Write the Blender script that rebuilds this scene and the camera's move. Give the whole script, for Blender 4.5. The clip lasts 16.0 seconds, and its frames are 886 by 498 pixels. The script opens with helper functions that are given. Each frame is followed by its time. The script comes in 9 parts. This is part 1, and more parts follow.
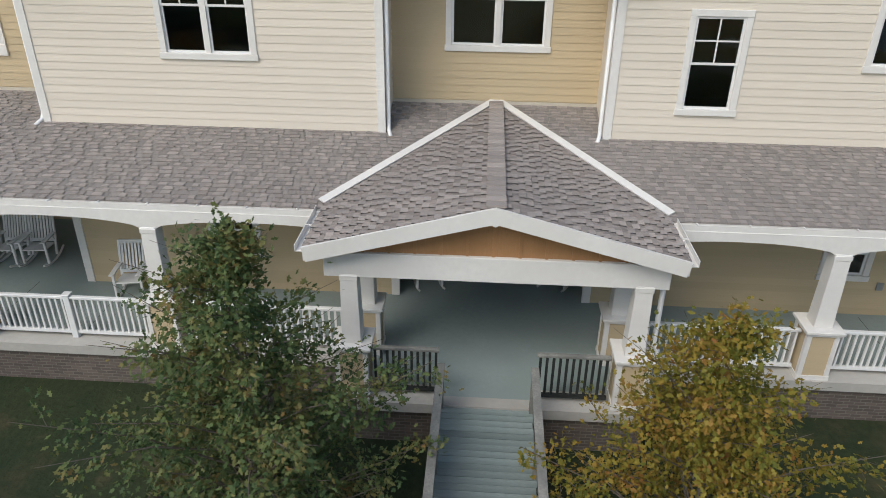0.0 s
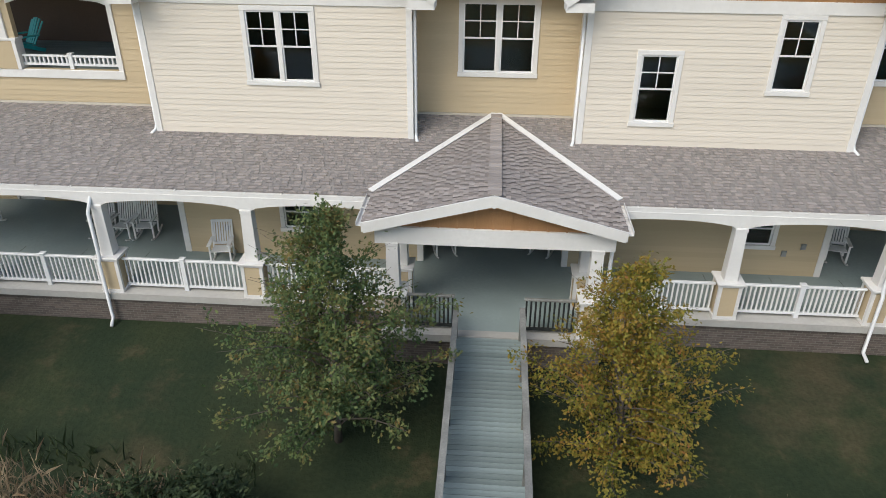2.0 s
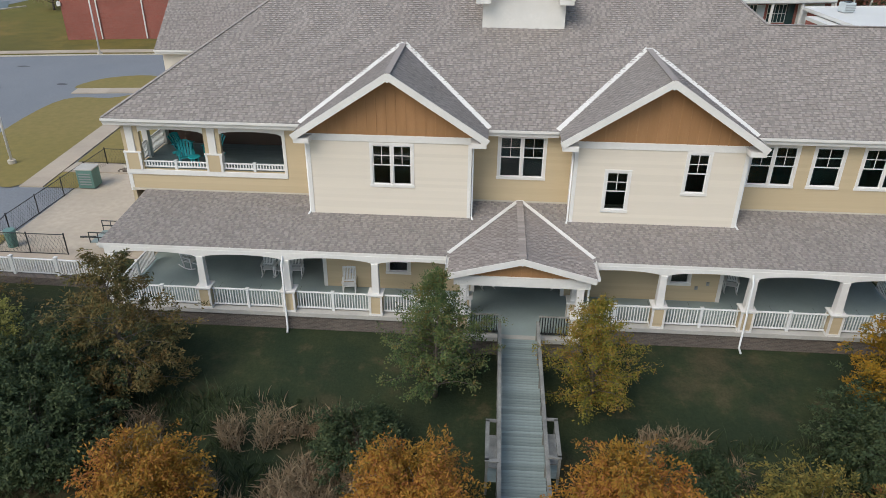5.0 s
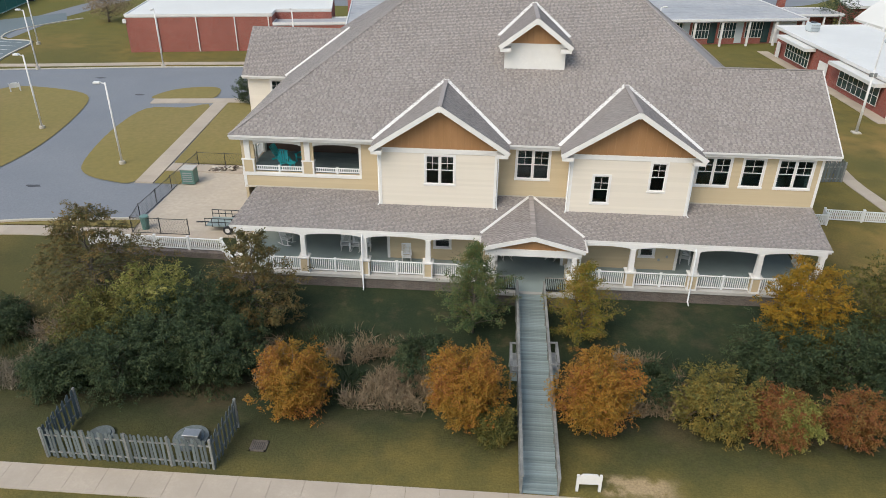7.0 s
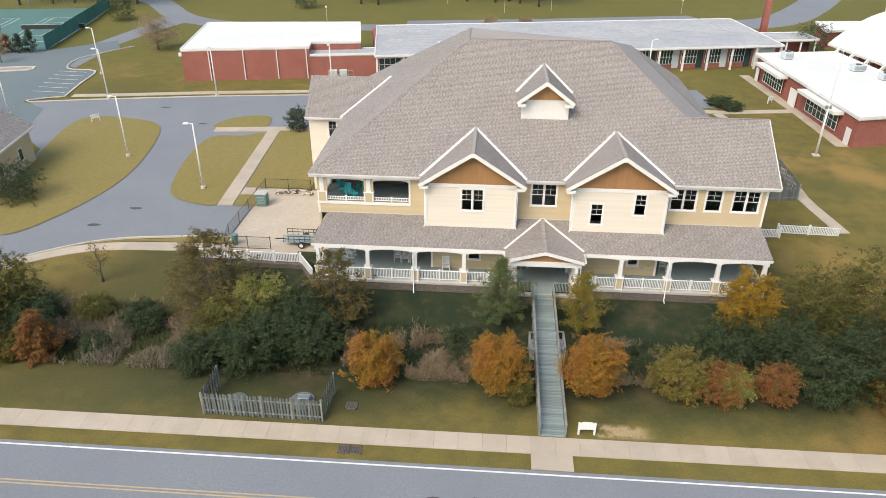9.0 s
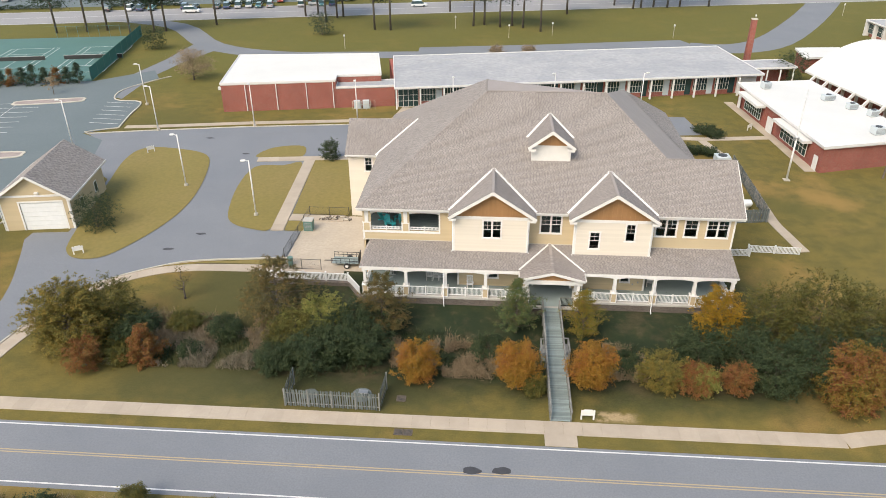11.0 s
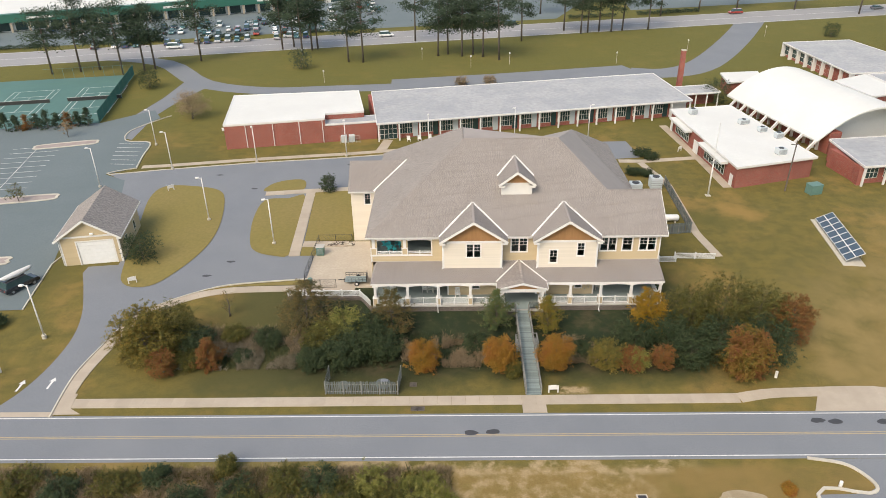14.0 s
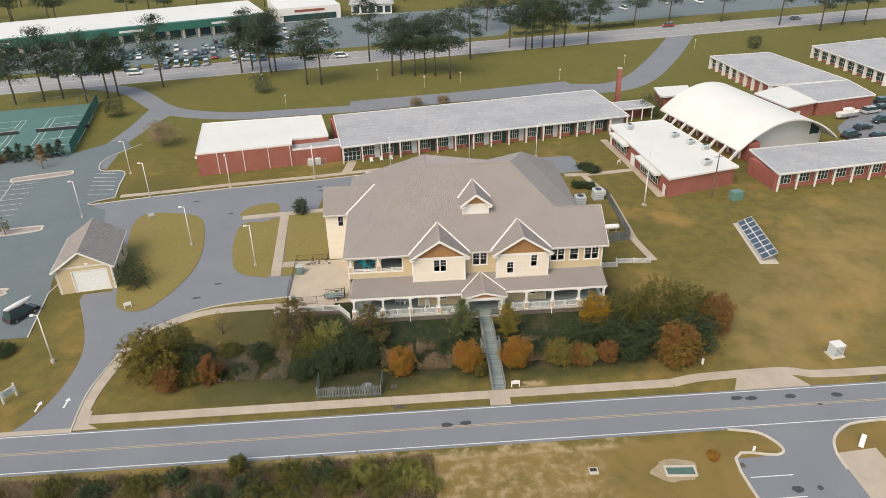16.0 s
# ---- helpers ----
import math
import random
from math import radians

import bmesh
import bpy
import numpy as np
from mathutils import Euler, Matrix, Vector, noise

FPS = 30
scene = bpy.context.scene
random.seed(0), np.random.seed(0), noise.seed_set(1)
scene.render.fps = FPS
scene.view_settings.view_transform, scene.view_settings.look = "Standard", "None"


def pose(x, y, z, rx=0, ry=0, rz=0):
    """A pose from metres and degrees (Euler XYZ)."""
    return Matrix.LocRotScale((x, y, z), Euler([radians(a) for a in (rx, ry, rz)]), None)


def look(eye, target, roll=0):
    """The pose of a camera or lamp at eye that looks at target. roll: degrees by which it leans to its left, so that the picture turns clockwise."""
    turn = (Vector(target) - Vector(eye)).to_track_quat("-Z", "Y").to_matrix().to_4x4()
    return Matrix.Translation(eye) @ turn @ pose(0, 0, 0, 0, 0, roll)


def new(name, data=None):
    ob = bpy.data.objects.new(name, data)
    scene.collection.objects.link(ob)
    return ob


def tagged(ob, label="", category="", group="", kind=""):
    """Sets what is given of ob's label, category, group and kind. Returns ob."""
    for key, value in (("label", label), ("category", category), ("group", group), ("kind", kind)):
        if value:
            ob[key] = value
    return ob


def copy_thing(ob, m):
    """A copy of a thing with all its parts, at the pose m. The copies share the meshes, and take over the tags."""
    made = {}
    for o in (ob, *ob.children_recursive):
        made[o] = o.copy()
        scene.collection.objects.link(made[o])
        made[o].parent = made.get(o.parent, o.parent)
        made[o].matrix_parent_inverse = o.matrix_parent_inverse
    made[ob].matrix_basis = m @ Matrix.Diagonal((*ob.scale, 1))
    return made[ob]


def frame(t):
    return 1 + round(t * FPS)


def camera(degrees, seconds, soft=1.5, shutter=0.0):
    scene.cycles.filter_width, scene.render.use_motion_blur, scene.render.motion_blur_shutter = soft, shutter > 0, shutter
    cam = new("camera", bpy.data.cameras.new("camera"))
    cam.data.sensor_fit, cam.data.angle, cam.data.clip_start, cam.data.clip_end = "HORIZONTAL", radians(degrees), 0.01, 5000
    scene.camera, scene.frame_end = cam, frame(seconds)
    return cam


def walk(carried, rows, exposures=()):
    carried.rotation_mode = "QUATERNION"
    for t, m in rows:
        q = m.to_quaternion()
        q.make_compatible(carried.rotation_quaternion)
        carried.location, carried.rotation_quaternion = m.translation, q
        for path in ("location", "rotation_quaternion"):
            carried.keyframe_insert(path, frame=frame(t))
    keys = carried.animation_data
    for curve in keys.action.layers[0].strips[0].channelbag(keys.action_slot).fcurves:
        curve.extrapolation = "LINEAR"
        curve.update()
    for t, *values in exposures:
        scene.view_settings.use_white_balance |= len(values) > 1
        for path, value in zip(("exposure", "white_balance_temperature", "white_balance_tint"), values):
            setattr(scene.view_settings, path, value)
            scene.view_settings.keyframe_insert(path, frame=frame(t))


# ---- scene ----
cam = camera(63.7, 16.0, soft=0.55)
# exposure: seconds, stops, kelvin, tint
EXPO = [(0, 0.51, 6650, 7), (1.0, 0.59, 6650, 7), (2.0, 0.7, 6650, 7), (3.0, 0.66, 6650, 7), (3.5, 0.62, 6650, 7), (4.2, 0.55, 6650, 7), (6.5, 0.65, 6750, 7), (7.5, 0.88, 6980, 8), (9, 1.12, 7250, 9), (12.5, 1.08, 7600, 10), (14, 1.0, 7680, 10), (16, 0.87, 7680, 10)]
PATH = [
    (0, (-0.187, -16.443, 9.667), (-0.293, -14.675, 8.738), 0.7),
    (0.5, (-0.234, -17.314, 9.918), (-0.339, -15.551, 8.981), 0.7),
    (1, (-0.192, -18.459, 10.102), (-0.304, -16.698, 9.159), 0.6),
    (1.5, (-0.118, -19.841, 10.712), (-0.236, -18.085, 9.761), 0.5),
    (2, (-0.125, -21.22, 11.885), (-0.245, -19.472, 10.92), 0.4),
    (2.5, (-0.245, -22.758, 13.147), (-0.367, -21.01, 12.183), 0.4),
    (3, (-0.526, -24.341, 14.633), (-0.645, -22.593, 13.668), 0.4),
    (3.5, (-0.931, -26.285, 15.669), (-1.038, -24.52, 14.735), 0.8),
    (4, (-1.139, -28.046, 16.645), (-1.253, -26.273, 15.725), 0.6),
    (6.5, (-2.5, -40.876, 23.379), (-2.619, -39.132, 22.407), 0.5),
    (7, (-2.831, -44.134, 24.625), (-2.95, -42.381, 23.67), 0.7),
    (7.5, (-3.15, -47.088, 26.645), (-3.274, -45.34, 25.682), 0.5),
    (8, (-3.573, -50.06, 28.545), (-3.698, -48.313, 27.58), 0.4),
    (8.5, (-4.004, -52.878, 30.43), (-4.132, -51.132, 29.463), 0.3),
    (9, (-4.424, -55.593, 32.261), (-4.553, -53.846, 31.296), 0.2),
    (11.5, (-6.576, -68.527, 41.898), (-6.701, -66.777, 40.938), -0.4),
    (12, (-6.955, -71.427, 43.673), (-7.048, -69.674, 42.716), -0.5),
    (12.5, (-7.365, -74.194, 45.631), (-7.434, -72.441, 44.672), -0.6),
    (13, (-7.881, -76.931, 47.48), (-7.933, -75.177, 46.522), -0.7),
    (13.5, (-8.233, -79.507, 49.402), (-8.274, -77.752, 48.444), -0.9),
    (14, (-8.651, -81.978, 51.279), (-8.678, -80.221, 50.322), -1.0),
    (14.5, (-9.188, -84.536, 53.196), (-9.189, -82.78, 52.24), -1.1),
    (15, (-9.76, -86.988, 55.04), (-9.725, -85.23, 54.086), -1.3),
    (15.5, (-10.153, -89.35, 56.859), (-10.087, -87.592, 55.907), -1.4),
    (16, (-10.58, -91.403, 58.472), (-10.48, -89.646, 57.522), -1.4),
]
walk(cam, [(t, look(eye, target, roll)) for t, eye, target, roll in PATH], EXPO)

# ---- light: hazy overcast sky with a broad soft sun ----
world = bpy.data.worlds.new("overcast_sky")
scene.world = world
world.use_nodes = True
wn = world.node_tree.nodes
sky = wn.new("ShaderNodeTexSky")
sky.sky_type = "NISHITA"
sky.sun_disc = False
SUN_EL, SUN_AZ = 48.0, 214.0
sky.sun_elevation = radians(SUN_EL)
sky.sun_rotation = radians(SUN_AZ)
sky.air_density, sky.dust_density, sky.ozone_density = 1.2, 1.8, 1.5
wn["Background"].inputs["Strength"].default_value = 0.13
world.node_tree.links.new(sky.outputs["Color"], wn["Background"].inputs["Color"])
sun = new("sun", bpy.data.lights.new("sun", "SUN"))
sun.data.energy = 1.45
sun.data.angle = radians(38)
sun.data.color = (1.0, 0.965, 0.92)
sun_dir = Vector((math.sin(radians(SUN_AZ)) * math.cos(radians(SUN_EL)), math.cos(radians(SUN_AZ)) * math.cos(radians(SUN_EL)), math.sin(radians(SUN_EL))))
sun.matrix_world = look(sun_dir * 200, (0, 0, 0))

# ---- materials ----
def mat(name, a, b=None, rough=0.8, scale=0.6, fine=14.0, bump=0.15, metal=0.0, vary=0.0, island=False, coat=0.0, stretch=(1, 1, 1), c=None, mixat=(0.35, 0.65)):
    """Two-scale noise between colours a and b (and c at the large scale), with fine bump; vary: value change from piece to piece."""
    m = bpy.data.materials.new(name)
    m.use_nodes = True
    n, l = m.node_tree.nodes, m.node_tree.links
    p = n["Principled BSDF"]
    b = b or tuple(v * 0.8 for v in a)
    tc = n.new("ShaderNodeTexCoord")
    mp = n.new("ShaderNodeMapping")
    mp.inputs["Scale"].default_value = stretch
    l.new(tc.outputs["Object"], mp.inputs["Vector"])
    big = n.new("ShaderNodeTexNoise")
    big.inputs["Scale"].default_value = scale
    big.inputs["Detail"].default_value = 6.0
    big.inputs["Roughness"].default_value = 0.6
    small = n.new("ShaderNodeTexNoise")
    small.inputs["Scale"].default_value = fine
    small.inputs["Detail"].default_value = 4.0
    for t in (big, small):
        l.new(mp.outputs["Vector"], t.inputs["Vector"])
    r1 = n.new("ShaderNodeMapRange")
    r1.inputs["From Min"].default_value, r1.inputs["From Max"].default_value = mixat
    l.new(big.outputs["Fac"], r1.inputs["Value"])
    m1 = n.new("ShaderNodeMix")
    m1.data_type = "RGBA"
    m1.inputs[6].default_value, m1.inputs[7].default_value = (*a, 1), (*(c or b), 1)
    l.new(r1.outputs["Result"], m1.inputs[0])
    r2 = n.new("ShaderNodeMapRange")
    r2.inputs["From Min"].default_value, r2.inputs["From Max"].default_value = 0.3, 0.75
    r2.inputs["To Max"].default_value = 0.75
    l.new(small.outputs["Fac"], r2.inputs["Value"])
    m2 = n.new("ShaderNodeMix")
    m2.data_type = "RGBA"
    m2.inputs[7].default_value = (*b, 1)
    l.new(m1.outputs[2], m2.inputs[6])
    l.new(r2.outputs["Result"], m2.inputs[0])
    colour = m2.outputs[2]
    if vary:
        hsv = n.new("ShaderNodeHueSaturation")
        r3 = n.new("ShaderNodeMapRange")
        r3.inputs["To Min"].default_value, r3.inputs["To Max"].default_value = 1 - vary, 1 + vary
        src = n.new("ShaderNodeNewGeometry").outputs["Random Per Island"] if island else n.new("ShaderNodeObjectInfo").outputs["Random"]
        l.new(src, r3.inputs["Value"])
        l.new(r3.outputs["Result"], hsv.inputs["Value"])
        l.new(colour, hsv.inputs["Color"])
        colour = hsv.outputs["Color"]
    l.new(colour, p.inputs["Base Color"])
    p.inputs["Roughness"].default_value = rough
    p.inputs["Metallic"].default_value = metal
    p.inputs["Coat Weight"].default_value = coat
    if bump:
        bp = n.new("ShaderNodeBump")
        bp.inputs["Strength"].default_value = bump
        bp.inputs["Distance"].default_value = 0.02
        l.new(small.outputs["Fac"], bp.inputs["Height"])
        l.new(bp.outputs["Normal"], p.inputs["Normal"])
    return m


def leaf_mat(name, cols, rough=0.55, patch=1.5):
    """Leaves: each one takes its own colour from the ramp; some light comes through."""
    m = bpy.data.materials.new(name)
    m.use_nodes = True
    n, l = m.node_tree.nodes, m.node_tree.links
    p = n["Principled BSDF"]
    g = n.new("ShaderNodeNewGeometry")
    tc = n.new("ShaderNodeTexCoord")
    no = n.new("ShaderNodeTexNoise")
    no.inputs["Scale"].default_value = patch
    l.new(tc.outputs["Object"], no.inputs["Vector"])
    ad = n.new("ShaderNodeMath")
    ad.operation = "MULTIPLY_ADD"
    ad.inputs[1].default_value = 0.5
    l.new(g.outputs["Random Per Island"], ad.inputs[0])
    sb = n.new("ShaderNodeMapRange")
    sb.inputs["From Min"].default_value, sb.inputs["From Max"].default_value = 0.34, 0.66
    sb.inputs["To Max"].default_value = 0.5
    l.new(no.outputs["Fac"], sb.inputs["Value"])
    l.new(sb.outputs["Result"], ad.inputs[2])
    ramp = n.new("ShaderNodeValToRGB")
    e = ramp.color_ramp.elements
    while len(e) < len(cols):
        e.new(0.5)
    for i, col in enumerate(cols):
        e[i].position = i / (len(cols) - 1)
        e[i].color = (*col, 1)
    l.new(ad.outputs[0], ramp.inputs["Fac"])
    l.new(ramp.outputs["Color"], p.inputs["Base Color"])
    p.inputs["Roughness"].default_value = rough
    p.inputs["Specular IOR Level"].default_value = 0.15
    tr = n.new("ShaderNodeBsdfTranslucent")
    l.new(ramp.outputs["Color"], tr.inputs["Color"])
    mx = n.new("ShaderNodeMixShader")
    mx.inputs[0].default_value = 0.25
    l.new(p.outputs[0], mx.inputs[1])
    l.new(tr.outputs[0], mx.inputs[2])
    l.new(mx.outputs[0], n["Material Output"].inputs["Surface"])
    return m


def brick_mat(name, a, b, mortar, scale):
    """Coursed brick with mortar joints, at true brick size."""
    m = bpy.data.materials.new(name)
    m.use_nodes = True
    n, l = m.node_tree.nodes, m.node_tree.links
    p = n["Principled BSDF"]
    g = n.new("ShaderNodeNewGeometry")
    tc = n.new("ShaderNodeTexCoord")
    sep = n.new("ShaderNodeSeparateXYZ")
    l.new(tc.outputs["Object"], sep.inputs[0])
    add = n.new("ShaderNodeMath")
    l.new(sep.outputs[0], add.inputs[0])
    l.new(sep.outputs[1], add.inputs[1])
    com = n.new("ShaderNodeCombineXYZ")
    l.new(add.outputs[0], com.inputs[0])
    l.new(sep.outputs[2], com.inputs[1])
    br = n.new("ShaderNodeTexBrick")
    br.inputs["Scale"].default_value = scale
    br.inputs["Brick Width"].default_value, br.inputs["Row Height"].default_value, br.inputs["Mortar Size"].default_value = 0.21, 0.075, 0.007
    for k, v in (("Color1", a), ("Color2", b), ("Mortar", mortar)):
        br.inputs[k].default_value = (*v, 1)
    l.new(com.outputs[0], br.inputs["Vector"])
    no = n.new("ShaderNodeTexNoise")
    no.inputs["Scale"].default_value = 0.5
    no.inputs["Detail"].default_value = 5
    l.new(tc.outputs["Object"], no.inputs["Vector"])
    hs = n.new("ShaderNodeHueSaturation")
    mr = n.new("ShaderNodeMapRange")
    mr.inputs["To Min"].default_value, mr.inputs["To Max"].default_value = 0.7, 1.25
    l.new(no.outputs["Fac"], mr.inputs["Value"])
    l.new(mr.outputs["Result"], hs.inputs["Value"])
    l.new(br.outputs["Color"], hs.inputs["Color"])
    l.new(hs.outputs["Color"], p.inputs["Base Color"])
    bp = n.new("ShaderNodeBump")
    bp.inputs["Strength"].default_value, bp.inputs["Distance"].default_value = 0.5, 0.01
    l.new(br.outputs["Fac"], bp.inputs["Height"])
    bp.invert = True
    l.new(bp.outputs["Normal"], p.inputs["Normal"])
    p.inputs["Roughness"].default_value = 0.85
    return m


WHITE = mat("white_painted_trim", (0.70, 0.68, 0.65), (0.62, 0.60, 0.57), rough=0.5, scale=0.8, fine=9, bump=0.03)
VINYL = mat("white_vinyl", (0.72, 0.72, 0.71), (0.65, 0.65, 0.64), rough=0.35, scale=1.2, fine=8, bump=0.02)
CREAM = mat("cream_lap_siding", (0.64, 0.575, 0.49), (0.60, 0.54, 0.455), rough=0.6, scale=0.4, fine=22, bump=0.06, vary=0.03, stretch=(0.3, 1, 2))
TAN = mat("tan_lap_siding", (0.49, 0.39, 0.25), (0.445, 0.352, 0.222), rough=0.6, scale=0.4, fine=22, bump=0.06, vary=0.035, stretch=(0.3, 1, 2))
CEDAR = mat("brown_board_siding", (0.36, 0.19, 0.085), (0.29, 0.15, 0.062), rough=0.6, scale=0.7, fine=16, bump=0.15, vary=0.08, stretch=(3, 1, 0.5))
SHINGLE = mat("grey_brown_shingle", (0.318, 0.282, 0.259), (0.245, 0.217, 0.199), rough=0.92, scale=0.35, fine=45, bump=0.5, vary=0.13, island=True, c=(0.285, 0.25, 0.23))
# Low tabs: shadow lines put into the colour, like bands printed on laminated shingles.
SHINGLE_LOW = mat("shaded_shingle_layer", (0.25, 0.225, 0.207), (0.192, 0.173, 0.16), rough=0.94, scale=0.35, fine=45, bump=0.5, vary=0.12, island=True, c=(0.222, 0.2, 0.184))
SHINGLE_OBJ = mat("grey_brown_shingle_piece", (0.37, 0.325, 0.295), (0.275, 0.24, 0.217), rough=0.92, scale=0.35, fine=45, bump=0.5, vary=0.17, c=(0.28, 0.245, 0.225))
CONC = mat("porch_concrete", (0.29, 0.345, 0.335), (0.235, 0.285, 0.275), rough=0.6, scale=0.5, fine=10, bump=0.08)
WALKC = mat("sidewalk_concrete", (0.43, 0.36, 0.28), (0.36, 0.30, 0.232), rough=0.85, scale=0.5, fine=9, bump=0.15, vary=0.05)
KERB = mat("kerb_concrete", (0.55, 0.50, 0.42), (0.42, 0.38, 0.31), rough=0.85, scale=0.4, fine=9, bump=0.1)
BRICK_D = brick_mat("dark_foundation_brick", (0.135, 0.105, 0.088), (0.085, 0.07, 0.06), (0.17, 0.15, 0.13), 1.0)
BRICK_R = mat("red_brick", (0.30, 0.088, 0.06), (0.22, 0.065, 0.045), rough=0.85, scale=0.3, fine=5, bump=0.2)
ASPHALT = mat("grey_asphalt", (0.172, 0.184, 0.200), (0.140, 0.150, 0.163), rough=0.9, scale=0.12, fine=7, bump=0.1, c=(0.2, 0.21, 0.223))
ASPHALT3 = mat("pale_highway_asphalt", (0.27, 0.262, 0.26), (0.225, 0.22, 0.218), rough=0.9, scale=0.1, fine=5, bump=0.1, c=(0.31, 0.30, 0.295))
ASPHALT2 = mat("dark_lot_asphalt", (0.12, 0.15, 0.155), (0.10, 0.125, 0.13), rough=0.9, scale=0.1, fine=5, bump=0.1, c=(0.14, 0.17, 0.175))
GRASS = mat("autumn_lawn", (0.205, 0.158, 0.042), (0.150, 0.126, 0.034), rough=0.95, scale=0.07, fine=2.2, bump=0.6, c=(0.225, 0.165, 0.055), mixat=(0.42, 0.72))
WOODG = mat("weathered_grey_wood", (0.25, 0.30, 0.29), (0.145, 0.18, 0.174), rough=0.85, scale=1.1, fine=24, bump=0.3, vary=0.2, stretch=(0.4, 3, 1))
WOODF = mat("dark_weathered_fence_wood", (0.15, 0.17, 0.165), (0.08, 0.093, 0.09), rough=0.9, scale=1.4, fine=26, bump=0.3, vary=0.25, stretch=(3, 3, 0.4))
WOODR = mat("weathered_rail_wood", (0.27, 0.265, 0.24), (0.13, 0.13, 0.12), rough=0.85, scale=2.0, fine=30, bump=0.3, vary=0.12)
WHITEROOF = mat("white_membrane_roof", (0.64, 0.63, 0.59), (0.58, 0.57, 0.535), rough=0.7, scale=0.12, fine=2, bump=0.03)
GREYROOF = mat("grey_membrane_roof", (0.335, 0.34, 0.345), (0.27, 0.275, 0.28), rough=0.8, scale=0.16, fine=1.2, bump=0.05, c=(0.41, 0.405, 0.40), mixat=(0.42, 0.6))
TURQ = mat("turquoise_plastic", (0.03, 0.42, 0.43), (0.02, 0.34, 0.36), rough=0.4, bump=0.02)
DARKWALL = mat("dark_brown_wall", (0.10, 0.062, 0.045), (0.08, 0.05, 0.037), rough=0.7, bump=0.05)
BLACKM = mat("black_metal", (0.02, 0.02, 0.02), (0.03, 0.03, 0.03), rough=0.5, bump=0.02)
TRUNK = mat("grey_bark", (0.16, 0.13, 0.105), (0.09, 0.075, 0.06), rough=0.95, scale=3, fine=30, bump=0.8)
STEEL = mat("grey_steel", (0.35, 0.36, 0.36), (0.28, 0.29, 0.29), rough=0.4, metal=0.6, bump=0.02)
LINE = mat("worn_white_line", (0.75, 0.74, 0.70), (0.55, 0.54, 0.52), rough=0.7, scale=1.5, fine=18, bump=0.02)
YLINE = mat("worn_yellow_line", (0.50, 0.35, 0.15), (0.32, 0.27, 0.18), rough=0.7, scale=1.5, fine=18, bump=0.02)
GREENM = mat("green_utility_paint", (0.12, 0.22, 0.19), (0.09, 0.18, 0.155), rough=0.5, bump=0.03)

GLASS = bpy.data.materials.new("dark_window_glass")
GLASS.use_nodes = True
gp = GLASS.node_tree.nodes["Principled BSDF"]
gp.inputs["Base Color"].default_value = (0.6, 0.72, 0.72, 1)
gp.inputs["Transmission Weight"].default_value = 1.0
gp.inputs["Roughness"].default_value = 0.02
gp.inputs["IOR"].default_value = 1.45
# Dark teal stands in for the dimness of rooms seen through the panes.
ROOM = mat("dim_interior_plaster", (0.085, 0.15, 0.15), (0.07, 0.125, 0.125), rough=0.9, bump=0)


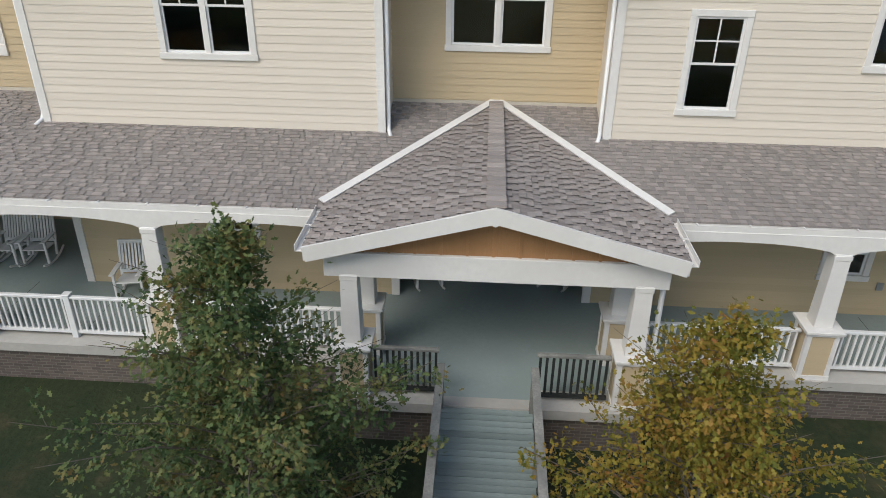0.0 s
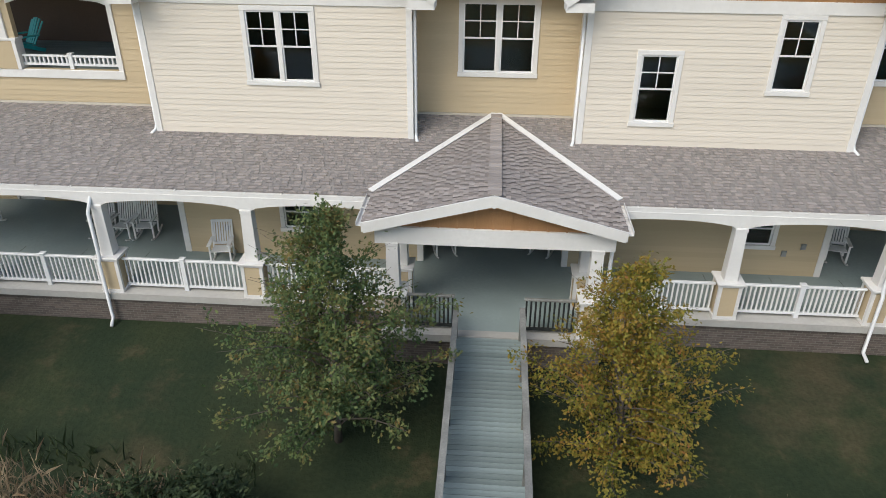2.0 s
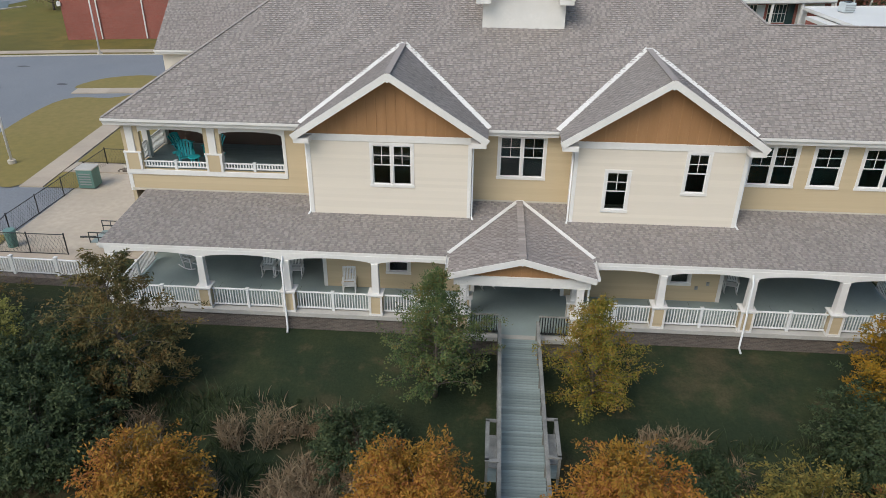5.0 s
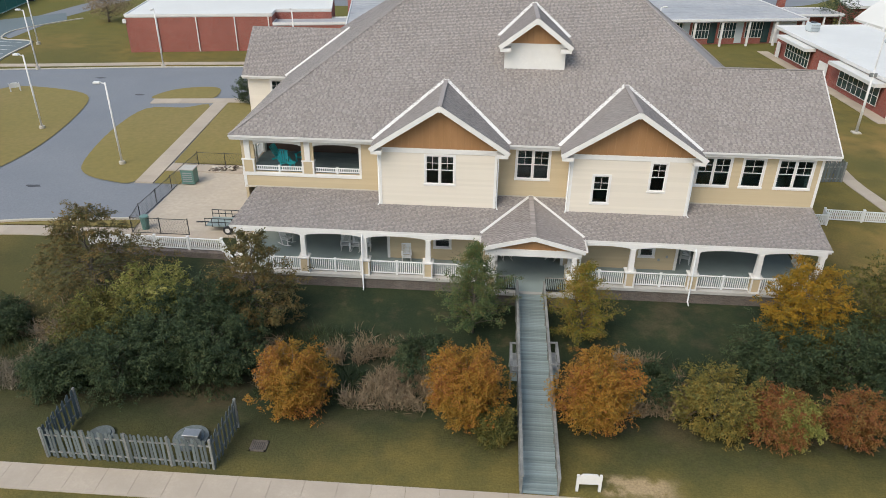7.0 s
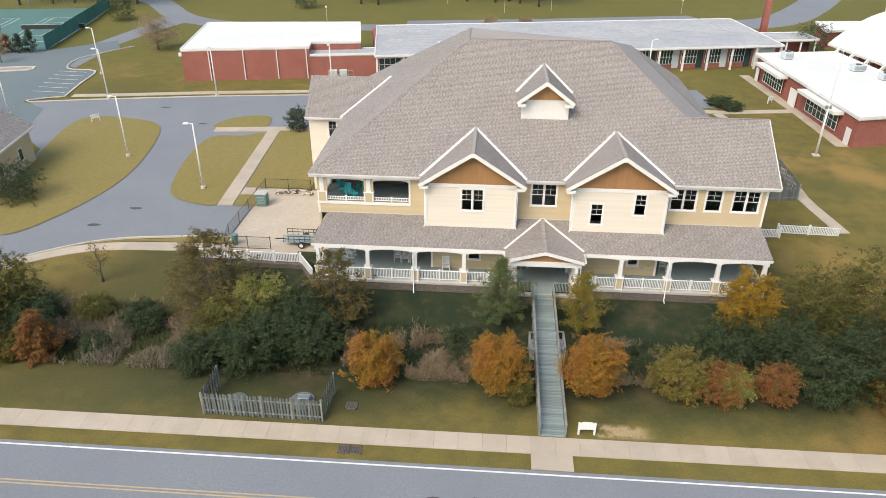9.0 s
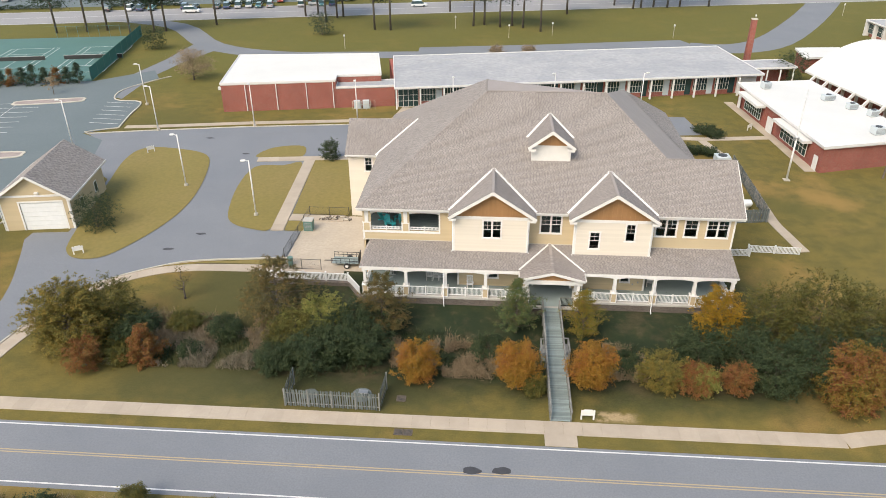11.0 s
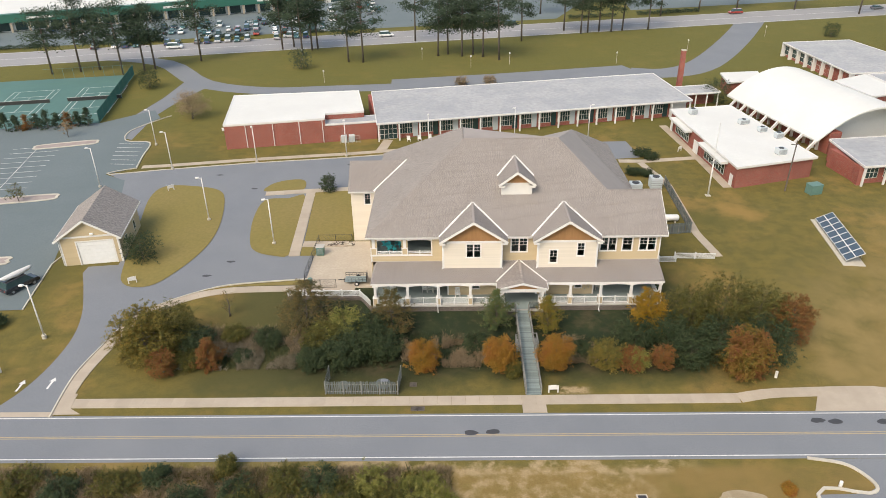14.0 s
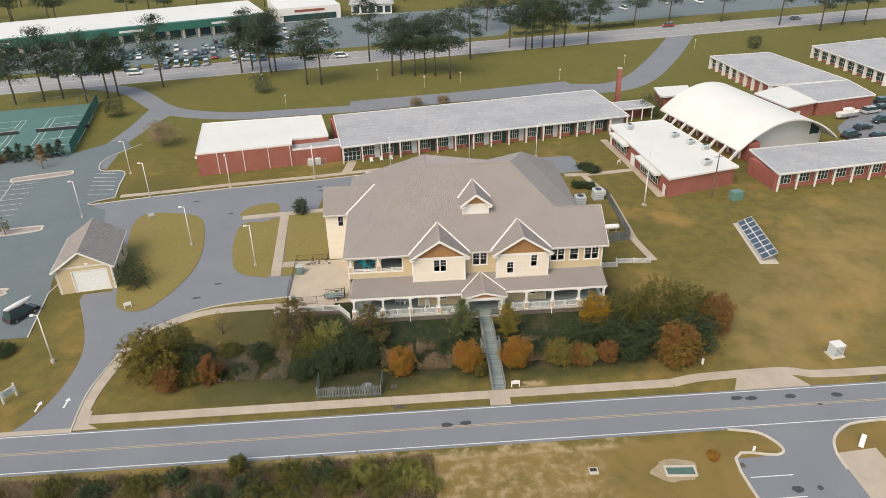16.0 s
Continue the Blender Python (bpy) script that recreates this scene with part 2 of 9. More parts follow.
def lawn_mat():
    """Lawn: deep green on the damp planted plot, golden and worn elsewhere, with blade-scale grain."""
    m = bpy.data.materials.new("lawn_of_two_tones")
    m.use_nodes = True
    n, l = m.node_tree.nodes, m.node_tree.links
    p = n["Principled BSDF"]
    tc = n.new("ShaderNodeTexCoord")
    sep = n.new("ShaderNodeSeparateXYZ")
    l.new(tc.outputs["Object"], sep.inputs[0])

    def noise_tex(scale, detail=5.0):
        t = n.new("ShaderNodeTexNoise")
        t.inputs["Scale"].default_value, t.inputs["Detail"].default_value = scale, detail
        t.inputs["Roughness"].default_value = 0.62
        l.new(tc.outputs["Object"], t.inputs["Vector"])
        return t.outputs["Fac"]

    def ramp(src, a, b, lo=0.0, hi=1.0):
        r = n.new("ShaderNodeMapRange")
        r.interpolation_type = "SMOOTHSTEP"
        for k, v in (("From Min", a), ("From Max", b), ("To Min", lo), ("To Max", hi)):
            r.inputs[k].default_value = v
        l.new(src, r.inputs["Value"])
        return r.outputs["Result"]

    def mul(a, b):
        k = n.new("ShaderNodeMath")
        k.operation = "MULTIPLY"
        l.new(a, k.inputs[0])
        l.new(b, k.inputs[1])
        return k.outputs[0]

    def mix(f, a, b):
        k = n.new("ShaderNodeMix")
        k.data_type = "RGBA"
        l.new(f, k.inputs[0])
        for i, c in ((6, a), (7, b)):
            if isinstance(c, tuple):
                k.inputs[i].default_value = (*c, 1)
            else:
                l.new(c, k.inputs[i])
        return k.outputs[2]

    big, mid, fine = noise_tex(0.06), noise_tex(0.45), noise_tex(9.0, 3.0)
    green = mix(ramp(mid, 0.35, 0.7), GREEN_A, GREEN_B)
    green = mix(ramp(noise_tex(0.16, 7.0), 0.5, 0.68, 0.0, 0.85), green, GREEN_C)
    green = mix(ramp(noise_tex(0.9, 6.0), 0.56, 0.72, 0.0, 0.6), green, GREEN_C)
    gold = mix(ramp(mid, 0.35, 0.7), GOLD_A, GOLD_B)
    gold = mix(ramp(big, 0.5, 0.66), gold, GOLD_C)
    gold = mix(ramp(noise_tex(0.035), 0.5, 0.64, 0.0, 0.7), gold, GOLD_D)
    wx = n.new("ShaderNodeMath")
    wx.operation = "MULTIPLY_ADD"
    l.new(mid, wx.inputs[0])
    wx.inputs[1].default_value = 5.0
    l.new(sep.outputs[1], wx.inputs[2])
    plot = mul(mul(ramp(wx.outputs[0], -19.5, -12.5), ramp(sep.outputs[1], 0.0, 6.0, 1, 0)), mul(ramp(sep.outputs[0], -34, -22), ramp(sep.outputs[0], 17, 27, 1, 0)))
    damp = mul(mul(ramp(wx.outputs[0], -22.5, -16.5, 0.0, 0.85), ramp(sep.outputs[1], 0.0, 6.0, 1, 0)), mul(ramp(sep.outputs[0], -44, -34), ramp(sep.outputs[0], -14, -6, 1, 0)))
    gold = mix(damp, gold, DAMP)
    col = mix(plot, gold, green)
    col = mix(ramp(sep.outputs[1], 40, 90, 0.0, 0.8), col, NORTH)
    worn = noise_tex(0.11, 6.0)
    near = mul(ramp(worn, 0.6, 0.74, 0.0, 0.7), mul(ramp(sep.outputs[0], 22, 40, 0.12, 1.0), ramp(sep.outputs[1], 12, 30, 1.0, 0.12)))
    col = mix(near, col, WORN)
    def line_mask(px, py, dx, dy, half, soft):
        """1 near the line through (px, py) along (dx, dy)."""
        k = n.new("ShaderNodeMath")
        k.operation = "MULTIPLY_ADD"
        k.inputs[1].default_value, k.inputs[2].default_value = dy, -dy * px + dx * py
        l.new(sep.outputs[0], k.inputs[0])
        q = n.new("ShaderNodeMath")
        q.operation = "MULTIPLY_ADD"
        q.inputs[1].default_value = -dx
        l.new(sep.outputs[1], q.inputs[0])
        l.new(k.outputs[0], q.inputs[2])
        ab = n.new("ShaderNodeMath")
        ab.operation = "ABSOLUTE"
        l.new(q.outputs[0], ab.inputs[0])
        return ramp(ab.outputs[0], half, half + soft, 1, 0)

    south = ramp(sep.outputs[1], -32.5, -31.2, 1, 0)
    dry = mul(south, ramp(noise_tex(0.2, 6.0), 0.3, 0.62, 0.25, 0.95))
    col = mix(dry, col, DRY)
    sandy = mul(mul(ramp(noise_tex(0.7, 9.0), 0.42, 0.7, 0.0, 0.85), south), mul(mul(ramp(sep.outputs[0], -13, -7), ramp(sep.outputs[0], 7, 12, 1, 0)), ramp(sep.outputs[1], -47, -38)))
    col = mix(sandy, col, WORN)
    edge = mul(mul(ramp(noise_tex(0.5, 7.0), 0.42, 0.62), line_mask(0, -31.6, 1, 0, 0.5, 1.0)), mul(ramp(sep.outputs[0], 10, 16, 1, 0), ramp(sep.outputs[0], -30, -16, 0.15, 1.0)))
    col = mix(edge, col, WORN)
    spot = mul(mul(line_mask(0, -20.5, 1, 0, 0.35, 0.5), ramp(noise_tex(0.9, 7.0), 0.36, 0.58)), mul(ramp(sep.outputs[0], 2.6, 3.2), ramp(sep.outputs[0], 5.2, 6.8, 1, 0)))
    col = mix(spot, col, WORN)
    trail = mul(mul(line_mask(36, -16, 0.76, 0.65, 3.0, 15.0), ramp(noise_tex(0.14, 7.0), 0.26, 0.64, 0.0, 0.8)), mul(ramp(sep.outputs[0], 27, 34), ramp(sep.outputs[0], 60, 95, 0.85, 0)))
    col = mix(trail, col, TRAIL)
    grain = n.new("ShaderNodeHueSaturation")
    l.new(ramp(fine, 0.25, 0.75, 0.84, 1.16), grain.inputs["Value"])
    l.new(col, grain.inputs["Color"])
    l.new(grain.outputs["Color"], p.inputs["Base Color"])
    p.inputs["Roughness"].default_value = 0.95
    p.inputs["Specular IOR Level"].default_value = 0.15
    bp = n.new("ShaderNodeBump")
    bp.inputs["Strength"].default_value, bp.inputs["Distance"].default_value = 0.6, 0.05
    l.new(fine, bp.inputs["Height"])
    l.new(bp.outputs["Normal"], p.inputs["Normal"])
    return m


GREEN_A, GREEN_B, GREEN_C = (0.020, 0.030, 0.015), (0.032, 0.040, 0.018), (0.072, 0.057, 0.032)
DAMP = (0.066, 0.064, 0.025)
GOLD_A, GOLD_B, GOLD_C = (0.154, 0.120, 0.035), (0.108, 0.094, 0.030), (0.24, 0.155, 0.052)
DRY = (0.205, 0.138, 0.05)
GOLD_D = (0.095, 0.088, 0.028)
NORTH = (0.118, 0.112, 0.031)
WORN = (0.34, 0.25, 0.14)
TRAIL = (0.275, 0.19, 0.078)
LAWN = lawn_mat()

# ---- building helpers ----
import collections
from mathutils.geometry import tessellate_polygon

def mesh_of(name, verts, faces):
    me = bpy.data.meshes.new(name)
    me.from_pydata([tuple(v) for v in verts], [], faces)
    me.update()
    return me


def bxv(lo, hi):
    (a, b, c), (d, e, f) = lo, hi
    v = [(a, b, c), (d, b, c), (d, e, c), (a, e, c), (a, b, f), (d, b, f), (d, e, f), (a, e, f)]
    q = [(0, 3, 2, 1), (4, 5, 6, 7), (0, 1, 5, 4), (1, 2, 6, 5), (2, 3, 7, 6), (3, 0, 4, 7)]
    return v, q


class Shape:
    """Collects solids for one mesh."""

    def __init__(self):
        self.v, self.f = [], []

    def add(self, v, f):
        k = len(self.v)
        self.v += [tuple(p) for p in v]
        self.f += [tuple(i + k for i in q) for q in f]
        return self

    def box(self, x0, x1, y0, y1, z0, z1):
        return self.add(*bxv((min(x0, x1), min(y0, y1), min(z0, z1)), (max(x0, x1), max(y0, y1), max(z0, z1))))

    def bar(self, p, q, w, h=None, up=(0, 0, 1)):
        """A square bar from p to q, w wide and h high."""
        p, q = Vector(p), Vector(q)
        d = (q - p).normalized()
        u = Vector(up)
        if abs(d.dot(u)) > 0.99:
            u = Vector((0, 1, 0))
        s = d.cross(u).normalized() * w / 2
        t = s.cross(d).normalized() * (h or w) / 2
        v = [e + a * s + b * t for e in (p, q) for a, b in ((-1, -1), (1, -1), (1, 1), (-1, 1))]
        return self.add(v, [(0, 1, 2, 3), (7, 6, 5, 4), (0, 4, 5, 1), (1, 5, 6, 2), (2, 6, 7, 3), (3, 7, 4, 0)])

    def tube(self, pts, radii, n=8, cap=True):
        """A round tapered tube along points."""
        pts = [Vector(p) for p in pts]
        k = len(self.v)
        for i, p in enumerate(pts):
            d = (pts[min(i + 1, len(pts) - 1)] - pts[max(i - 1, 0)]).normalized()
            u = Vector((1, 0, 0)) if abs(d.x) < 0.9 else Vector((0, 1, 0))
            s = d.cross(u).normalized()
            t = d.cross(s)
            for j in range(n):
                a = 2 * math.pi * j / n
                self.v.append(tuple(p + (s * math.cos(a) + t * math.sin(a)) * radii[i]))
        for i in range(len(pts) - 1):
            for j in range(n):
                a, b = k + i * n + j, k + i * n + (j + 1) % n
                self.f.append((a, b, b + n, a + n))
        if cap:
            self.f.append(tuple(k + j for j in range(n))[::-1])
            self.f.append(tuple(k + (len(pts) - 1) * n + j for j in range(n)))
        return self

    def prism(self, poly, z0, z1):
        """An upright prism over a plan polygon (anticlockwise)."""
        n = len(poly)
        v = [(x, y, z0) for x, y in poly] + [(x, y, z1) for x, y in poly]
        f = [tuple(range(n))[::-1], tuple(range(n, 2 * n))] + [(i, (i + 1) % n, n + (i + 1) % n, n + i) for i in range(n)]
        return self.add(v, f)

    def slab(self, pts, th):
        """A flat plate under the given corner points, th thick along its normal."""
        p = [Vector(q) for q in pts]
        nrm = (p[1] - p[0]).cross(p[2] - p[0]).normalized()
        n = len(p)
        return self.add(p + [q - nrm * th for q in p], [tuple(range(n)), tuple(range(n, 2 * n))[::-1]] + [(i, n + i, n + (i + 1) % n, (i + 1) % n) for i in range(n)])

    def weld(self):
        """Joins touching solids: equal corners become one, faces between two solids go."""
        at, idx, v = {}, [], []
        for p in self.v:
            k = tuple(round(c, 4) for c in p)
            if k not in at:
                at[k] = len(v)
                v.append(p)
            idx.append(at[k])
        faces = [tuple(idx[i] for i in q) for q in self.f]
        count = collections.Counter(tuple(sorted(q)) for q in faces)
        self.v, self.f = v, [q for q in faces if count[tuple(sorted(q))] == 1]
        return self

    def make(self, name):
        return mesh_of(name, self.v, self.f)


def part(name, shape, material, parent, label="", bevel=0.0, smooth=False):
    me = shape.make(name) if isinstance(shape, Shape) else shape
    if not me.materials:
        me.materials.append(material)
    if bevel:
        bm = bmesh.new()
        bm.from_mesh(me)
        bmesh.ops.bevel(bm, geom=[e for e in bm.edges if len(e.link_faces) == 2 and e.calc_face_angle(0) > 0.5], offset=bevel, segments=1, affect="EDGES", clamp_overlap=True)
        bm.to_mesh(me)
        bm.free()
    if smooth:
        for p in me.polygons:
            p.use_smooth = True
    ob = new(name, me)
    if parent:
        ob.parent = parent
    if label:
        ob["label"] = label
    return ob


def thing(name, label, category, group="", kind="", m=None):
    ob = new(name)
    ob.empty_display_size = 0.2
    if m is not None:
        ob.matrix_basis = m
    return tagged(ob, label, category, group, kind)


def solo(name, shape, material, label, category, group="", kind="", bevel=0.0, smooth=False, m=None):
    ob = tagged(part(name, shape, material, None, bevel=bevel, smooth=smooth), label, category, group, kind)
    if m is not None:
        ob.matrix_basis = m
    return ob


def catmull(pts, n=6, closed=False):
    """A smooth curve through plan points."""
    out, k = [], len(pts)
    for i in range(k if closed else k - 1):
        g = [pts[(i + j) % k] if closed else pts[max(0, min(k - 1, i + j))] for j in (-1, 0, 1, 2)]
        for s in range(n):
            t = s / n
            out.append(tuple(0.5 * (2 * g[1][a] + (g[2][a] - g[0][a]) * t + (2 * g[0][a] - 5 * g[1][a] + 4 * g[2][a] - g[3][a]) * t * t + (3 * g[1][a] - g[0][a] - 3 * g[2][a] + g[3][a]) * t ** 3) for a in range(2)))
    if not closed:
        out.append(tuple(pts[-1]))
    return out


def step(a, b, v):
    t = max(0.0, min(1.0, (v - a) / (b - a)))
    return t * t * (3 - 2 * t)


def gz(x, y):
    """Height of the ground: road verge 0, a planted swale, then the building plot."""
    z = 0.22 * step(-22, 4, y)
    inside = step(-50, -44, x) * (1 - step(24, 34, x))
    z += -0.45 * inside * step(-18.5, -15, y) * (1 - step(-11, -6.5, y))
    return z


def sheet(poly, dz, cell=2.0):
    """A surface laid on the ground inside a plan polygon."""
    bm = bmesh.new()
    vs = [bm.verts.new((x, y, 0)) for x, y in poly]
    for tri in tessellate_polygon([[Vector((x, y, 0)) for x, y in poly]]):
        bm.faces.new([vs[i] for i in tri])
    ys = [p[1] for p in poly]
    y = math.ceil(max(min(ys), -24) / cell) * cell
    while y < min(max(ys), 6):
        bmesh.ops.bisect_plane(bm, geom=bm.verts[:] + bm.edges[:] + bm.faces[:], plane_co=(0, y, 0), plane_no=(0, 1, 0))
        y += cell
    for v in bm.verts:
        v.co.z = gz(v.co.x, v.co.y) + dz
    bm.normal_update()
    bmesh.ops.reverse_faces(bm, faces=[f for f in bm.faces if f.normal.z < 0])
    me = bpy.data.meshes.new("sheet")
    bm.to_mesh(me)
    bm.free()
    return me


def ribbon(line, w, h, base=-0.1, shift=0.0):
    """A raised strip w wide and h over the ground along a plan line; shift: metres to its left."""
    s, n = Shape(), len(line)
    for i, (x, y) in enumerate(line):
        a, b = line[max(0, i - 1)], line[min(n - 1, i + 1)]
        d = Vector((b[0] - a[0], b[1] - a[1])).normalized()
        nx, ny = -d.y, d.x
        for o, z in ((shift - w / 2, base), (shift - w / 2, h), (shift + w / 2, h), (shift + w / 2, base)):
            s.v.append((x + nx * o, y + ny * o, gz(x, y) + z))
    for i in range(n - 1):
        k = 4 * i
        s.f += [(k + 1, k, k + 4, k + 5), (k + 2, k + 1, k + 5, k + 6), (k + 3, k + 2, k + 6, k + 7)]
    s.f += [(0, 1, 2, 3), (4 * n - 1, 4 * n - 2, 4 * n - 3, 4 * n - 4)]
    return s

# ---- ground, roads and pavements ----
xs = sorted(set([-3000, -1500, -800, -500, -350, -250, -180, -130, -100, -80, -70, -62] + [i * 2 - 56 for i in range(50)] + [46, 56, 70, 90, 120, 160, 220, 300, 500, 900, 1600, 3000]))
ys = sorted(set([-3000, -1500, -700, -400, -250, -160, -110, -80, -60, -50] + [i * 1.5 - 42 for i in range(34)] + [14, 22, 34, 50, 70, 95, 125, 160, 210, 300, 450, 700, 1200, 3000]))
gv = [(x, y, gz(x, y) + (0.05 * noise.noise((x * 0.15, y * 0.15, 3)) - 0.03 if -21 < y < -6 else 0)) for y in ys for x in xs]
nx = len(xs)
gf = [(j * nx + i, j * nx + i + 1, (j + 1) * nx + i + 1, (j + 1) * nx + i) for j in range(len(ys) - 1) for i in range(nx - 1)]
ground_me = mesh_of("ground", gv, gf)
solo("ground", ground_me, LAWN, "autumn lawn with golden and green patches", "lawn", kind="structure", smooth=True)

solo("road", sheet([(-600, -30.9), (600, -30.9), (600, -24.2), (-600, -24.2)], 0.02), ASPHALT, "two-lane grey asphalt road beside the lawn", "road", kind="structure")
for yy, w in ((-24.52, 0.12), (-30.45, 0.12)):
    solo("edge_line", sheet([(-600, yy - w / 2), (600, yy - w / 2), (600, yy + w / 2), (-600, yy + w / 2)], 0.026), LINE, "worn white edge line on the road", "road marking", kind="structure")
for yy in (-27.33, -27.57):
    solo("centre_line", sheet([(-600, yy - 0.05), (600, yy - 0.05), (600, yy + 0.05), (-600, yy + 0.05)], 0.026), YLINE, "faded yellow centre line on the road", "road marking", kind="structure")

# drive, loop and car park on the west side
dl = catmull([(-59.3, -24.4), (-57.2, -20.8), (-56.0, -16), (-55.8, -10.2), (-57.0, -4.8), (-59.5, 1.2), (-61.6, 5.6)], 5)
dr = catmull([(-51.6, -24.4), (-52.2, -17.6), (-51.4, -11.9), (-50.3, -7.1), (-47.9, -3.3), (-43.1, 0.3), (-38.5, 2.1), (-28.9, 3.3)], 5)
drive = dl + [(-61.6, 7.4), (-57.4, 7.9)]
drive += [(-57.6, 10), (-60.5, 24), (-66.5, 29.4), (-69.6, 39.4), (-73.6, 42.7), (-64, 44.4), (-47.4, 47.2), (-29, 49.6), (-12, 52.5), (14, 57), (27, 57), (28, 48), (20, 47), (-10, 42), (-24.3, 40.6), (-27, 40), (-29, 14.2)] + dr[::-1]
solo("drive", sheet(drive, 0.035), ASPHALT, "curving grey asphalt drive and loop", "drive", kind="structure")
lot = [(-65.2, -3.8), (-67.2, 8.2), (-68.7, 13.7), (-70, 24), (-66, 29.4), (-69.1, 39.4), (-74, 42.4), (-69.2, 45.5), (-71.8, 60), (-77.5, 60.8), (-79, 67.2), (-75.5, 76), (-79, 82), (-88, 73), (-104, 70), (-150, 66), (-150, -8)]
solo("car_park", sheet(lot, 0.06), ASPHALT2, "dark blue-grey asphalt car park with white stall lines", "car park", kind="structure")

isl1 = catmull([(-56.3, 6.8), (-54.6, 2.6), (-52.0, 1.5), (-49.4, 3.1), (-46.6, 10.4), (-45.9, 18), (-47.4, 27.8), (-49.8, 34), (-55, 36.3), (-60.4, 36.4), (-61.5, 31.7), (-59.6, 22)], 5, True)
isl2 = catmull([(-39.7, 14.3), (-38, 11.3), (-35.1, 10.0), (-33.1, 10.0), (-33.2, 14), (-34.1, 31), (-37, 30.6), (-40.9, 29.8), (-41.2, 22.6)], 4, True)
isl3 = catmull([(-42, 33.7), (-41, 37.1), (-38, 38.8), (-35.5, 38.3), (-35, 34.4), (-38, 33.9)], 4, True)
lawn_w = [(-32.7, 33.2), (-31.4, 14.6), (-24.2, 14.7), (-24.2, 33.6)]
lawn_w2 = [(-31.4, 12.6), (-31.2, 9.9), (-28.95, 9.9), (-28.95, 12.6)]
for poly in (isl1, isl2, isl3, lawn_w, lawn_w2):
    solo("grass_island", sheet(poly, 0.1), GRASS, "low golden grass island in the drive", "grass", kind="structure")
for line in ([(-69.2, 45.4), (-72.4, 44.0), (-73.9, 42.9), (-73.0, 42.3), (-64, 44.3), (-47.4, 47.3), (-29, 49.7), (-12, 52.6), (10, 56.4)], [(-65.3, -3.8), (-67.3, 8.2), (-66.5, 14)]):
    solo("kerb", ribbon(line, 0.18, 0.15), KERB, "pale concrete kerb along the drive", "kerb", kind="structure")


def slabs(line, w, length, dz, name, parent, gap=0.012):
    """Concrete flags laid end to end along a plan line."""
    acc, cuts = 0.0, [tuple(line[0])]
    for a, b in zip(line, line[1:]):
        seg = math.dist(a, b)
        while acc + seg >= length:
            t = (length - acc) / seg
            a = (a[0] + (b[0] - a[0]) * t, a[1] + (b[1] - a[1]) * t)
            seg = math.dist(a, b)
            cuts.append(a)
            acc = 0.0
        acc += seg
    cuts.append(tuple(line[-1]))
    nrm = []
    for i in range(len(cuts)):
        p, q = cuts[max(0, i - 1)], cuts[min(len(cuts) - 1, i + 1)]
        d = Vector((q[0] - p[0], q[1] - p[1])).normalized()
        nrm.append((d, Vector((-d.y, d.x))))
    for i in range(len(cuts) - 1):
        s, quad = Shape(), []
        for j, e in ((i, 1), (i + 1, -1)):
            d, n2 = nrm[j]
            c = Vector(cuts[j]) + d * gap * 0.5 * e
            quad.append((c + n2 * w / 2, c - n2 * w / 2))
        pl = [quad[0][1], quad[1][1], quad[1][0], quad[0][0]]
        g = [gz(p.x, p.y) + dz for p in pl]
        s.add([(p.x, p.y, z - 0.12) for p, z in zip(pl, g)] + [(p.x, p.y, z) for p, z in zip(pl, g)],
              [(3, 2, 1, 0), (4, 5, 6, 7), (0, 1, 5, 4), (1, 2, 6, 5), (2, 3, 7, 6), (3, 0, 4, 7)])
        part(name, s, WALKC, parent)


side = thing("pavement", "pale concrete sidewalk of jointed flags along the road", "sidewalk", kind="structure")
slabs([(-51.5, -22.2), (-40, -22.2), (22, -22.05)], 1.5, 1.52, 0.05, "flag", side)
slabs(catmull([(22, -22.05), (25, -21.4), (28, -21.2), (37, -21.0), (40, -21.9), (44, -22.1)], 4) + [(120, -22.0)], 1.5, 1.52, 0.05, "flag", side)
slabs([(-0.1, -22.85), (-0.1, -24.15)], 2.55, 1.3, 0.05, "flag", side)
drv = thing("driveway_apron", "pale concrete apron crossing the sidewalk", "apron", kind="structure")
part("apron", Shape().prism([(29.2, -24.2), (39.0, -24.2), (37.4, -21.6), (30.6, -21.6)], -0.08, 0.06), WALKC, drv)
walkway = thing("footpath", "curving pale concrete path beside the drive", "footpath", kind="structure")
curve = [(-51.3, -21.6), (-51.4, -17.5), (-50.6, -12), (-49.4, -7.1), (-46.9, -3.3), (-42.7, -0.5), (-38.3, 0.6), (-29.0, 0.9), (-22, 0.9)]
slabs(catmull(curve, 5), 1.5, 1.6, 0.06, "flag", walkway)
part("corner_pad", Shape().prism([(-51.75, -24.0), (-48.6, -23.9), (-50.0, -23.0), (-50.3, -20.6), (-51.9, -20.4)], -0.08, 0.065), WALKC, walkway)
solo("gutter_strip", Shape().prism([(-62.0, -24.3), (-51.4, -24.3), (-51.6, -23.55), (-60.2, -23.55)], -0.08, 0.05), WALKC, "pale concrete gutter across the drive's mouth", "gutter", kind="structure")
cross = thing("footpath", "straight pale concrete path across the lawn", "footpath", kind="structure")
slabs([(-32.1, 9.9), (-33.5, 33.3)], 1.6, 1.6, 0.125, "flag", cross)
slabs([(-41.4, 32.6), (-33.4, 33.6), (-24.0, 34.6)], 1.6, 1.6, 0.13, "flag", cross)
slabs([(-31.4, 13.6), (-24.5, 13.6)], 1.7, 1.6, 0.12, "flag", cross)
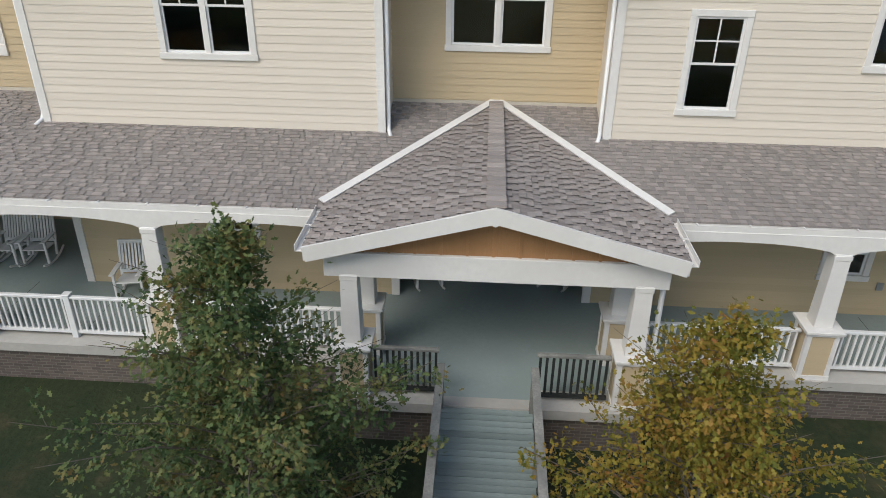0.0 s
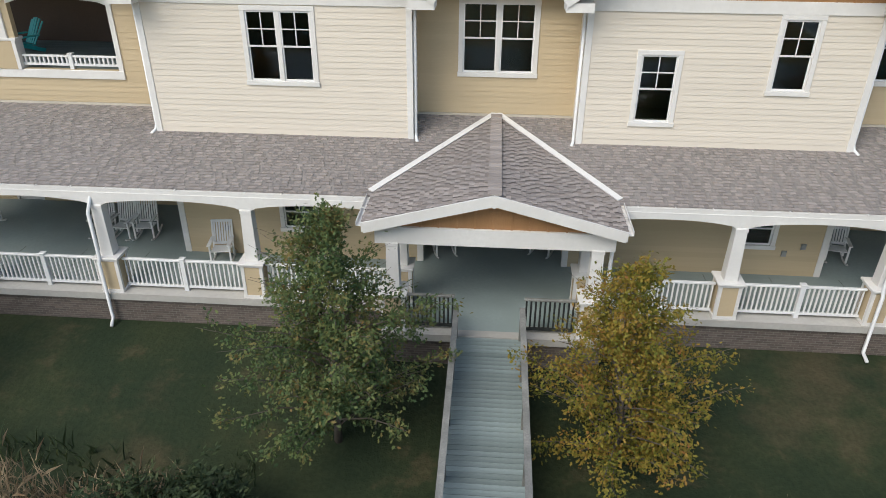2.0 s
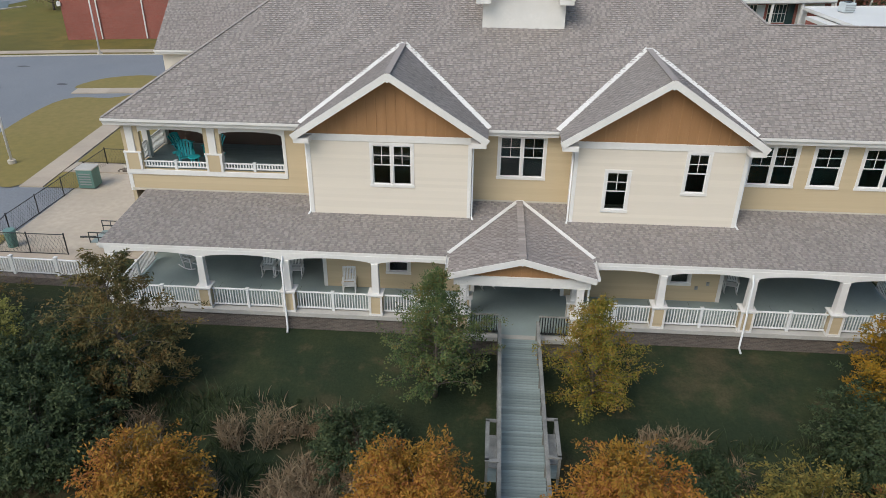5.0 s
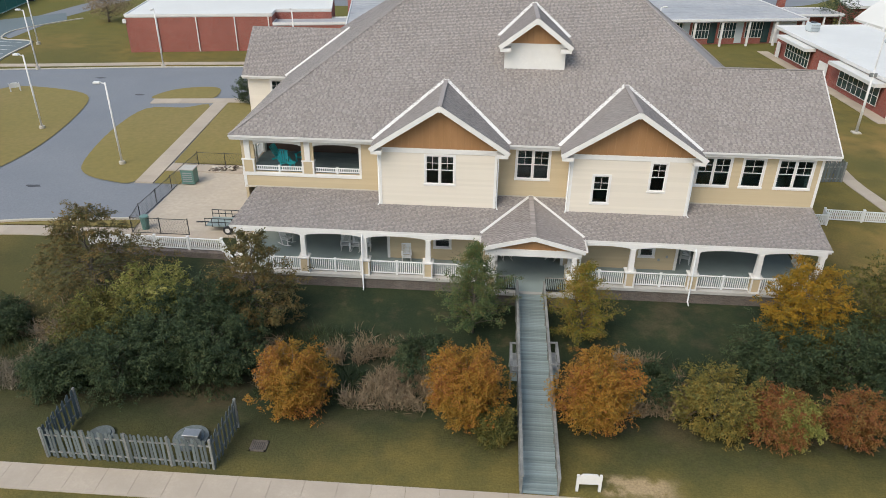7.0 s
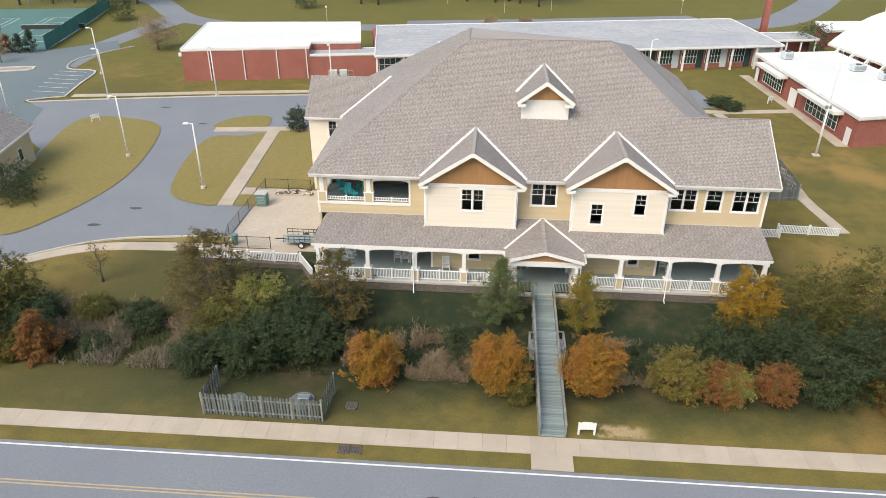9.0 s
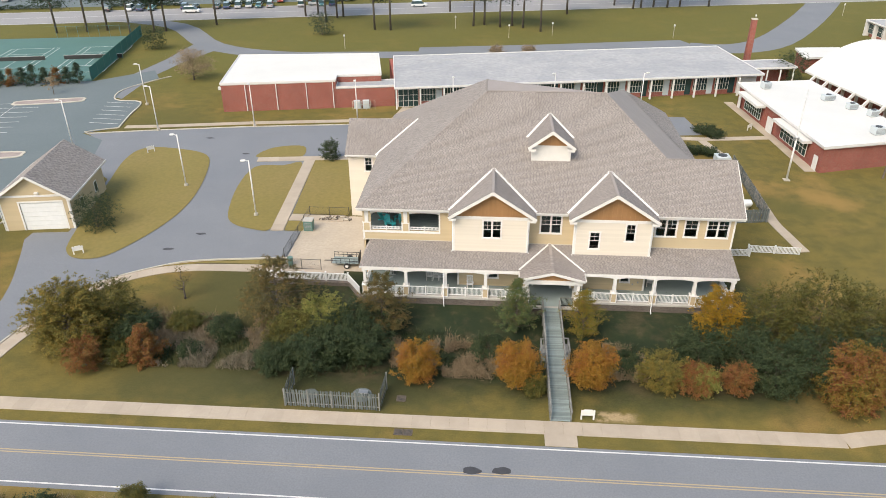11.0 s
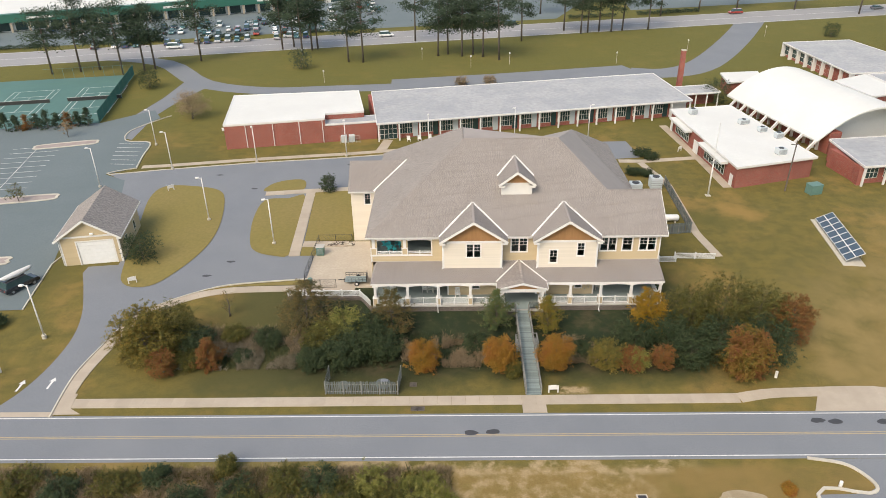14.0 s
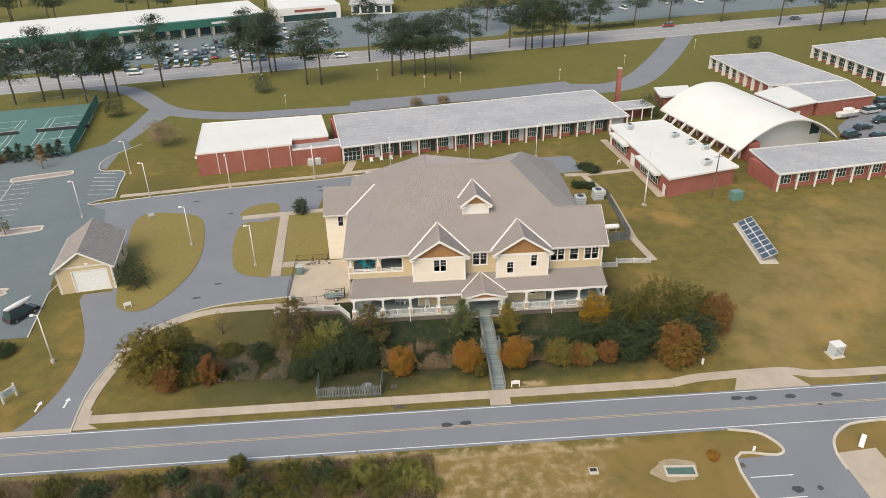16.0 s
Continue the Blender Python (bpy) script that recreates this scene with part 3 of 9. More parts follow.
north = thing("footpath", "long pale concrete path in front of the school", "footpath", kind="structure")
slabs([(-68.4, 46.0), (-63.5, 46.6), (-47.3, 49.4), (-29, 51.8), (-14, 54.5)], 1.4, 1.6, 0.06, "flag", north)
slabs([(-23.0, 52.5), (-21.8, 59.6)], 2.0, 1.6, 0.065, "flag", north)
solo("kerb", ribbon(dr, 0.18, 0.15), KERB, "pale concrete kerb along the drive", "kerb", kind="structure")
solo("verge", sheet([(-46.9, -1.9), (-42.7, 0.55), (-38.3, 1.75), (-29.2, 3.0), (-29.0, 1.8), (-38.3, 1.45), (-42.8, 0.35)], 0.1), GRASS, "narrow strip of grass between path and drive", "grass", kind="structure")

# ---- the house ----
HX = 0.03
SLAB, DECKY, BACKY, WY, BAYY = 1.1, -5.0, -2.45, -0.35, -1.8
house = thing("house", "large cream and tan two-storey house with grey shingle roofs", "house")

board_me = {}


def lap_board(material, exposure):
    """One unit-long clapboard: thick at its lower edge, thin at the top."""
    key = (material.name, exposure)
    if key not in board_me:
        s = Shape()
        e = exposure
        s.add([(0, 0, 0), (1, 0, 0), (1, -0.016, 0), (0, -0.016, 0), (0, -0.004, e), (1, -0.004, e), (0, 0, e), (1, 0, e)],
              [(0, 1, 2, 3), (3, 2, 5, 4), (4, 5, 7, 6), (0, 3, 4, 6), (1, 7, 5, 2)])
        me = s.make("lap_board")
        me.materials.append(material)
        board_me[key] = me
    return board_me[key]


def boards(parent, m, length, z0, z1, material, holes=(), exposure=0.165):
    """Clapboards on a wall whose outer face is the plane y = 0 of m, x along it; holes: x0, x1, z0, z1 left free."""
    z = z0
    while z < z1 - 0.03:
        e = min(exposure, z1 - z)
        spans = [(0.0, length)]
        for a, b, c, d in holes:
            if c < z + e * 0.5 < d:
                spans = [t for s, f in spans for t in ((s, min(f, a)), (max(s, b), f)) if t[1] - t[0] > 0.03]
        for s, f in spans:
            ob = new("lap_board", lap_board(material, exposure))
            ob.parent = parent
            ob.matrix_basis = m @ Matrix.Translation((s, 0, z)) @ Matrix.Diagonal((f - s, 1, e / exposure, 1))
        z += exposure


def wall(name, m, length, z0, z1, material, holes=(), th=0.18, clad=True, exposure=0.165, label=""):
    """A wall with real openings; its outer face is y = 0 of m."""
    s = Shape()
    xc = sorted({0.0, length, *[h[0] for h in holes], *[h[1] for h in holes]})
    zc = sorted({z0, z1, *[h[2] for h in holes], *[h[3] for h in holes]})
    for a, b in zip(xc, xc[1:]):
        for c, d in zip(zc, zc[1:]):
            if not any(h[0] <= (a + b) / 2 <= h[1] and h[2] <= (c + d) / 2 <= h[3] for h in holes):
                s.box(a, b, 0, th, c, d)
    ob = part(name, s.weld(), material, house, label)
    ob.matrix_basis = m
    if clad:
        boards(ob, Matrix.Identity(4), length, z0, z1, material, holes, exposure)
    return ob


def window(m, w, h, sashes=2, grid=(2, 2), depth=0.1, name="window"):
    """A white-trimmed double-hung window, w x h over its trim; m puts its lower left outer corner on the wall's face."""
    t = 0.13
    s = Shape()
    s.box(-0.02, w + 0.02, -0.06, 0.06, 0, t)
    win = part(name, s, WHITE, house, "white-trimmed double-hung window with dark panes", bevel=0.006)
    win.matrix_basis = m
    for b in ((0, t, -0.04, 0.06, t, h - t), (w - t, w, -0.04, 0.06, t, h - t), (0, w, -0.045, 0.06, h - t, h)):
        part("casing", Shape().box(*b), WHITE, win, bevel=0.006)
    iw = (w - 2 * t - 0.1 * (sashes - 1)) / sashes
    if sashes == 2:
        part("mullion", Shape().box(w / 2 - 0.05, w / 2 + 0.05, -0.025, 0.06, t, h - t), WHITE, win)
    mid = t + (h - 2 * t) * 0.5
    for i in range(sashes):
        x0 = t + i * (iw + 0.1)
        x1 = x0 + iw
        f = 0.045
        for j, (a, b, yy) in enumerate(((mid - 0.02, h - t, 0.005), (t, mid + 0.02, 0.035))):
            r = Shape().box(x0, x0 + f, yy - 0.015, yy + 0.02, a, b).box(x1 - f, x1, yy - 0.015, yy + 0.02, a, b)
            r.box(x0 + f, x1 - f, yy - 0.015, yy + 0.02, a, a + f).box(x0 + f, x1 - f, yy - 0.015, yy + 0.02, b - f, b)
            if j == 0:
                for k in range(1, grid[0]):
                    xx = x0 + f + (iw - 2 * f) * k / grid[0]
                    r.box(xx - 0.014, xx + 0.014, yy - 0.012, yy + 0.012, a + f, b - f)
                for k in range(1, grid[1]):
                    zz = a + f + (b - a - 2 * f) * k / grid[1]
                    r.box(x0 + f, x1 - f, yy - 0.011, yy + 0.011, zz - 0.014, zz + 0.014)
            part("sash", r, VINYL, win)
            g = part("pane", Shape().box(x0 + f, x1 - f, yy + 0.012, yy + 0.018, a + f, b - f), GLASS, win)
    return win


def T(x, y, z=0, rz=0):
    return pose(x, y, z, 0, 0, rz)


# second floor, front
win_mid = (-1.15, 1.15, 6.21, 8.43)
W2Z0, W2Z1 = 4.95, 8.5
b_open = [(-18.5, -15.3, 6.1, 8.2), (-14.5, -11.45, 6.1, 8.2)]
o = -19.35
wall("wall", T(o, WY), -9.8 - o, W2Z0, W2Z1, TAN, [(a - o, b - o, c, d) for a, b, c, d in b_open], label="tan lap-siding wall with balcony openings")
wall("wall", T(-2.36, WY), 4.68, W2Z0, W2Z1, TAN, [(win_mid[0] + 2.36, win_mid[1] + 2.36, win_mid[2], win_mid[3])], label="tan lap-siding wall")
rw = [(10.4, 12.66, 6.23, 8.36), (13.26, 14.74, 6.23, 8.36), (15.45, 17.78, 6.23, 8.36)]
wall("wall", T(9.8, WY), 8.45, W2Z0, W2Z1, TAN, [(a - 9.8, b - 9.8, c, d) for a, b, c, d in rw], label="tan lap-siding wall with three windows")
window(T(win_mid[0], WY, win_mid[2]), 2.3, 2.22)
for (a, b, c, d), n in zip(rw, (2, 1, 2)):
    window(T(a, WY, c), b - a, d - c, n)
# side walls of the upper floor and the rest of the body
wall("wall", T(18.25, WY, 0, 90), 10.4, 1.1, 8.5, TAN, label="tan lap-siding side wall", exposure=0.33)
wall("wall", T(17.0, 10.2, 0, 90), 21, 0.2, 8.5, CREAM, label="cream side wall", exposure=0.33)
wall("wall", T(-19.35, 15, 0, -90), 10.5, 0.2, 8.5, CREAM, label="cream side wall", exposure=0.33)
wall("wall", T(17, 31, 0, 180), 36.3, 0.2, 8.5, CREAM, label="cream rear wall", clad=False)

# two bays
for bx0, bx1, wins in ((-9.86, -2.36, [(-6.99, -4.95, 6.21, 8.37, 2)]), (2.32, 9.86, [(3.69, 4.9, 5.33, 7.43, 1), (7.19, 8.33, 6.29, 8.4, 1)])):
    w = wall("wall", T(bx0, BAYY), bx1 - bx0, 4.6, 8.55, CREAM, [(a - bx0, b - bx0, c, d) for a, b, c, d, n in wins], label="cream lap-siding wall of a projecting bay")
    for a, b, c, d, n in wins:
        window(T(a, BAYY, c), b - a, d - c, n)
    wall("wall", T(bx0, WY, 0, 0) @ pose(0, 0, 0, 0, 0, -90), WY - BAYY - 0.0, 4.6, 8.55, CREAM, label="cream side of the bay")
    wall("wall", T(bx1, BAYY, 0, 90), WY - BAYY, 4.6, 8.55, CREAM, label="cream side of the bay")
    for xx, sg in ((bx0, 1), (bx1, -1)):
        part("corner_board", Shape().box(xx - 0.035 * sg, xx + 0.13 * sg, BAYY - 0.035, BAYY + 0.14, 4.66, 8.4), WHITE, house)
    part("frieze_board", Shape().box(bx0 - 0.04, bx1 + 0.04, BAYY - 0.045, BAYY, 8.4, 8.72), WHITE, house, bevel=0.006)
    part("skirt_board", Shape().box(bx0 - 0.02, bx1 + 0.02, BAYY - 0.03, BAYY, 4.5, 4.64), CREAM, house)
    for xx, sg in ((bx0, -1), (bx1, 1)):
        part("downspout", Shape().tube([(xx + 0.09 * sg, BAYY + 0.1, 8.5), (xx + 0.09 * sg, BAYY + 0.1, 4.95), (xx + 0.1 * sg, BAYY + 0.02, 4.8), (xx + 0.16 * sg, BAYY - 0.18, 4.72)], [0.045] * 4, 8), VINYL, house, smooth=True)
part("corner_board", Shape().box(18.12, 18.29, WY - 0.035, WY + 0.14, 5.0, 8.5), WHITE, house)
part("corner_board", Shape().box(-19.39, -19.2, WY - 0.035, WY + 0.14, 4.95, 6.0), WHITE, house)
# added closed lining behind the upper windows; room dimness is put in its colour
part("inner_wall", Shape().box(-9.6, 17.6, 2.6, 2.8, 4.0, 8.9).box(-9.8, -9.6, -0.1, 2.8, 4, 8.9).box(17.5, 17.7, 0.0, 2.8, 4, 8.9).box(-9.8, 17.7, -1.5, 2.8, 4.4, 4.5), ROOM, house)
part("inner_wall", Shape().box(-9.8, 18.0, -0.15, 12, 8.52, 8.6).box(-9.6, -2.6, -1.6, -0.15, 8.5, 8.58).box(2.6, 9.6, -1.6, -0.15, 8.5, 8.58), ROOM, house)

# ---- roofs ----
def inside_u(poly, v):
    """Ends of a convex plane polygon at height v."""
    us = []
    for (a, b), (c, d) in zip(poly, poly[1:] + poly[:1]):
        if (b - v) * (d - v) <= 0 and abs(b - d) > 1e-9:
            us.append(a + (c - a) * (v - b) / (d - b))
    return (min(us), max(us)) if len(us) > 1 else (0, 0)


def shingles(corners, exposure=0.14, widths=(0.13, 0.25), raise_=0.024, lift=0.01):
    """Courses of shingle tabs over a convex roof plane; corners anticlockwise from above, the first edge along the eave."""
    p = [Vector(c) for c in corners]
    eu = (p[1] - p[0]).normalized()
    nrm = (p[1] - p[0]).cross(p[2] - p[0]).normalized()
    ev = nrm.cross(eu)
    poly = [((q - p[0]).dot(eu), (q - p[0]).dot(ev)) for q in p]
    top = max(b for a, b in poly)
    up_, tabs, v, rnd = True, [], 0.0, random.Random(int(abs(p[0].x * 100) + abs(p[2].z * 10)))
    while v < top - 0.02:
        v1 = min(v + exposure, top - 0.001)
        a0, a1 = inside_u(poly, v + 0.001)
        b0, b1 = inside_u(poly, v1)
        lo, hi = min(a0, b0), max(a1, b1)
        u = lo
        while u < hi - 0.02:
            w = min(rnd.uniform(*widths) * (0.8 if up_ else 1.15), hi - u)
            l0, r0 = max(u, a0), min(u + w - 0.012, a1)
            l1, r1 = max(u, b0), min(u + w - 0.012, b1)
            if r0 - l0 > 0.01 or r1 - l1 > 0.01:
                r0, r1 = max(r0, l0), max(r1, l1)
                up_ = not up_ if rnd.random() < 0.85 else up_
                h = lift + raise_ * (1.1 if up_ else 0.25)
                tabs.append([p[0] + eu * a + ev * b + nrm * c for a, b, c in ((l0, v, h), (r0, v, h), (r1, v1, lift * 0.8), (l1, v1, lift * 0.8), (l0, v, 0), (r0, v, 0))])
            u += w
        v = v1
    return tabs


TABF = [(0, 1, 2, 3), (4, 5, 1, 0)]


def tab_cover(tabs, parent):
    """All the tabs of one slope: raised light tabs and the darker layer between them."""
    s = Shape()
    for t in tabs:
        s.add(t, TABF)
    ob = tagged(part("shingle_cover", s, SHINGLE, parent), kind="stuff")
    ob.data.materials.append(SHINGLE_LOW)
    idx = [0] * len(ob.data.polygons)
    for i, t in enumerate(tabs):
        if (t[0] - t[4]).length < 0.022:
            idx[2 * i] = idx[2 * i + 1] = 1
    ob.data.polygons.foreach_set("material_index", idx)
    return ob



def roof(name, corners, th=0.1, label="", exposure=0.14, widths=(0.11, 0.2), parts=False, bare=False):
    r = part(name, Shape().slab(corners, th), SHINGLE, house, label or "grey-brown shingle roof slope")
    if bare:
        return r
    tabs = shingles(corners, exposure, widths)
    if not parts:
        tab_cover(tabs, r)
    return r, tabs


E1, Z1, SL = -0.87, 8.82, 0.667
RY = 12.0
RZ = Z1 + SL * (RY - E1)
XL, XR = -19.9, 17.64
rl, rr = XL + (RY - E1), 6.05
WRY = 4.9
WRZ = Z1 + SL * (WRY - E1)
hx = 11.87
roof("main_roof", [(XL, E1, Z1), (hx, E1, Z1), (hx, WRY, WRZ), (rr, RY, RZ), (rl, RY, RZ)])
roof("wing_roof", [(hx, E1, Z1), (19.0, E1, Z1), (19.0, WRY, WRZ), (hx, WRY, WRZ)])
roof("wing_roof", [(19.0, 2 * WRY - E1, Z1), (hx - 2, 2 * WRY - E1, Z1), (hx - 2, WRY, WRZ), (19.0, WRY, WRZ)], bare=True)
roof("hip_roof", [(XL, 29.3, Z1), (XL, E1, Z1), (rl, RY, RZ), (rl, 17.0, RZ - 0.05)], exposure=0.2, widths=(0.2, 0.4))
by = 32.5
P2 = (10.0, 24.2, 14.35)
roof("hip_roof", [(XR, 2 * WRY - E1, Z1), (XR, by, Z1), P2], exposure=0.2, widths=(0.2, 0.4))
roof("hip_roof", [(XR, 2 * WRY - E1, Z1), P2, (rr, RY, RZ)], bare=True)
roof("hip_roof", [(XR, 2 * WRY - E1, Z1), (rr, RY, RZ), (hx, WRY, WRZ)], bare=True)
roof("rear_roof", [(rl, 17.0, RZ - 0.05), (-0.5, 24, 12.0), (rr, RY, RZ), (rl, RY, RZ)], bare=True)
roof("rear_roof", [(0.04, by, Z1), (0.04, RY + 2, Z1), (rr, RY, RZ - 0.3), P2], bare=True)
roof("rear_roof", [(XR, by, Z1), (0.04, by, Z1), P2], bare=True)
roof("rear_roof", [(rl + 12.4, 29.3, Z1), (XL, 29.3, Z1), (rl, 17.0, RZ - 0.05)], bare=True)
# ridge and hip caps
cap = Shape()
for p, q in (((rl, RY, RZ), (rr, RY, RZ)), ((XL, E1, Z1), (rl, RY, RZ)), ((rr, RY, RZ), (hx, WRY, WRZ)), ((hx, WRY, WRZ), (19, WRY, WRZ))):
    p, q = Vector(p), Vector(q)
    k = max(2, int((q - p).length / 0.2))
    for i in range(k):
        a, b = p.lerp(q, i / k), p.lerp(q, (i + 1) / k)
        cap.bar(a + Vector((0, 0, 0.03)), b + Vector((0, 0, 0.02)), 0.2, 0.02)
tagged(part("ridge_cap", cap, SHINGLE, house), kind="stuff")


def gutter(p, q, name="gutter"):
    """A white half-box gutter with a fascia board behind it and a hanger every 0.9 m."""
    p, q = Vector(p), Vector(q)
    d = (q - p).normalized()
    out = Vector((d.y, -d.x, 0))
    s = Shape()
    s.bar(p - Vector((0, 0, 0.14)) - out * 0.015, q - Vector((0, 0, 0.14)) - out * 0.015, 0.03, 0.26)
    s.bar(p + out * 0.06 - Vector((0, 0, 0.1)), q + out * 0.06 - Vector((0, 0, 0.1)), 0.12, 0.012)
    s.bar(p + out * 0.12 - Vector((0, 0, 0.045)), q + out * 0.12 - Vector((0, 0, 0.045)), 0.012, 0.12)
    n = int((q - p).length / 0.9)
    for i in range(n):
        c = p.lerp(q, (i + 0.5) / n)
        s.bar(c + out * 0.0, c + out * 0.13 + Vector((0, 0, 0.006)), 0.025, 0.012)
    return part(name, s, WHITE, house)


for a, b in (((XL, E1), (-10.3, E1)), ((-1.7, E1), (1.6, E1)), ((10.4, E1), (19.0, E1))):
    gutter((*a, Z1), (*b, Z1))
    part("soffit", Shape().box(a[0], b[0], E1 + 0.01, WY - 0.0, 8.5, 8.54), WHITE, house)
part("frieze_board", Shape().box(-19.4, -9.9, WY - 0.04, WY - 0.002, 8.3, 8.5), WHITE, house)
part("frieze_board", Shape().box(-2.3, 2.3, WY - 0.04, WY - 0.002, 8.42, 8.5), WHITE, house)
part("frieze_board", Shape().box(9.9, 18.25, WY - 0.04, WY - 0.002, 8.37, 8.5), WHITE, house)
rk = Shape()
rk.bar((18.98, E1, Z1 - 0.08), (18.98, WRY, WRZ - 0.08), 0.06, 0.26).bar((18.98, 2 * WRY - E1, Z1 - 0.08), (18.98, WRY, WRZ - 0.08), 0.06, 0.26)
part("rake_board", rk, WHITE, house)
lf = Shape().bar((XL + 0.02, E1, Z1 - 0.12), (XL + 0.02, 14.5, Z1 - 0.12), 0.05, 0.26)
part("fascia", lf, WHITE, house)
part("wall", Shape().add([(18.2, WY, 8.5), (18.2, 10, 8.5), (18.2, WRY, WRZ - 0.15)], [(0, 1, 2)]), TAN, house)


def gable(cx, half, yf, zt, zp, yb_slope, gy, base_z, tri_half, tri_top, battens, name="gable_roof"):
    """A front gable: two shingled slopes, white rakes, valley flashing and a board-and-batten face."""
    zs = (zp - zt) / half
    yb_eave = E1 + (zt - Z1) / SL
    yb_top = E1 + (zp - Z1) / SL
    for sg in (-1, 1):
        if sg < 0:
            c = [(cx - half, max(yb_eave, yf + 0.4), zt), (cx - half, yf, zt), (cx, yf, zp), (cx, yb_top, zp)]
        else:
            c = [(cx + half, yf, zt), (cx + half, max(yb_eave, yf + 0.4), zt), (cx, yb_top, zp), (cx, yf, zp)]
        roof(name, c)
        s = Shape()
        s.bar((cx + sg * half, yf - 0.02, zt - 0.1), (cx, yf - 0.02, zp - 0.1), 0.05, 0.3)
        part("rake_board", s, WHITE, house)
        part("soffit", Shape().slab([(cx + sg * half, yf, zt - 0.13), (cx + sg * half, gy, zt - 0.13), (cx, gy, zp - 0.13), (cx, yf, zp - 0.13)], 0.02), WHITE, house)
        part("cornice_return", Shape().box(cx + sg * (half - 0.05), cx + sg * (half - 0.75), yf, gy + 0.05, zt - 0.36, zt - 0.13), WHITE, house)
        v = Vector((cx + sg * (half + 0.02), yb_eave, zt + 0.04))
        part("valley_flashing", Shape().bar(v, (cx, yb_top + 0.05, zp + 0.05), 0.34, 0.03, up=(0, -0.5, 1)), WHITE, house)
    part("peak_block", Shape().add([(cx - 0.24, yf - 0.047, zp - 0.24 * zs - 0.06), (cx, yf - 0.047, zp - 0.38), (cx + 0.24, yf - 0.047, zp - 0.24 * zs - 0.06), (cx, yf - 0.047, zp + 0.04), (cx - 0.24, yf, zp - 0.24 * zs - 0.06), (cx, yf, zp - 0.38), (cx + 0.24, yf, zp - 0.24 * zs - 0.06), (cx, yf, zp + 0.04)], [(0, 1, 2, 3), (7, 6, 5, 4), (0, 4, 5, 1), (1, 5, 6, 2), (2, 6, 7, 3), (3, 7, 4, 0)]), WHITE, house)
    part("ridge_cap", Shape().bar((cx, yf, zp + 0.02), (cx, yb_top, zp + 0.02), 0.28, 0.04), SHINGLE, house)
    face = part("gable_face", Shape().add([(cx - tri_half, gy, base_z), (cx + tri_half, gy, base_z), (cx, gy, tri_top), (cx - tri_half, gy + 0.1, base_z), (cx + tri_half, gy + 0.1, base_z), (cx, gy + 0.1, tri_top)],
                [(0, 1, 2), (5, 4, 3), (0, 3, 4, 1), (1, 4, 5, 2), (2, 5, 3, 0)]), CEDAR, house, "brown board-and-batten gable face")
    for i in range(battens):
        x = cx - tri_half + (i + 0.5) * 2 * tri_half / battens
        h = (tri_top - base_z) * (1 - abs(x - cx) / tri_half)
        part("batten", Shape().box(x - 0.028, x + 0.028, gy - 0.022, gy, base_z, base_z + h), CEDAR, face)


gable(-5.98, 4.36, -2.5, 8.82, 11.66, 0, BAYY - 0.02, 8.72, 4.0, 11.35, 18)
gable(6.0, 4.4, -2.5, 8.82, 11.66, 0, BAYY - 0.02, 8.72, 4.0, 11.35, 18)
# roof dormer
dcx = -0.1
gable(dcx, 2.4, 3.7, 13.95, 15.75, 0, 4.35, 14.05, 2.0, 15.5, 10, "dormer_roof")
part("dormer_wall", Shape().box(dcx - 2.03, dcx + 2.03, 4.38, 8, 12.2, 14.1), WHITE, house, "white box dormer wall")

# west wing behind
wz = 8.6
roof("west_roof", [(-24.0, 14.3, wz), (-20.2, 14.3, wz), (-15.4, 18.6, wz + 3.2), (-24.0, 18.6, wz + 3.2)])
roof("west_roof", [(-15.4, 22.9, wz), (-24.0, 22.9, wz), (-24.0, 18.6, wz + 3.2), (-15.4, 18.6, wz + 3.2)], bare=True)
part("valley_flashing", Shape().bar((-20.2, 14.3, wz + 0.05), (-15.4, 18.6, wz + 3.26), 0.34, 0.03, up=(0, -0.5, 1)), WHITE, house)
gutter((-24.0, 14.3, wz), (-20.1, 14.3, wz))
wall("wall", T(-23.7, 14.8), 4.3, 0.2, 8.5, CREAM, [(1.9, 3.0, 6.2, 8.2)], label="cream wall of the west wing", exposure=0.33)
window(T(-21.8, 14.8, 6.2), 1.1, 2.0, 1)
wall("wall", T(-23.7, 22.4, 0, -90), 7.6, 0.2, 8.5, CREAM, label="cream wall of the west wing", exposure=0.33)
# Added lining in the dim room colour behind the west wing window.
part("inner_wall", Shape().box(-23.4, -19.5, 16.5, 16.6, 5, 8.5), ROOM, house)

# ---- porch, portico and balcony (parts of the house) ----
PX0, PX1 = -19.0, 17.95
EY, EZ = -4.65, 4.2
floor = Shape().prism([(PX0, DECKY), (-2.78, DECKY), (-2.78, -6.25), (2.98, -6.25), (2.98, DECKY), (PX1, DECKY), (PX1, 0.9), (PX0, 0.9)], 0.92, SLAB)
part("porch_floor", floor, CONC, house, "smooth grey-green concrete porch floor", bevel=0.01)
# Pale worn concrete; brighter daylight beyond the railing is put into its colour too.
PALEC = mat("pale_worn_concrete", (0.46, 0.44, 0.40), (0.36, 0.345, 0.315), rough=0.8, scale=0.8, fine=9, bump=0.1)
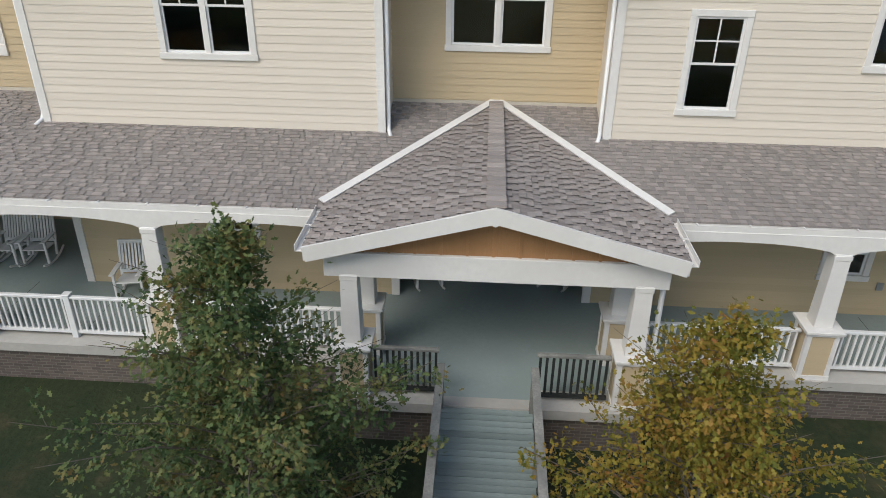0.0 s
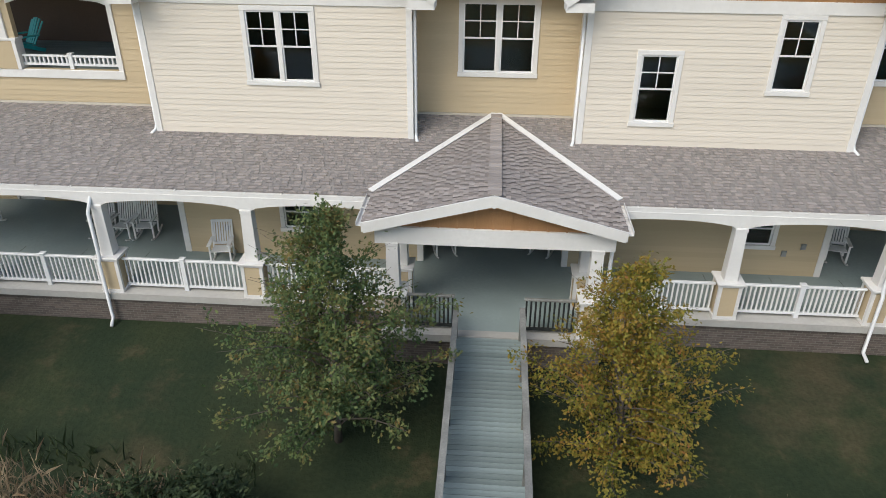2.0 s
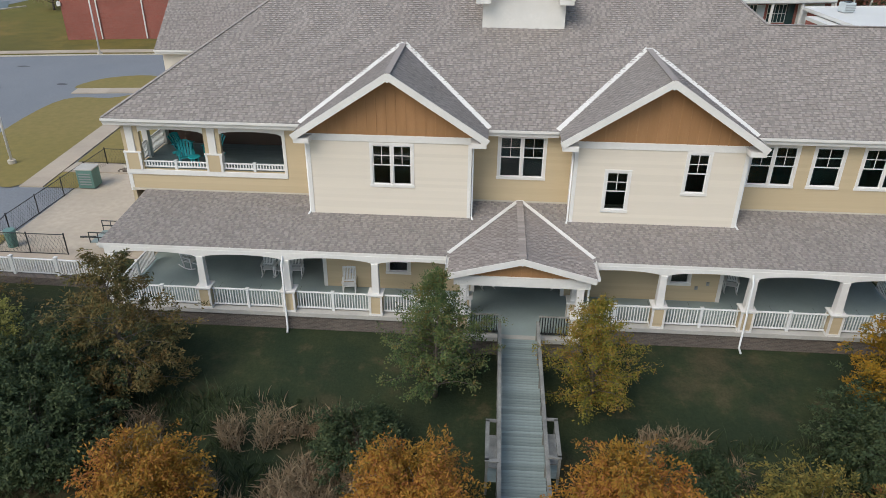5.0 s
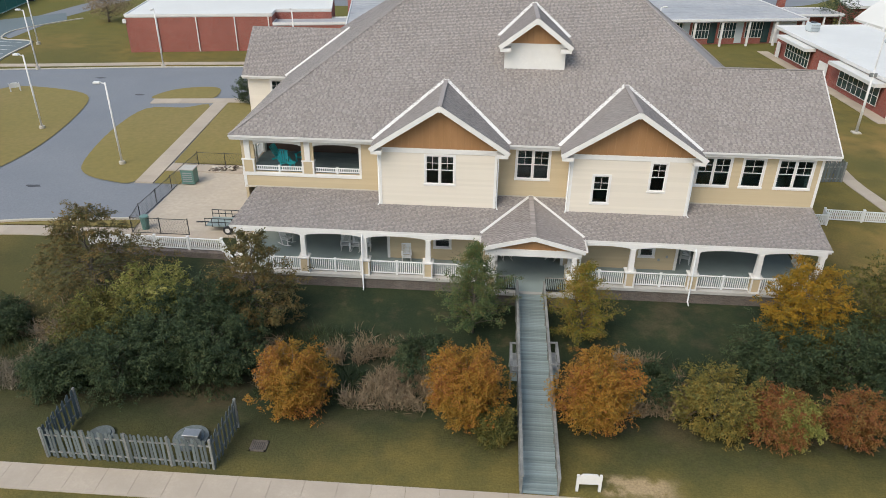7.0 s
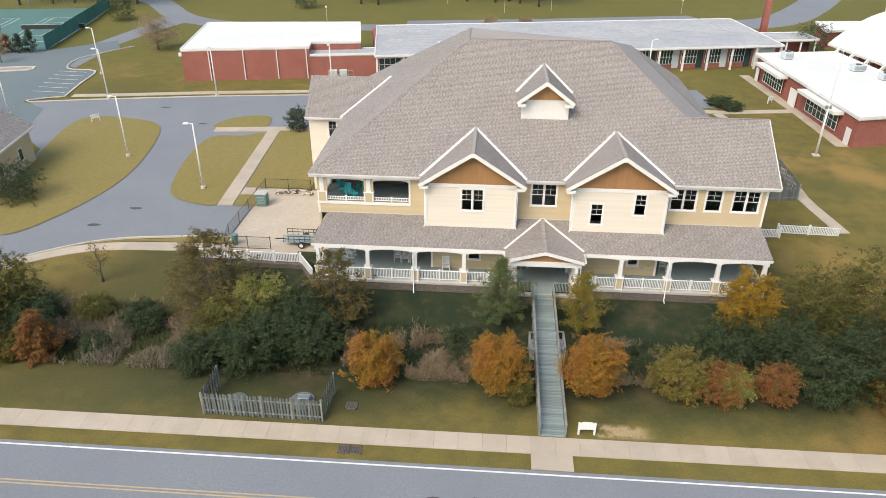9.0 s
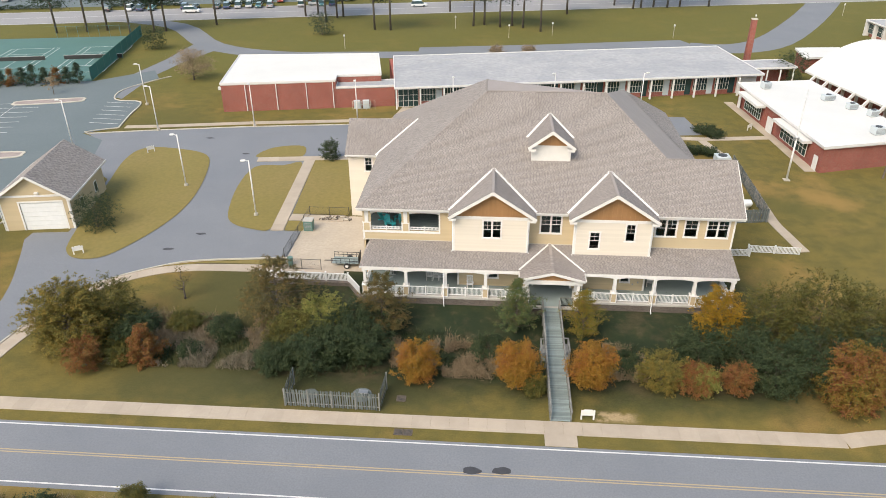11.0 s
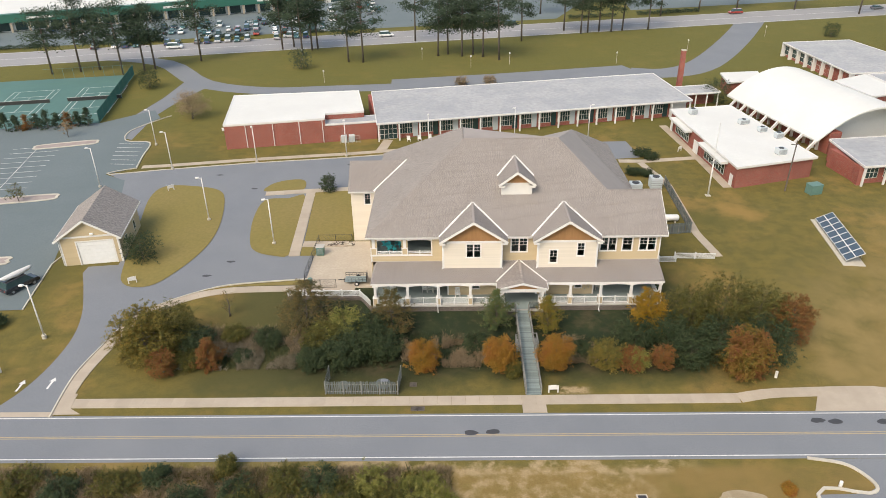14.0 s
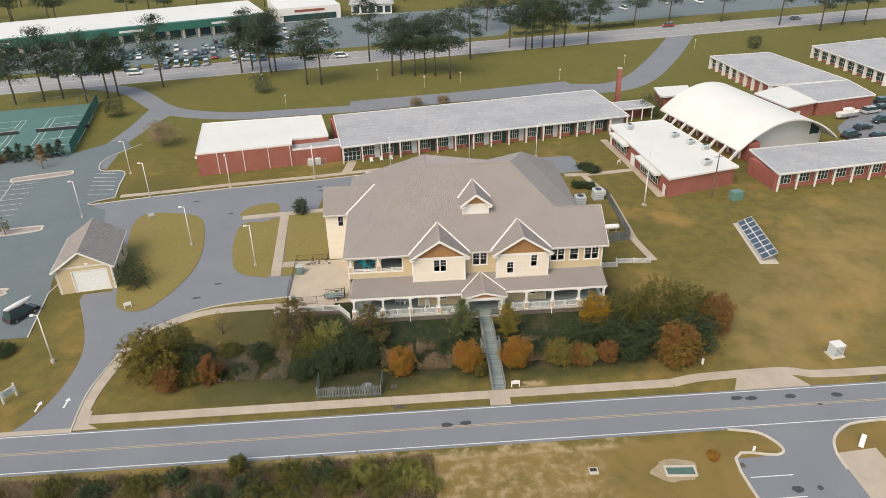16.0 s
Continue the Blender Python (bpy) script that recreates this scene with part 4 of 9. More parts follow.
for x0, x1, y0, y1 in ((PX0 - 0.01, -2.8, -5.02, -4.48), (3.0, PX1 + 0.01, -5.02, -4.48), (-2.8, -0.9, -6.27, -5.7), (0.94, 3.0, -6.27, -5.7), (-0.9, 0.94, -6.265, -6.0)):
    part("slab_edge", Shape().box(x0, x1, y0, y1, 0.9, SLAB + 0.005), PALEC, house, "pale worn concrete slab edge with brighter daylight in its tone")
found = Shape().prism([(PX0 + 0.05, DECKY + 0.06), (-2.72, DECKY + 0.06), (-2.72, -6.19), (2.92, -6.19), (2.92, DECKY + 0.06), (PX1 - 0.05, DECKY + 0.06), (PX1 - 0.05, 0.9), (PX0 + 0.05, 0.9)], -0.2, 0.92)
part("foundation", found, BRICK_D, house, "brown brick foundation under the porch")
j = Shape()
for x in (-17, -14.5, -12.5, -10.5, -8.4, -6.4, -4.4, 4.4, 6.3, 8.2, 10.2, 12, 14, 16):
    j.box(x - 0.006, x + 0.006, DECKY - 0.001, -2.6, SLAB - 0.02, SLAB + 0.002)
tagged(part("floor_joint", j, BLACKM, house), kind="stuff")

# ground floor walls
RECY = 0.75
hole_l, hole_r = (-6.3, -5.1, 1.93, 3.25), (7.12, 8.2, 1.95, 3.27)
wall("wall", T(-9.3, BACKY), 7.2, SLAB, 4.1, TAN, [(hole_l[0] + 9.3, hole_l[1] + 9.3, hole_l[2], hole_l[3])], label="tan porch wall")
wall("wall", T(2.23, BACKY), 7.37, SLAB, 4.1, TAN, [(hole_r[0] - 2.23, hole_r[1] - 2.23, hole_r[2], hole_r[3])], label="tan porch wall")
window(T(hole_l[0], BACKY, hole_l[2]), 1.2, 1.32, 1, (2, 1))
window(T(hole_r[0], BACKY, hole_r[2]), 1.08, 1.32, 1, (2, 1))
for x, rz, ya in ((-9.3, -90, RECY), (9.6, 90, BACKY), (-2.1, 90, BACKY), (2.23, -90, RECY)):
    wall("wall", T(x, ya, 0, rz), RECY - BACKY, SLAB, 4.1, TAN, label="tan return wall of the porch")
wall("wall", T(PX0, RECY), 9.9, SLAB, 4.1, TAN, [(2.2, 3.2, SLAB, 3.2), (4.6, 6.9, 1.9, 3.4)], label="tan porch wall", exposure=0.33)
wall("wall", T(9.6, RECY), 8.6, SLAB, 4.1, TAN, [(1.2, 2.2, SLAB, 3.2), (3.8, 6.4, 1.9, 3.4)], label="tan porch wall", exposure=0.33)
window(T(PX0 + 4.6, RECY, 1.9), 2.3, 1.5)
window(T(9.6 + 3.8, RECY, 1.9), 2.6, 1.5)
wall("wall", T(-2.1, RECY + 0.9), 4.33, SLAB, 4.1, TAN, [(0.7, 3.6, SLAB, 3.3)], label="tan wall round the entrance", exposure=0.33)


def door(x, y, z, w, h, leaves=1, pane=True, name="door", parent=None):
    """Dark glazed door leaves in a white frame."""
    d = part(name, Shape().box(x, x + 0.08, y - 0.03, y + 0.12, z, z + h).box(x + w - 0.08, x + w, y - 0.03, y + 0.12, z, z + h).box(x + 0.08, x + w - 0.08, y - 0.03, y + 0.12, z + h - 0.08, z + h), WHITE, parent or house, "white-framed glazed door")
    lw = (w - 0.16) / leaves
    for i in range(leaves):
        a = x + 0.08 + i * lw
        s = Shape().box(a + 0.005, a + 0.1, y + 0.02, y + 0.07, z + 0.01, z + h - 0.09).box(a + lw - 0.1, a + lw - 0.005, y + 0.02, y + 0.07, z + 0.01, z + h - 0.09)
        s.box(a + 0.1, a + lw - 0.1, y + 0.02, y + 0.07, z + 0.01, z + 0.26).box(a + 0.1, a + lw - 0.1, y + 0.02, y + 0.07, z + h - 0.2, z + h - 0.09)
        leaf = part("leaf", s, WHITE, d)
        part("pane", Shape().box(a + 0.1, a + lw - 0.1, y + 0.04, y + 0.05, z + 0.26, z + h - 0.2), GLASS, d)
        part("handle", Shape().box(a + lw - 0.075, a + lw - 0.045, y - 0.02, y + 0.02, z + 0.95, z + 1.15), STEEL, d)
    return d


door(-1.4, RECY + 0.9, SLAB, 2.9, 2.2, 2)
door(PX0 + 2.2, RECY, SLAB, 1.0, 2.1)
door(9.6 + 1.2, RECY, SLAB, 1.0, 2.1)
# Added lining, dim by its colour, behind the porch doors and windows.
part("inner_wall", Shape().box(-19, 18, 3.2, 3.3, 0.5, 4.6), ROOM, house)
part("porch_ceiling", Shape().box(PX0 - 0.02, PX1 + 0.02, -4.5, 1.7, 4.08, 4.12), WHITE, house, "white porch ceiling")
for x in (-9.3, -2.1, 2.23, 9.6):
    part("corner_board", Shape().box(x - 0.09, x + 0.09, BACKY - 0.04, BACKY + 0.05, SLAB, 4.08), WHITE, house)
for x, z in ((-8.0, 1.9), (8.5, 1.75), (9.0, 2.0)):
    part("outlet_box", Shape().box(x - 0.07, x + 0.07, BACKY - 0.06, BACKY - 0.02, z, z + 0.18), STEEL, house)

# columns
def column(x, y, top, big=0.6, low=0.35, hi=0.29):
    """A tapered white column on a tan-clad pedestal with white corners and cap."""
    zt = SLAB + 1.12
    s = Shape()
    a, b = low / 2, hi / 2
    s.add([(-a, -a, zt), (a, -a, zt), (a, a, zt), (-a, a, zt), (-b, -b, top), (b, -b, top), (b, b, top), (-b, b, top)], [(3, 2, 1, 0), (4, 5, 6, 7), (0, 1, 5, 4), (1, 2, 6, 5), (2, 3, 7, 6), (3, 0, 4, 7)])
    s.box(-b - 0.015, b + 0.015, -b - 0.015, b + 0.015, top - 0.12, top - 0.02)
    c = part("column", s, WHITE, house, "tapered white column on a tan pedestal", bevel=0.008)
    c.location = (x, y, 0)
    h = big / 2
    part("cap", Shape().box(-h - 0.06, h + 0.06, -h - 0.06, h + 0.06, zt - 0.06, zt).box(-h - 0.02, h + 0.02, -h - 0.02, h + 0.02, zt - 0.12, zt - 0.06), WHITE, c, bevel=0.008)
    f = Shape()
    for sx in (-1, 1):
        for sy in (-1, 1):
            f.box(sx * h, sx * (h - 0.09), sy * h, sy * (h - 0.09), SLAB + 0.1, zt - 0.12)
    f.box(-h - 0.01, h + 0.01, -h - 0.01, h + 0.01, SLAB, SLAB + 0.1)
    part("pedestal_frame", f, WHITE, c)
    core = Shape().box(-h + 0.03, h - 0.03, -h + 0.03, h - 0.03, SLAB + 0.1, zt - 0.12)
    ped = part("pedestal", core, TAN, c, "tan lap-siding pedestal")
    for k in range(4):
        m = pose(0, 0, 0, 0, 0, 90 * k) @ Matrix.Translation((-h + 0.09, -h + 0.03, 0))
        z = SLAB + 0.1
        while z < zt - 0.15:
            ob = new("lap_board", lap_board(TAN, 0.165))
            ob.parent = c
            ob.matrix_basis = m @ Matrix.Translation((0, 0, z)) @ Matrix.Diagonal((big - 0.18, 1, min(0.165, zt - 0.12 - z) / 0.165, 1))
            z += 0.165
    return c


COLS = (-18.6, -14.45, -10.5, -6.45, 6.28, 10.15, 14.0, 17.62)
CY = -4.66
for x in COLS:
    column(x, CY, 3.75)
PFY = -5.86
for x in (-2.43, 2.58):
    column(x, PFY, 3.62)
    column(x + (0.06 if x < 0 else -0.06), CY + 0.1, 3.75, 0.55, 0.33, 0.28)


def arch_beam(x0, x1, y, zb, zt, rise, th=0.26, axis="x"):
    """A white beam whose lower edge is a shallow arch between two columns."""
    s, n = Shape(), 14
    for i in range(n + 1):
        t = i / n
        x = x0 + (x1 - x0) * t
        z = zb + rise * (1 - (2 * t - 1) ** 2) ** 0.5 if 0 < t < 1 else zb
        for yy, zz in ((y - th / 2, z), (y - th / 2, zt), (y + th / 2, zt), (y + th / 2, z)):
            s.v.append((x, yy, zz) if axis == "x" else (yy, x, zz))
    for i in range(n):
        for a, b in ((0, 1), (1, 2), (2, 3), (3, 0)):
            k = 4 * i
            s.f.append((k + a, k + b, k + 4 + b, k + 4 + a) if axis != "x" else (k + b, k + a, k + 4 + a, k + 4 + b))
    s.f += [(0, 1, 2, 3), (4 * n + 3, 4 * n + 2, 4 * n + 1, 4 * n)]
    return part("beam", s, WHITE, house, "white arched porch beam")


xs_b = [-18.85, *COLS[1:4], -2.43]
xs_c = [2.58, *COLS[4:7], 17.84]
for seq in (xs_b, xs_c):
    for a, b in zip(seq, seq[1:]):
        arch_beam(a, b, CY, 3.66, 4.1, 0.26)
arch_beam(CY, -0.4, 17.8, 3.66, 4.1, 0.26, axis="y")
arch_beam(CY, -0.4, -18.8, 3.66, 4.1, 0.26, axis="y")
# porch roof, with the portico's gable breaking through it
PS = (5.03 - EZ) / (WY - EY)
GX0, GX1, GYF, GZE, GZP = -3.12, 3.18, -6.25, 4.24, 5.06
GCX = (GX0 + GX1) / 2
vy = EY + (GZP - EZ) / PS
ve = EY + (GZE - EZ) / PS
pz = lambda y: EZ + PS * (y - EY)
roof("porch_roof", [(-19.15, EY, EZ), (GX0, EY, EZ), (GX0, ve, pz(ve)), (GCX - 0.05, WY, pz(WY)), (-18.6, WY, pz(WY))])
roof("porch_roof", [(GX1, EY, EZ), (18.12, EY, EZ), (18.28, WY, pz(WY)), (GCX + 0.05, WY, pz(WY)), (GX1, ve, pz(ve))])
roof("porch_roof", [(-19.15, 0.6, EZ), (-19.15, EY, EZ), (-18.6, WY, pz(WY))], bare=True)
def lerp3(p, q, t):
    return tuple(a + (b - a) * t for a, b in zip(p, q))


portico = []
for sg in (-1, 1):
    x = GX0 if sg < 0 else GX1
    if sg < 0:
        c = [(x, ve, GZE), (x, GYF, GZE), (GCX, GYF, GZP), (GCX, vy, GZP)]
    else:
        c = [(x, GYF, GZE), (x, ve, GZE), (GCX, vy, GZP), (GCX, GYF, GZP)]
    portico.append(roof("portico_roof", c, parts=True, widths=(0.12, 0.17), exposure=0.125))
    part("rake_board", Shape().bar((x - 0.02 * sg, GYF - 0.02, GZE - 0.12), (GCX, GYF - 0.02, GZP - 0.12), 0.05, 0.27), WHITE, house)
    part("valley_flashing", Shape().bar((x + 0.05 * sg, ve - 0.05, pz(ve) + 0.05), (GCX, WY + 0.05, GZP + 0.065), 0.17, 0.03, up=(0, -0.3, 1)), WHITE, house)
    gutter((x, EY, GZE + 0.02) if sg < 0 else (x, GYF, GZE + 0.02), (x, GYF, GZE + 0.02) if sg < 0 else (x, EY, GZE + 0.02))
for i in range(28):
    a, b = lerp3((GCX, GYF, GZP + 0.03), (GCX, WY, GZP + 0.05), i / 28), lerp3((GCX, GYF, GZP + 0.015), (GCX, WY, GZP + 0.035), (i + 1.15) / 28)
    part("ridge_cap", Shape().bar(a, b, 0.32, 0.03), SHINGLE_OBJ, house)
part("portico_ceiling", Shape().box(GX0 + 0.3, GX1 - 0.3, -5.7, -4.5, 3.9, 3.94), WHITE, house)
part("beam", Shape().box(-2.85, 2.98, PFY - 0.14, PFY + 0.14, 3.57, 4.03), WHITE, house, "white portico beam", bevel=0.01)
for x in (-2.6, 2.75):
    part("beam", Shape().box(x - 0.14, x + 0.14, PFY + 0.14, CY + 0.1, 3.57, 4.0), WHITE, house, "white portico side beam")
pf = part("gable_face", Shape().add([(GCX - 3.0, PFY - 0.06, 4.03), (GCX + 3.0, PFY - 0.06, 4.03), (GCX, PFY - 0.06, 4.86), (GCX - 3.0, PFY, 4.03), (GCX + 3.0, PFY, 4.03), (GCX, PFY, 4.86)],
          [(0, 1, 2), (5, 4, 3), (0, 3, 4, 1), (1, 4, 5, 2), (2, 5, 3, 0)]), CEDAR, house, "low brown board gable face")
for i in range(11):
    x = GCX - 2.2 + i * 0.44
    part("batten", Shape().box(x - 0.025, x + 0.025, PFY - 0.085, PFY - 0.06, 4.03, 4.03 + 0.83 * (1 - abs(x - GCX) / 3.0)), CEDAR, pf)
part("peak_block", Shape().add([(GCX - 0.3, GYF - 0.047, GZP - 0.13), (GCX, GYF - 0.047, GZP - 0.31), (GCX + 0.3, GYF - 0.047, GZP - 0.13), (GCX, GYF - 0.047, GZP + 0.02), (GCX - 0.3, GYF, GZP - 0.13), (GCX, GYF, GZP - 0.31), (GCX + 0.3, GYF, GZP - 0.13), (GCX, GYF, GZP + 0.02)], [(0, 1, 2, 3), (7, 6, 5, 4), (0, 4, 5, 1), (1, 5, 6, 2), (2, 6, 7, 3), (3, 7, 4, 0)]), WHITE, house)
part("soffit", Shape().slab([(GX0, GYF, GZE - 0.12), (GX0, PFY, GZE - 0.12), (GCX, PFY, GZP - 0.12), (GCX, GYF, GZP - 0.12)], 0.02), WHITE, house)
part("soffit", Shape().slab([(GX1, GYF, GZE - 0.12), (GX1, PFY, GZE - 0.12), (GCX, PFY, GZP - 0.12), (GCX, GYF, GZP - 0.12)], 0.02), WHITE, house)
gutter((-19.15, EY, EZ), (GX0, EY, EZ))
gutter((GX1, EY, EZ), (18.12, EY, EZ))
part("soffit", Shape().box(-19.1, 18.07, EY + 0.02, CY + 0.3, 4.04, 4.07), WHITE, house)
part("flashing", Shape().box(-19.3, 18.2, WY - 0.05, WY - 0.024, 4.98, 5.1), KERB, house)
for x in (-10.5, 10.15):
    part("downspout", Shape().tube([(x - 0.12, EY - 0.06, 4.1), (x - 0.12, EY - 0.1, 3.95), (x - 0.12, -5.02, 3.6), (x - 0.12, -5.03, 2.25), (x - 0.12, -5.1, 2.1), (x - 0.12, -5.1, 0.35), (x - 0.08, -5.35, 0.2)], [0.05] * 7, 8), VINYL, house, smooth=True)
part("downspout", Shape().tube([(3.12, -5.75, 4.1), (2.95, -5.75, 3.7), (2.95, -5.75, 2.35), (3.04, -5.75, 2.15), (3.04, -5.75, 1.3), (3.12, -5.85, 0.5)], [0.05] * 6, 8), VINYL, house, smooth=True)

# balcony on the upper floor
BF = 5.95
part("balcony_floor", Shape().box(-19.3, -9.9, WY + 0.18, 4.4, BF - 0.2, BF), WOODG, house, "grey balcony floor")
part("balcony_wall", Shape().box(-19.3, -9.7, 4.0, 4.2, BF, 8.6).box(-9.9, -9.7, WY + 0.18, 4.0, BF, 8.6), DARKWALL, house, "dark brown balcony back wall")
part("balcony_ceiling", Shape().box(-19.4, -9.8, WY, 4.4, 8.5, 8.55), WHITE, house)
part("sill_band", Shape().box(-19.42, -11.3, WY - 0.06, WY - 0.002, 5.84, 6.1), WHITE, house, bevel=0.01)
part("casing", Shape().box(-11.45, -11.3, WY - 0.05, WY - 0.002, 6.1, 8.3), WHITE, house)
for x0, x1 in ((-18.5, -15.3), (-14.5, -11.45)):
    arch_beam(x0, x1, WY + 0.06, 8.02, 8.3, 0.16, 0.2)
for x in (-18.95, -14.9):
    part("balcony_post", Shape().box(x - 0.19, x + 0.19, WY - 0.07, WY + 0.24, 7.0, 8.3), WHITE, house, bevel=0.01)
    part("balcony_pedestal", Shape().box(x - 0.4, x + 0.4, WY - 0.075, WY + 0.28, 6.1, 6.95), TAN, house)
    part("balcony_cap", Shape().box(x - 0.45, x + 0.45, WY - 0.1, WY + 0.3, 6.95, 7.03), WHITE, house, bevel=0.008)
    for sx in (-1, 1):
        part("corner_board", Shape().box(x + sx * 0.41, x + sx * 0.3, WY - 0.09, WY + 0.28, 6.1, 6.95), WHITE, house)
part("balcony_post", Shape().box(-19.35, -19.05, 3.6, 4.0, BF, 8.5), WHITE, house)
part("balcony_post", Shape().box(-19.35, -19.05, 1.6, 1.9, BF, 8.5), WHITE, house)
part("wall", Shape().box(-19.35, -19.17, WY, 4.4, 1.0, BF + 0.02), TAN, house)
part("wall", Shape().box(-19.35, -19.17, 14.5, 30, 0.2, 8.5), CREAM, house)

# ---- railings ----
def railing(x0, x1, y, z, h, label, group, material=VINYL, gap=0.125, bal=0.04, posts=True, m=None, name="porch_railing", rail=None):
    """A picket railing between two columns, with a post in the middle."""
    r = thing(name, label, "railing", group, m=m)
    part("top_rail", Shape().box(x0, x1, y - 0.045, y + 0.045, z + h - 0.06, z + h), rail or material, r, bevel=0.008)
    part("bottom_rail", Shape().box(x0, x1, y - 0.03, y + 0.03, z + 0.1, z + 0.17), material, r)
    if posts:
        xm = (x0 + x1) / 2
        part("post", Shape().box(xm - 0.065, xm + 0.065, y - 0.065, y + 0.065, z, z + h + 0.03).box(xm - 0.085, xm + 0.085, y - 0.085, y + 0.085, z + h + 0.03, z + h + 0.06), material, r, bevel=0.008)
    n = int((x1 - x0) / gap)
    me = Shape().box(-bal / 2, bal / 2, -bal / 2, bal / 2, z + 0.17, z + h - 0.06).make("baluster")
    for i in range(n):
        x = x0 + (i + 0.5) * (x1 - x0) / n
        if posts and abs(x - (x0 + x1) / 2) < 0.09:
            continue
        b = part("baluster", me, material, r)
        b.location = (x, y, 0)
    return r


LBL = "white vinyl picket railing between porch columns"
for a, b in ((-18.29, -14.76), (-14.14, -10.81), (-10.19, -6.76), (-6.14, -2.7), (2.8, 5.97), (6.59, 9.84), (10.46, 13.69), (14.31, 17.31)):
    railing(a, b, CY - 0.02, SLAB, 0.98, LBL, "white porch railings")
for a, b in ((-18.5, -15.32), (-14.48, -11.45)):
    railing(a, b, WY + 0.1, 6.1, 0.42, "low white balcony railing in a wall opening", "balcony railings", bal=0.05, gap=0.14)
railing(0, 3.9, 0, BF, 0.95, "white balcony side railing", "balcony railings", m=pose(-19.2, WY + 0.1, 0, 0, 0, 90))
railing(0, 3.7, 0, SLAB, 0.98, "white vinyl railing at the porch end", "white porch railings", m=pose(17.75, CY + 0.3, 0, 0, 0, 90))
railing(0, 3.7, 0, SLAB, 0.98, "white vinyl railing at the porch end", "white porch railings", m=pose(-18.75, CY + 0.3, 0, 0, 0, 90))
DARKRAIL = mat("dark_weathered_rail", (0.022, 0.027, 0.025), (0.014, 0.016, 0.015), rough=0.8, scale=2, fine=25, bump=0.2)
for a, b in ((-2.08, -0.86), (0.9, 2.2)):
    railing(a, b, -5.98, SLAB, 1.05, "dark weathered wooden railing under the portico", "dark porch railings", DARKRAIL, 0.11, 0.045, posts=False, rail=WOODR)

# ---- boardwalk ----
bw = thing("boardwalk", "weathered grey plank boardwalk ramp with wooden handrails", "boardwalk")
BX0, BX1, BY0, BY1 = -0.82, 0.86, -6.27, -21.3


def bz(y):
    return SLAB - 0.03 + (0.1 - SLAB) * (y - BY0) / (BY1 - BY0)


pitch = math.atan2(bz(BY1) - bz(BY0), BY0 - BY1)
plank = Shape().box(BX0, BX1, -0.068, 0.068, -0.035, 0.0).make("plank")
n = int((BY0 - BY1) / 0.142)
rp = random.Random(5)
for i in range(n):
    y = BY0 - (i + 0.5) * (BY0 - BY1) / n
    p = part("plank", plank, WOODG, bw)
    p.matrix_basis = Matrix.Translation((rp.uniform(-0.012, 0.012), y, bz(y) + rp.uniform(-0.003, 0.003))) @ pose(0, 0, 0, -math.degrees(pitch), 0, rp.uniform(-0.25, 0.25))
for x in (BX0 + 0.1, 0.0, BX1 - 0.1):
    part("joist", Shape().bar((x, BY0, bz(BY0) - 0.14), (x, BY1, bz(BY1) - 0.12), 0.05, 0.18), WOODR, bw)
bumps = ((-1.16, -12.2, -14.2), (1.5, -12.0, -13.9))
for sx, x in ((-1, BX0 + 0.02), (1, BX1 - 0.02)):
    ys_ = [BY0 - 0.02 - i * 1.5 for i in range(int((BY0 - BY1) / 1.5) + 1)]
    for y in ys_:
        part("post", Shape().box(x - 0.045, x + 0.045, y - 0.045, y + 0.045, min(gz(x, y), bz(y)) - 0.15, bz(y) + 0.96), WOODR, bw)
    for a, b in zip(ys_, ys_[1:]):
        part("handrail", Shape().bar((x, a, bz(a) + 0.98), (x, b - 0.001, bz(b) + 0.98), 0.14, 0.04), WOODR, bw)
        part("side_rail", Shape().bar((x + 0.05 * sx, a, bz(a) + 0.85), (x + 0.05 * sx, b, bz(b) + 0.85), 0.035, 0.13), WOODR, bw)
        for t in range(1, 11):
            y = a + (b - a) * t / 11
            bb = part("baluster", Shape().box(x - 0.02 + 0.05 * sx, x + 0.02 + 0.05 * sx, y - 0.02, y + 0.02, bz(y) - 0.02, bz(y) + 0.82), WOODR, bw)
# two small side landings with benches, half way down
for sx, x, y0, y1 in ((-1, BX0, -12.2, -14.2), (1, BX1, -12.0, -13.9)):
    zz = bz((y0 + y1) / 2)
    part("landing", Shape().box(x, x + sx * 0.42, y1, y0, zz - 0.02, zz + 0.02), WOODG, bw)
    for yy in (y0, y1):
        part("post", Shape().box(x + sx * 0.36, x + sx * 0.45, yy - 0.05, yy + 0.05, zz - 0.6, zz + 0.98), WOODR, bw)
        part("handrail", Shape().box(x, x + sx * 0.47, yy - 0.07, yy + 0.07, zz + 0.96, zz + 1.0), WOODR, bw)
    part("handrail", Shape().box(x + sx * 0.33, x + sx * 0.47, y1, y0, zz + 0.96, zz + 1.0), WOODR, bw)
    part("bench", Shape().box(x + sx * 0.04, x + sx * 0.4, y1 + 0.2, y0 - 0.2, zz + 0.42, zz + 0.47), WOODR, bw)

# ---- school campus and other buildings ----
PALEWALL = mat("pale_stucco", (0.60, 0.60, 0.57), (0.54, 0.54, 0.52), rough=0.8, scale=0.3, fine=4, bump=0.05)
RED = brick_mat("red_brick_wall", (0.32, 0.085, 0.06), (0.24, 0.06, 0.042), (0.27, 0.16, 0.13), 1.0)
PALEBLUE = mat("pale_grey_panel", (0.50, 0.54, 0.55), (0.43, 0.47, 0.48), rough=0.6, bump=0.02)
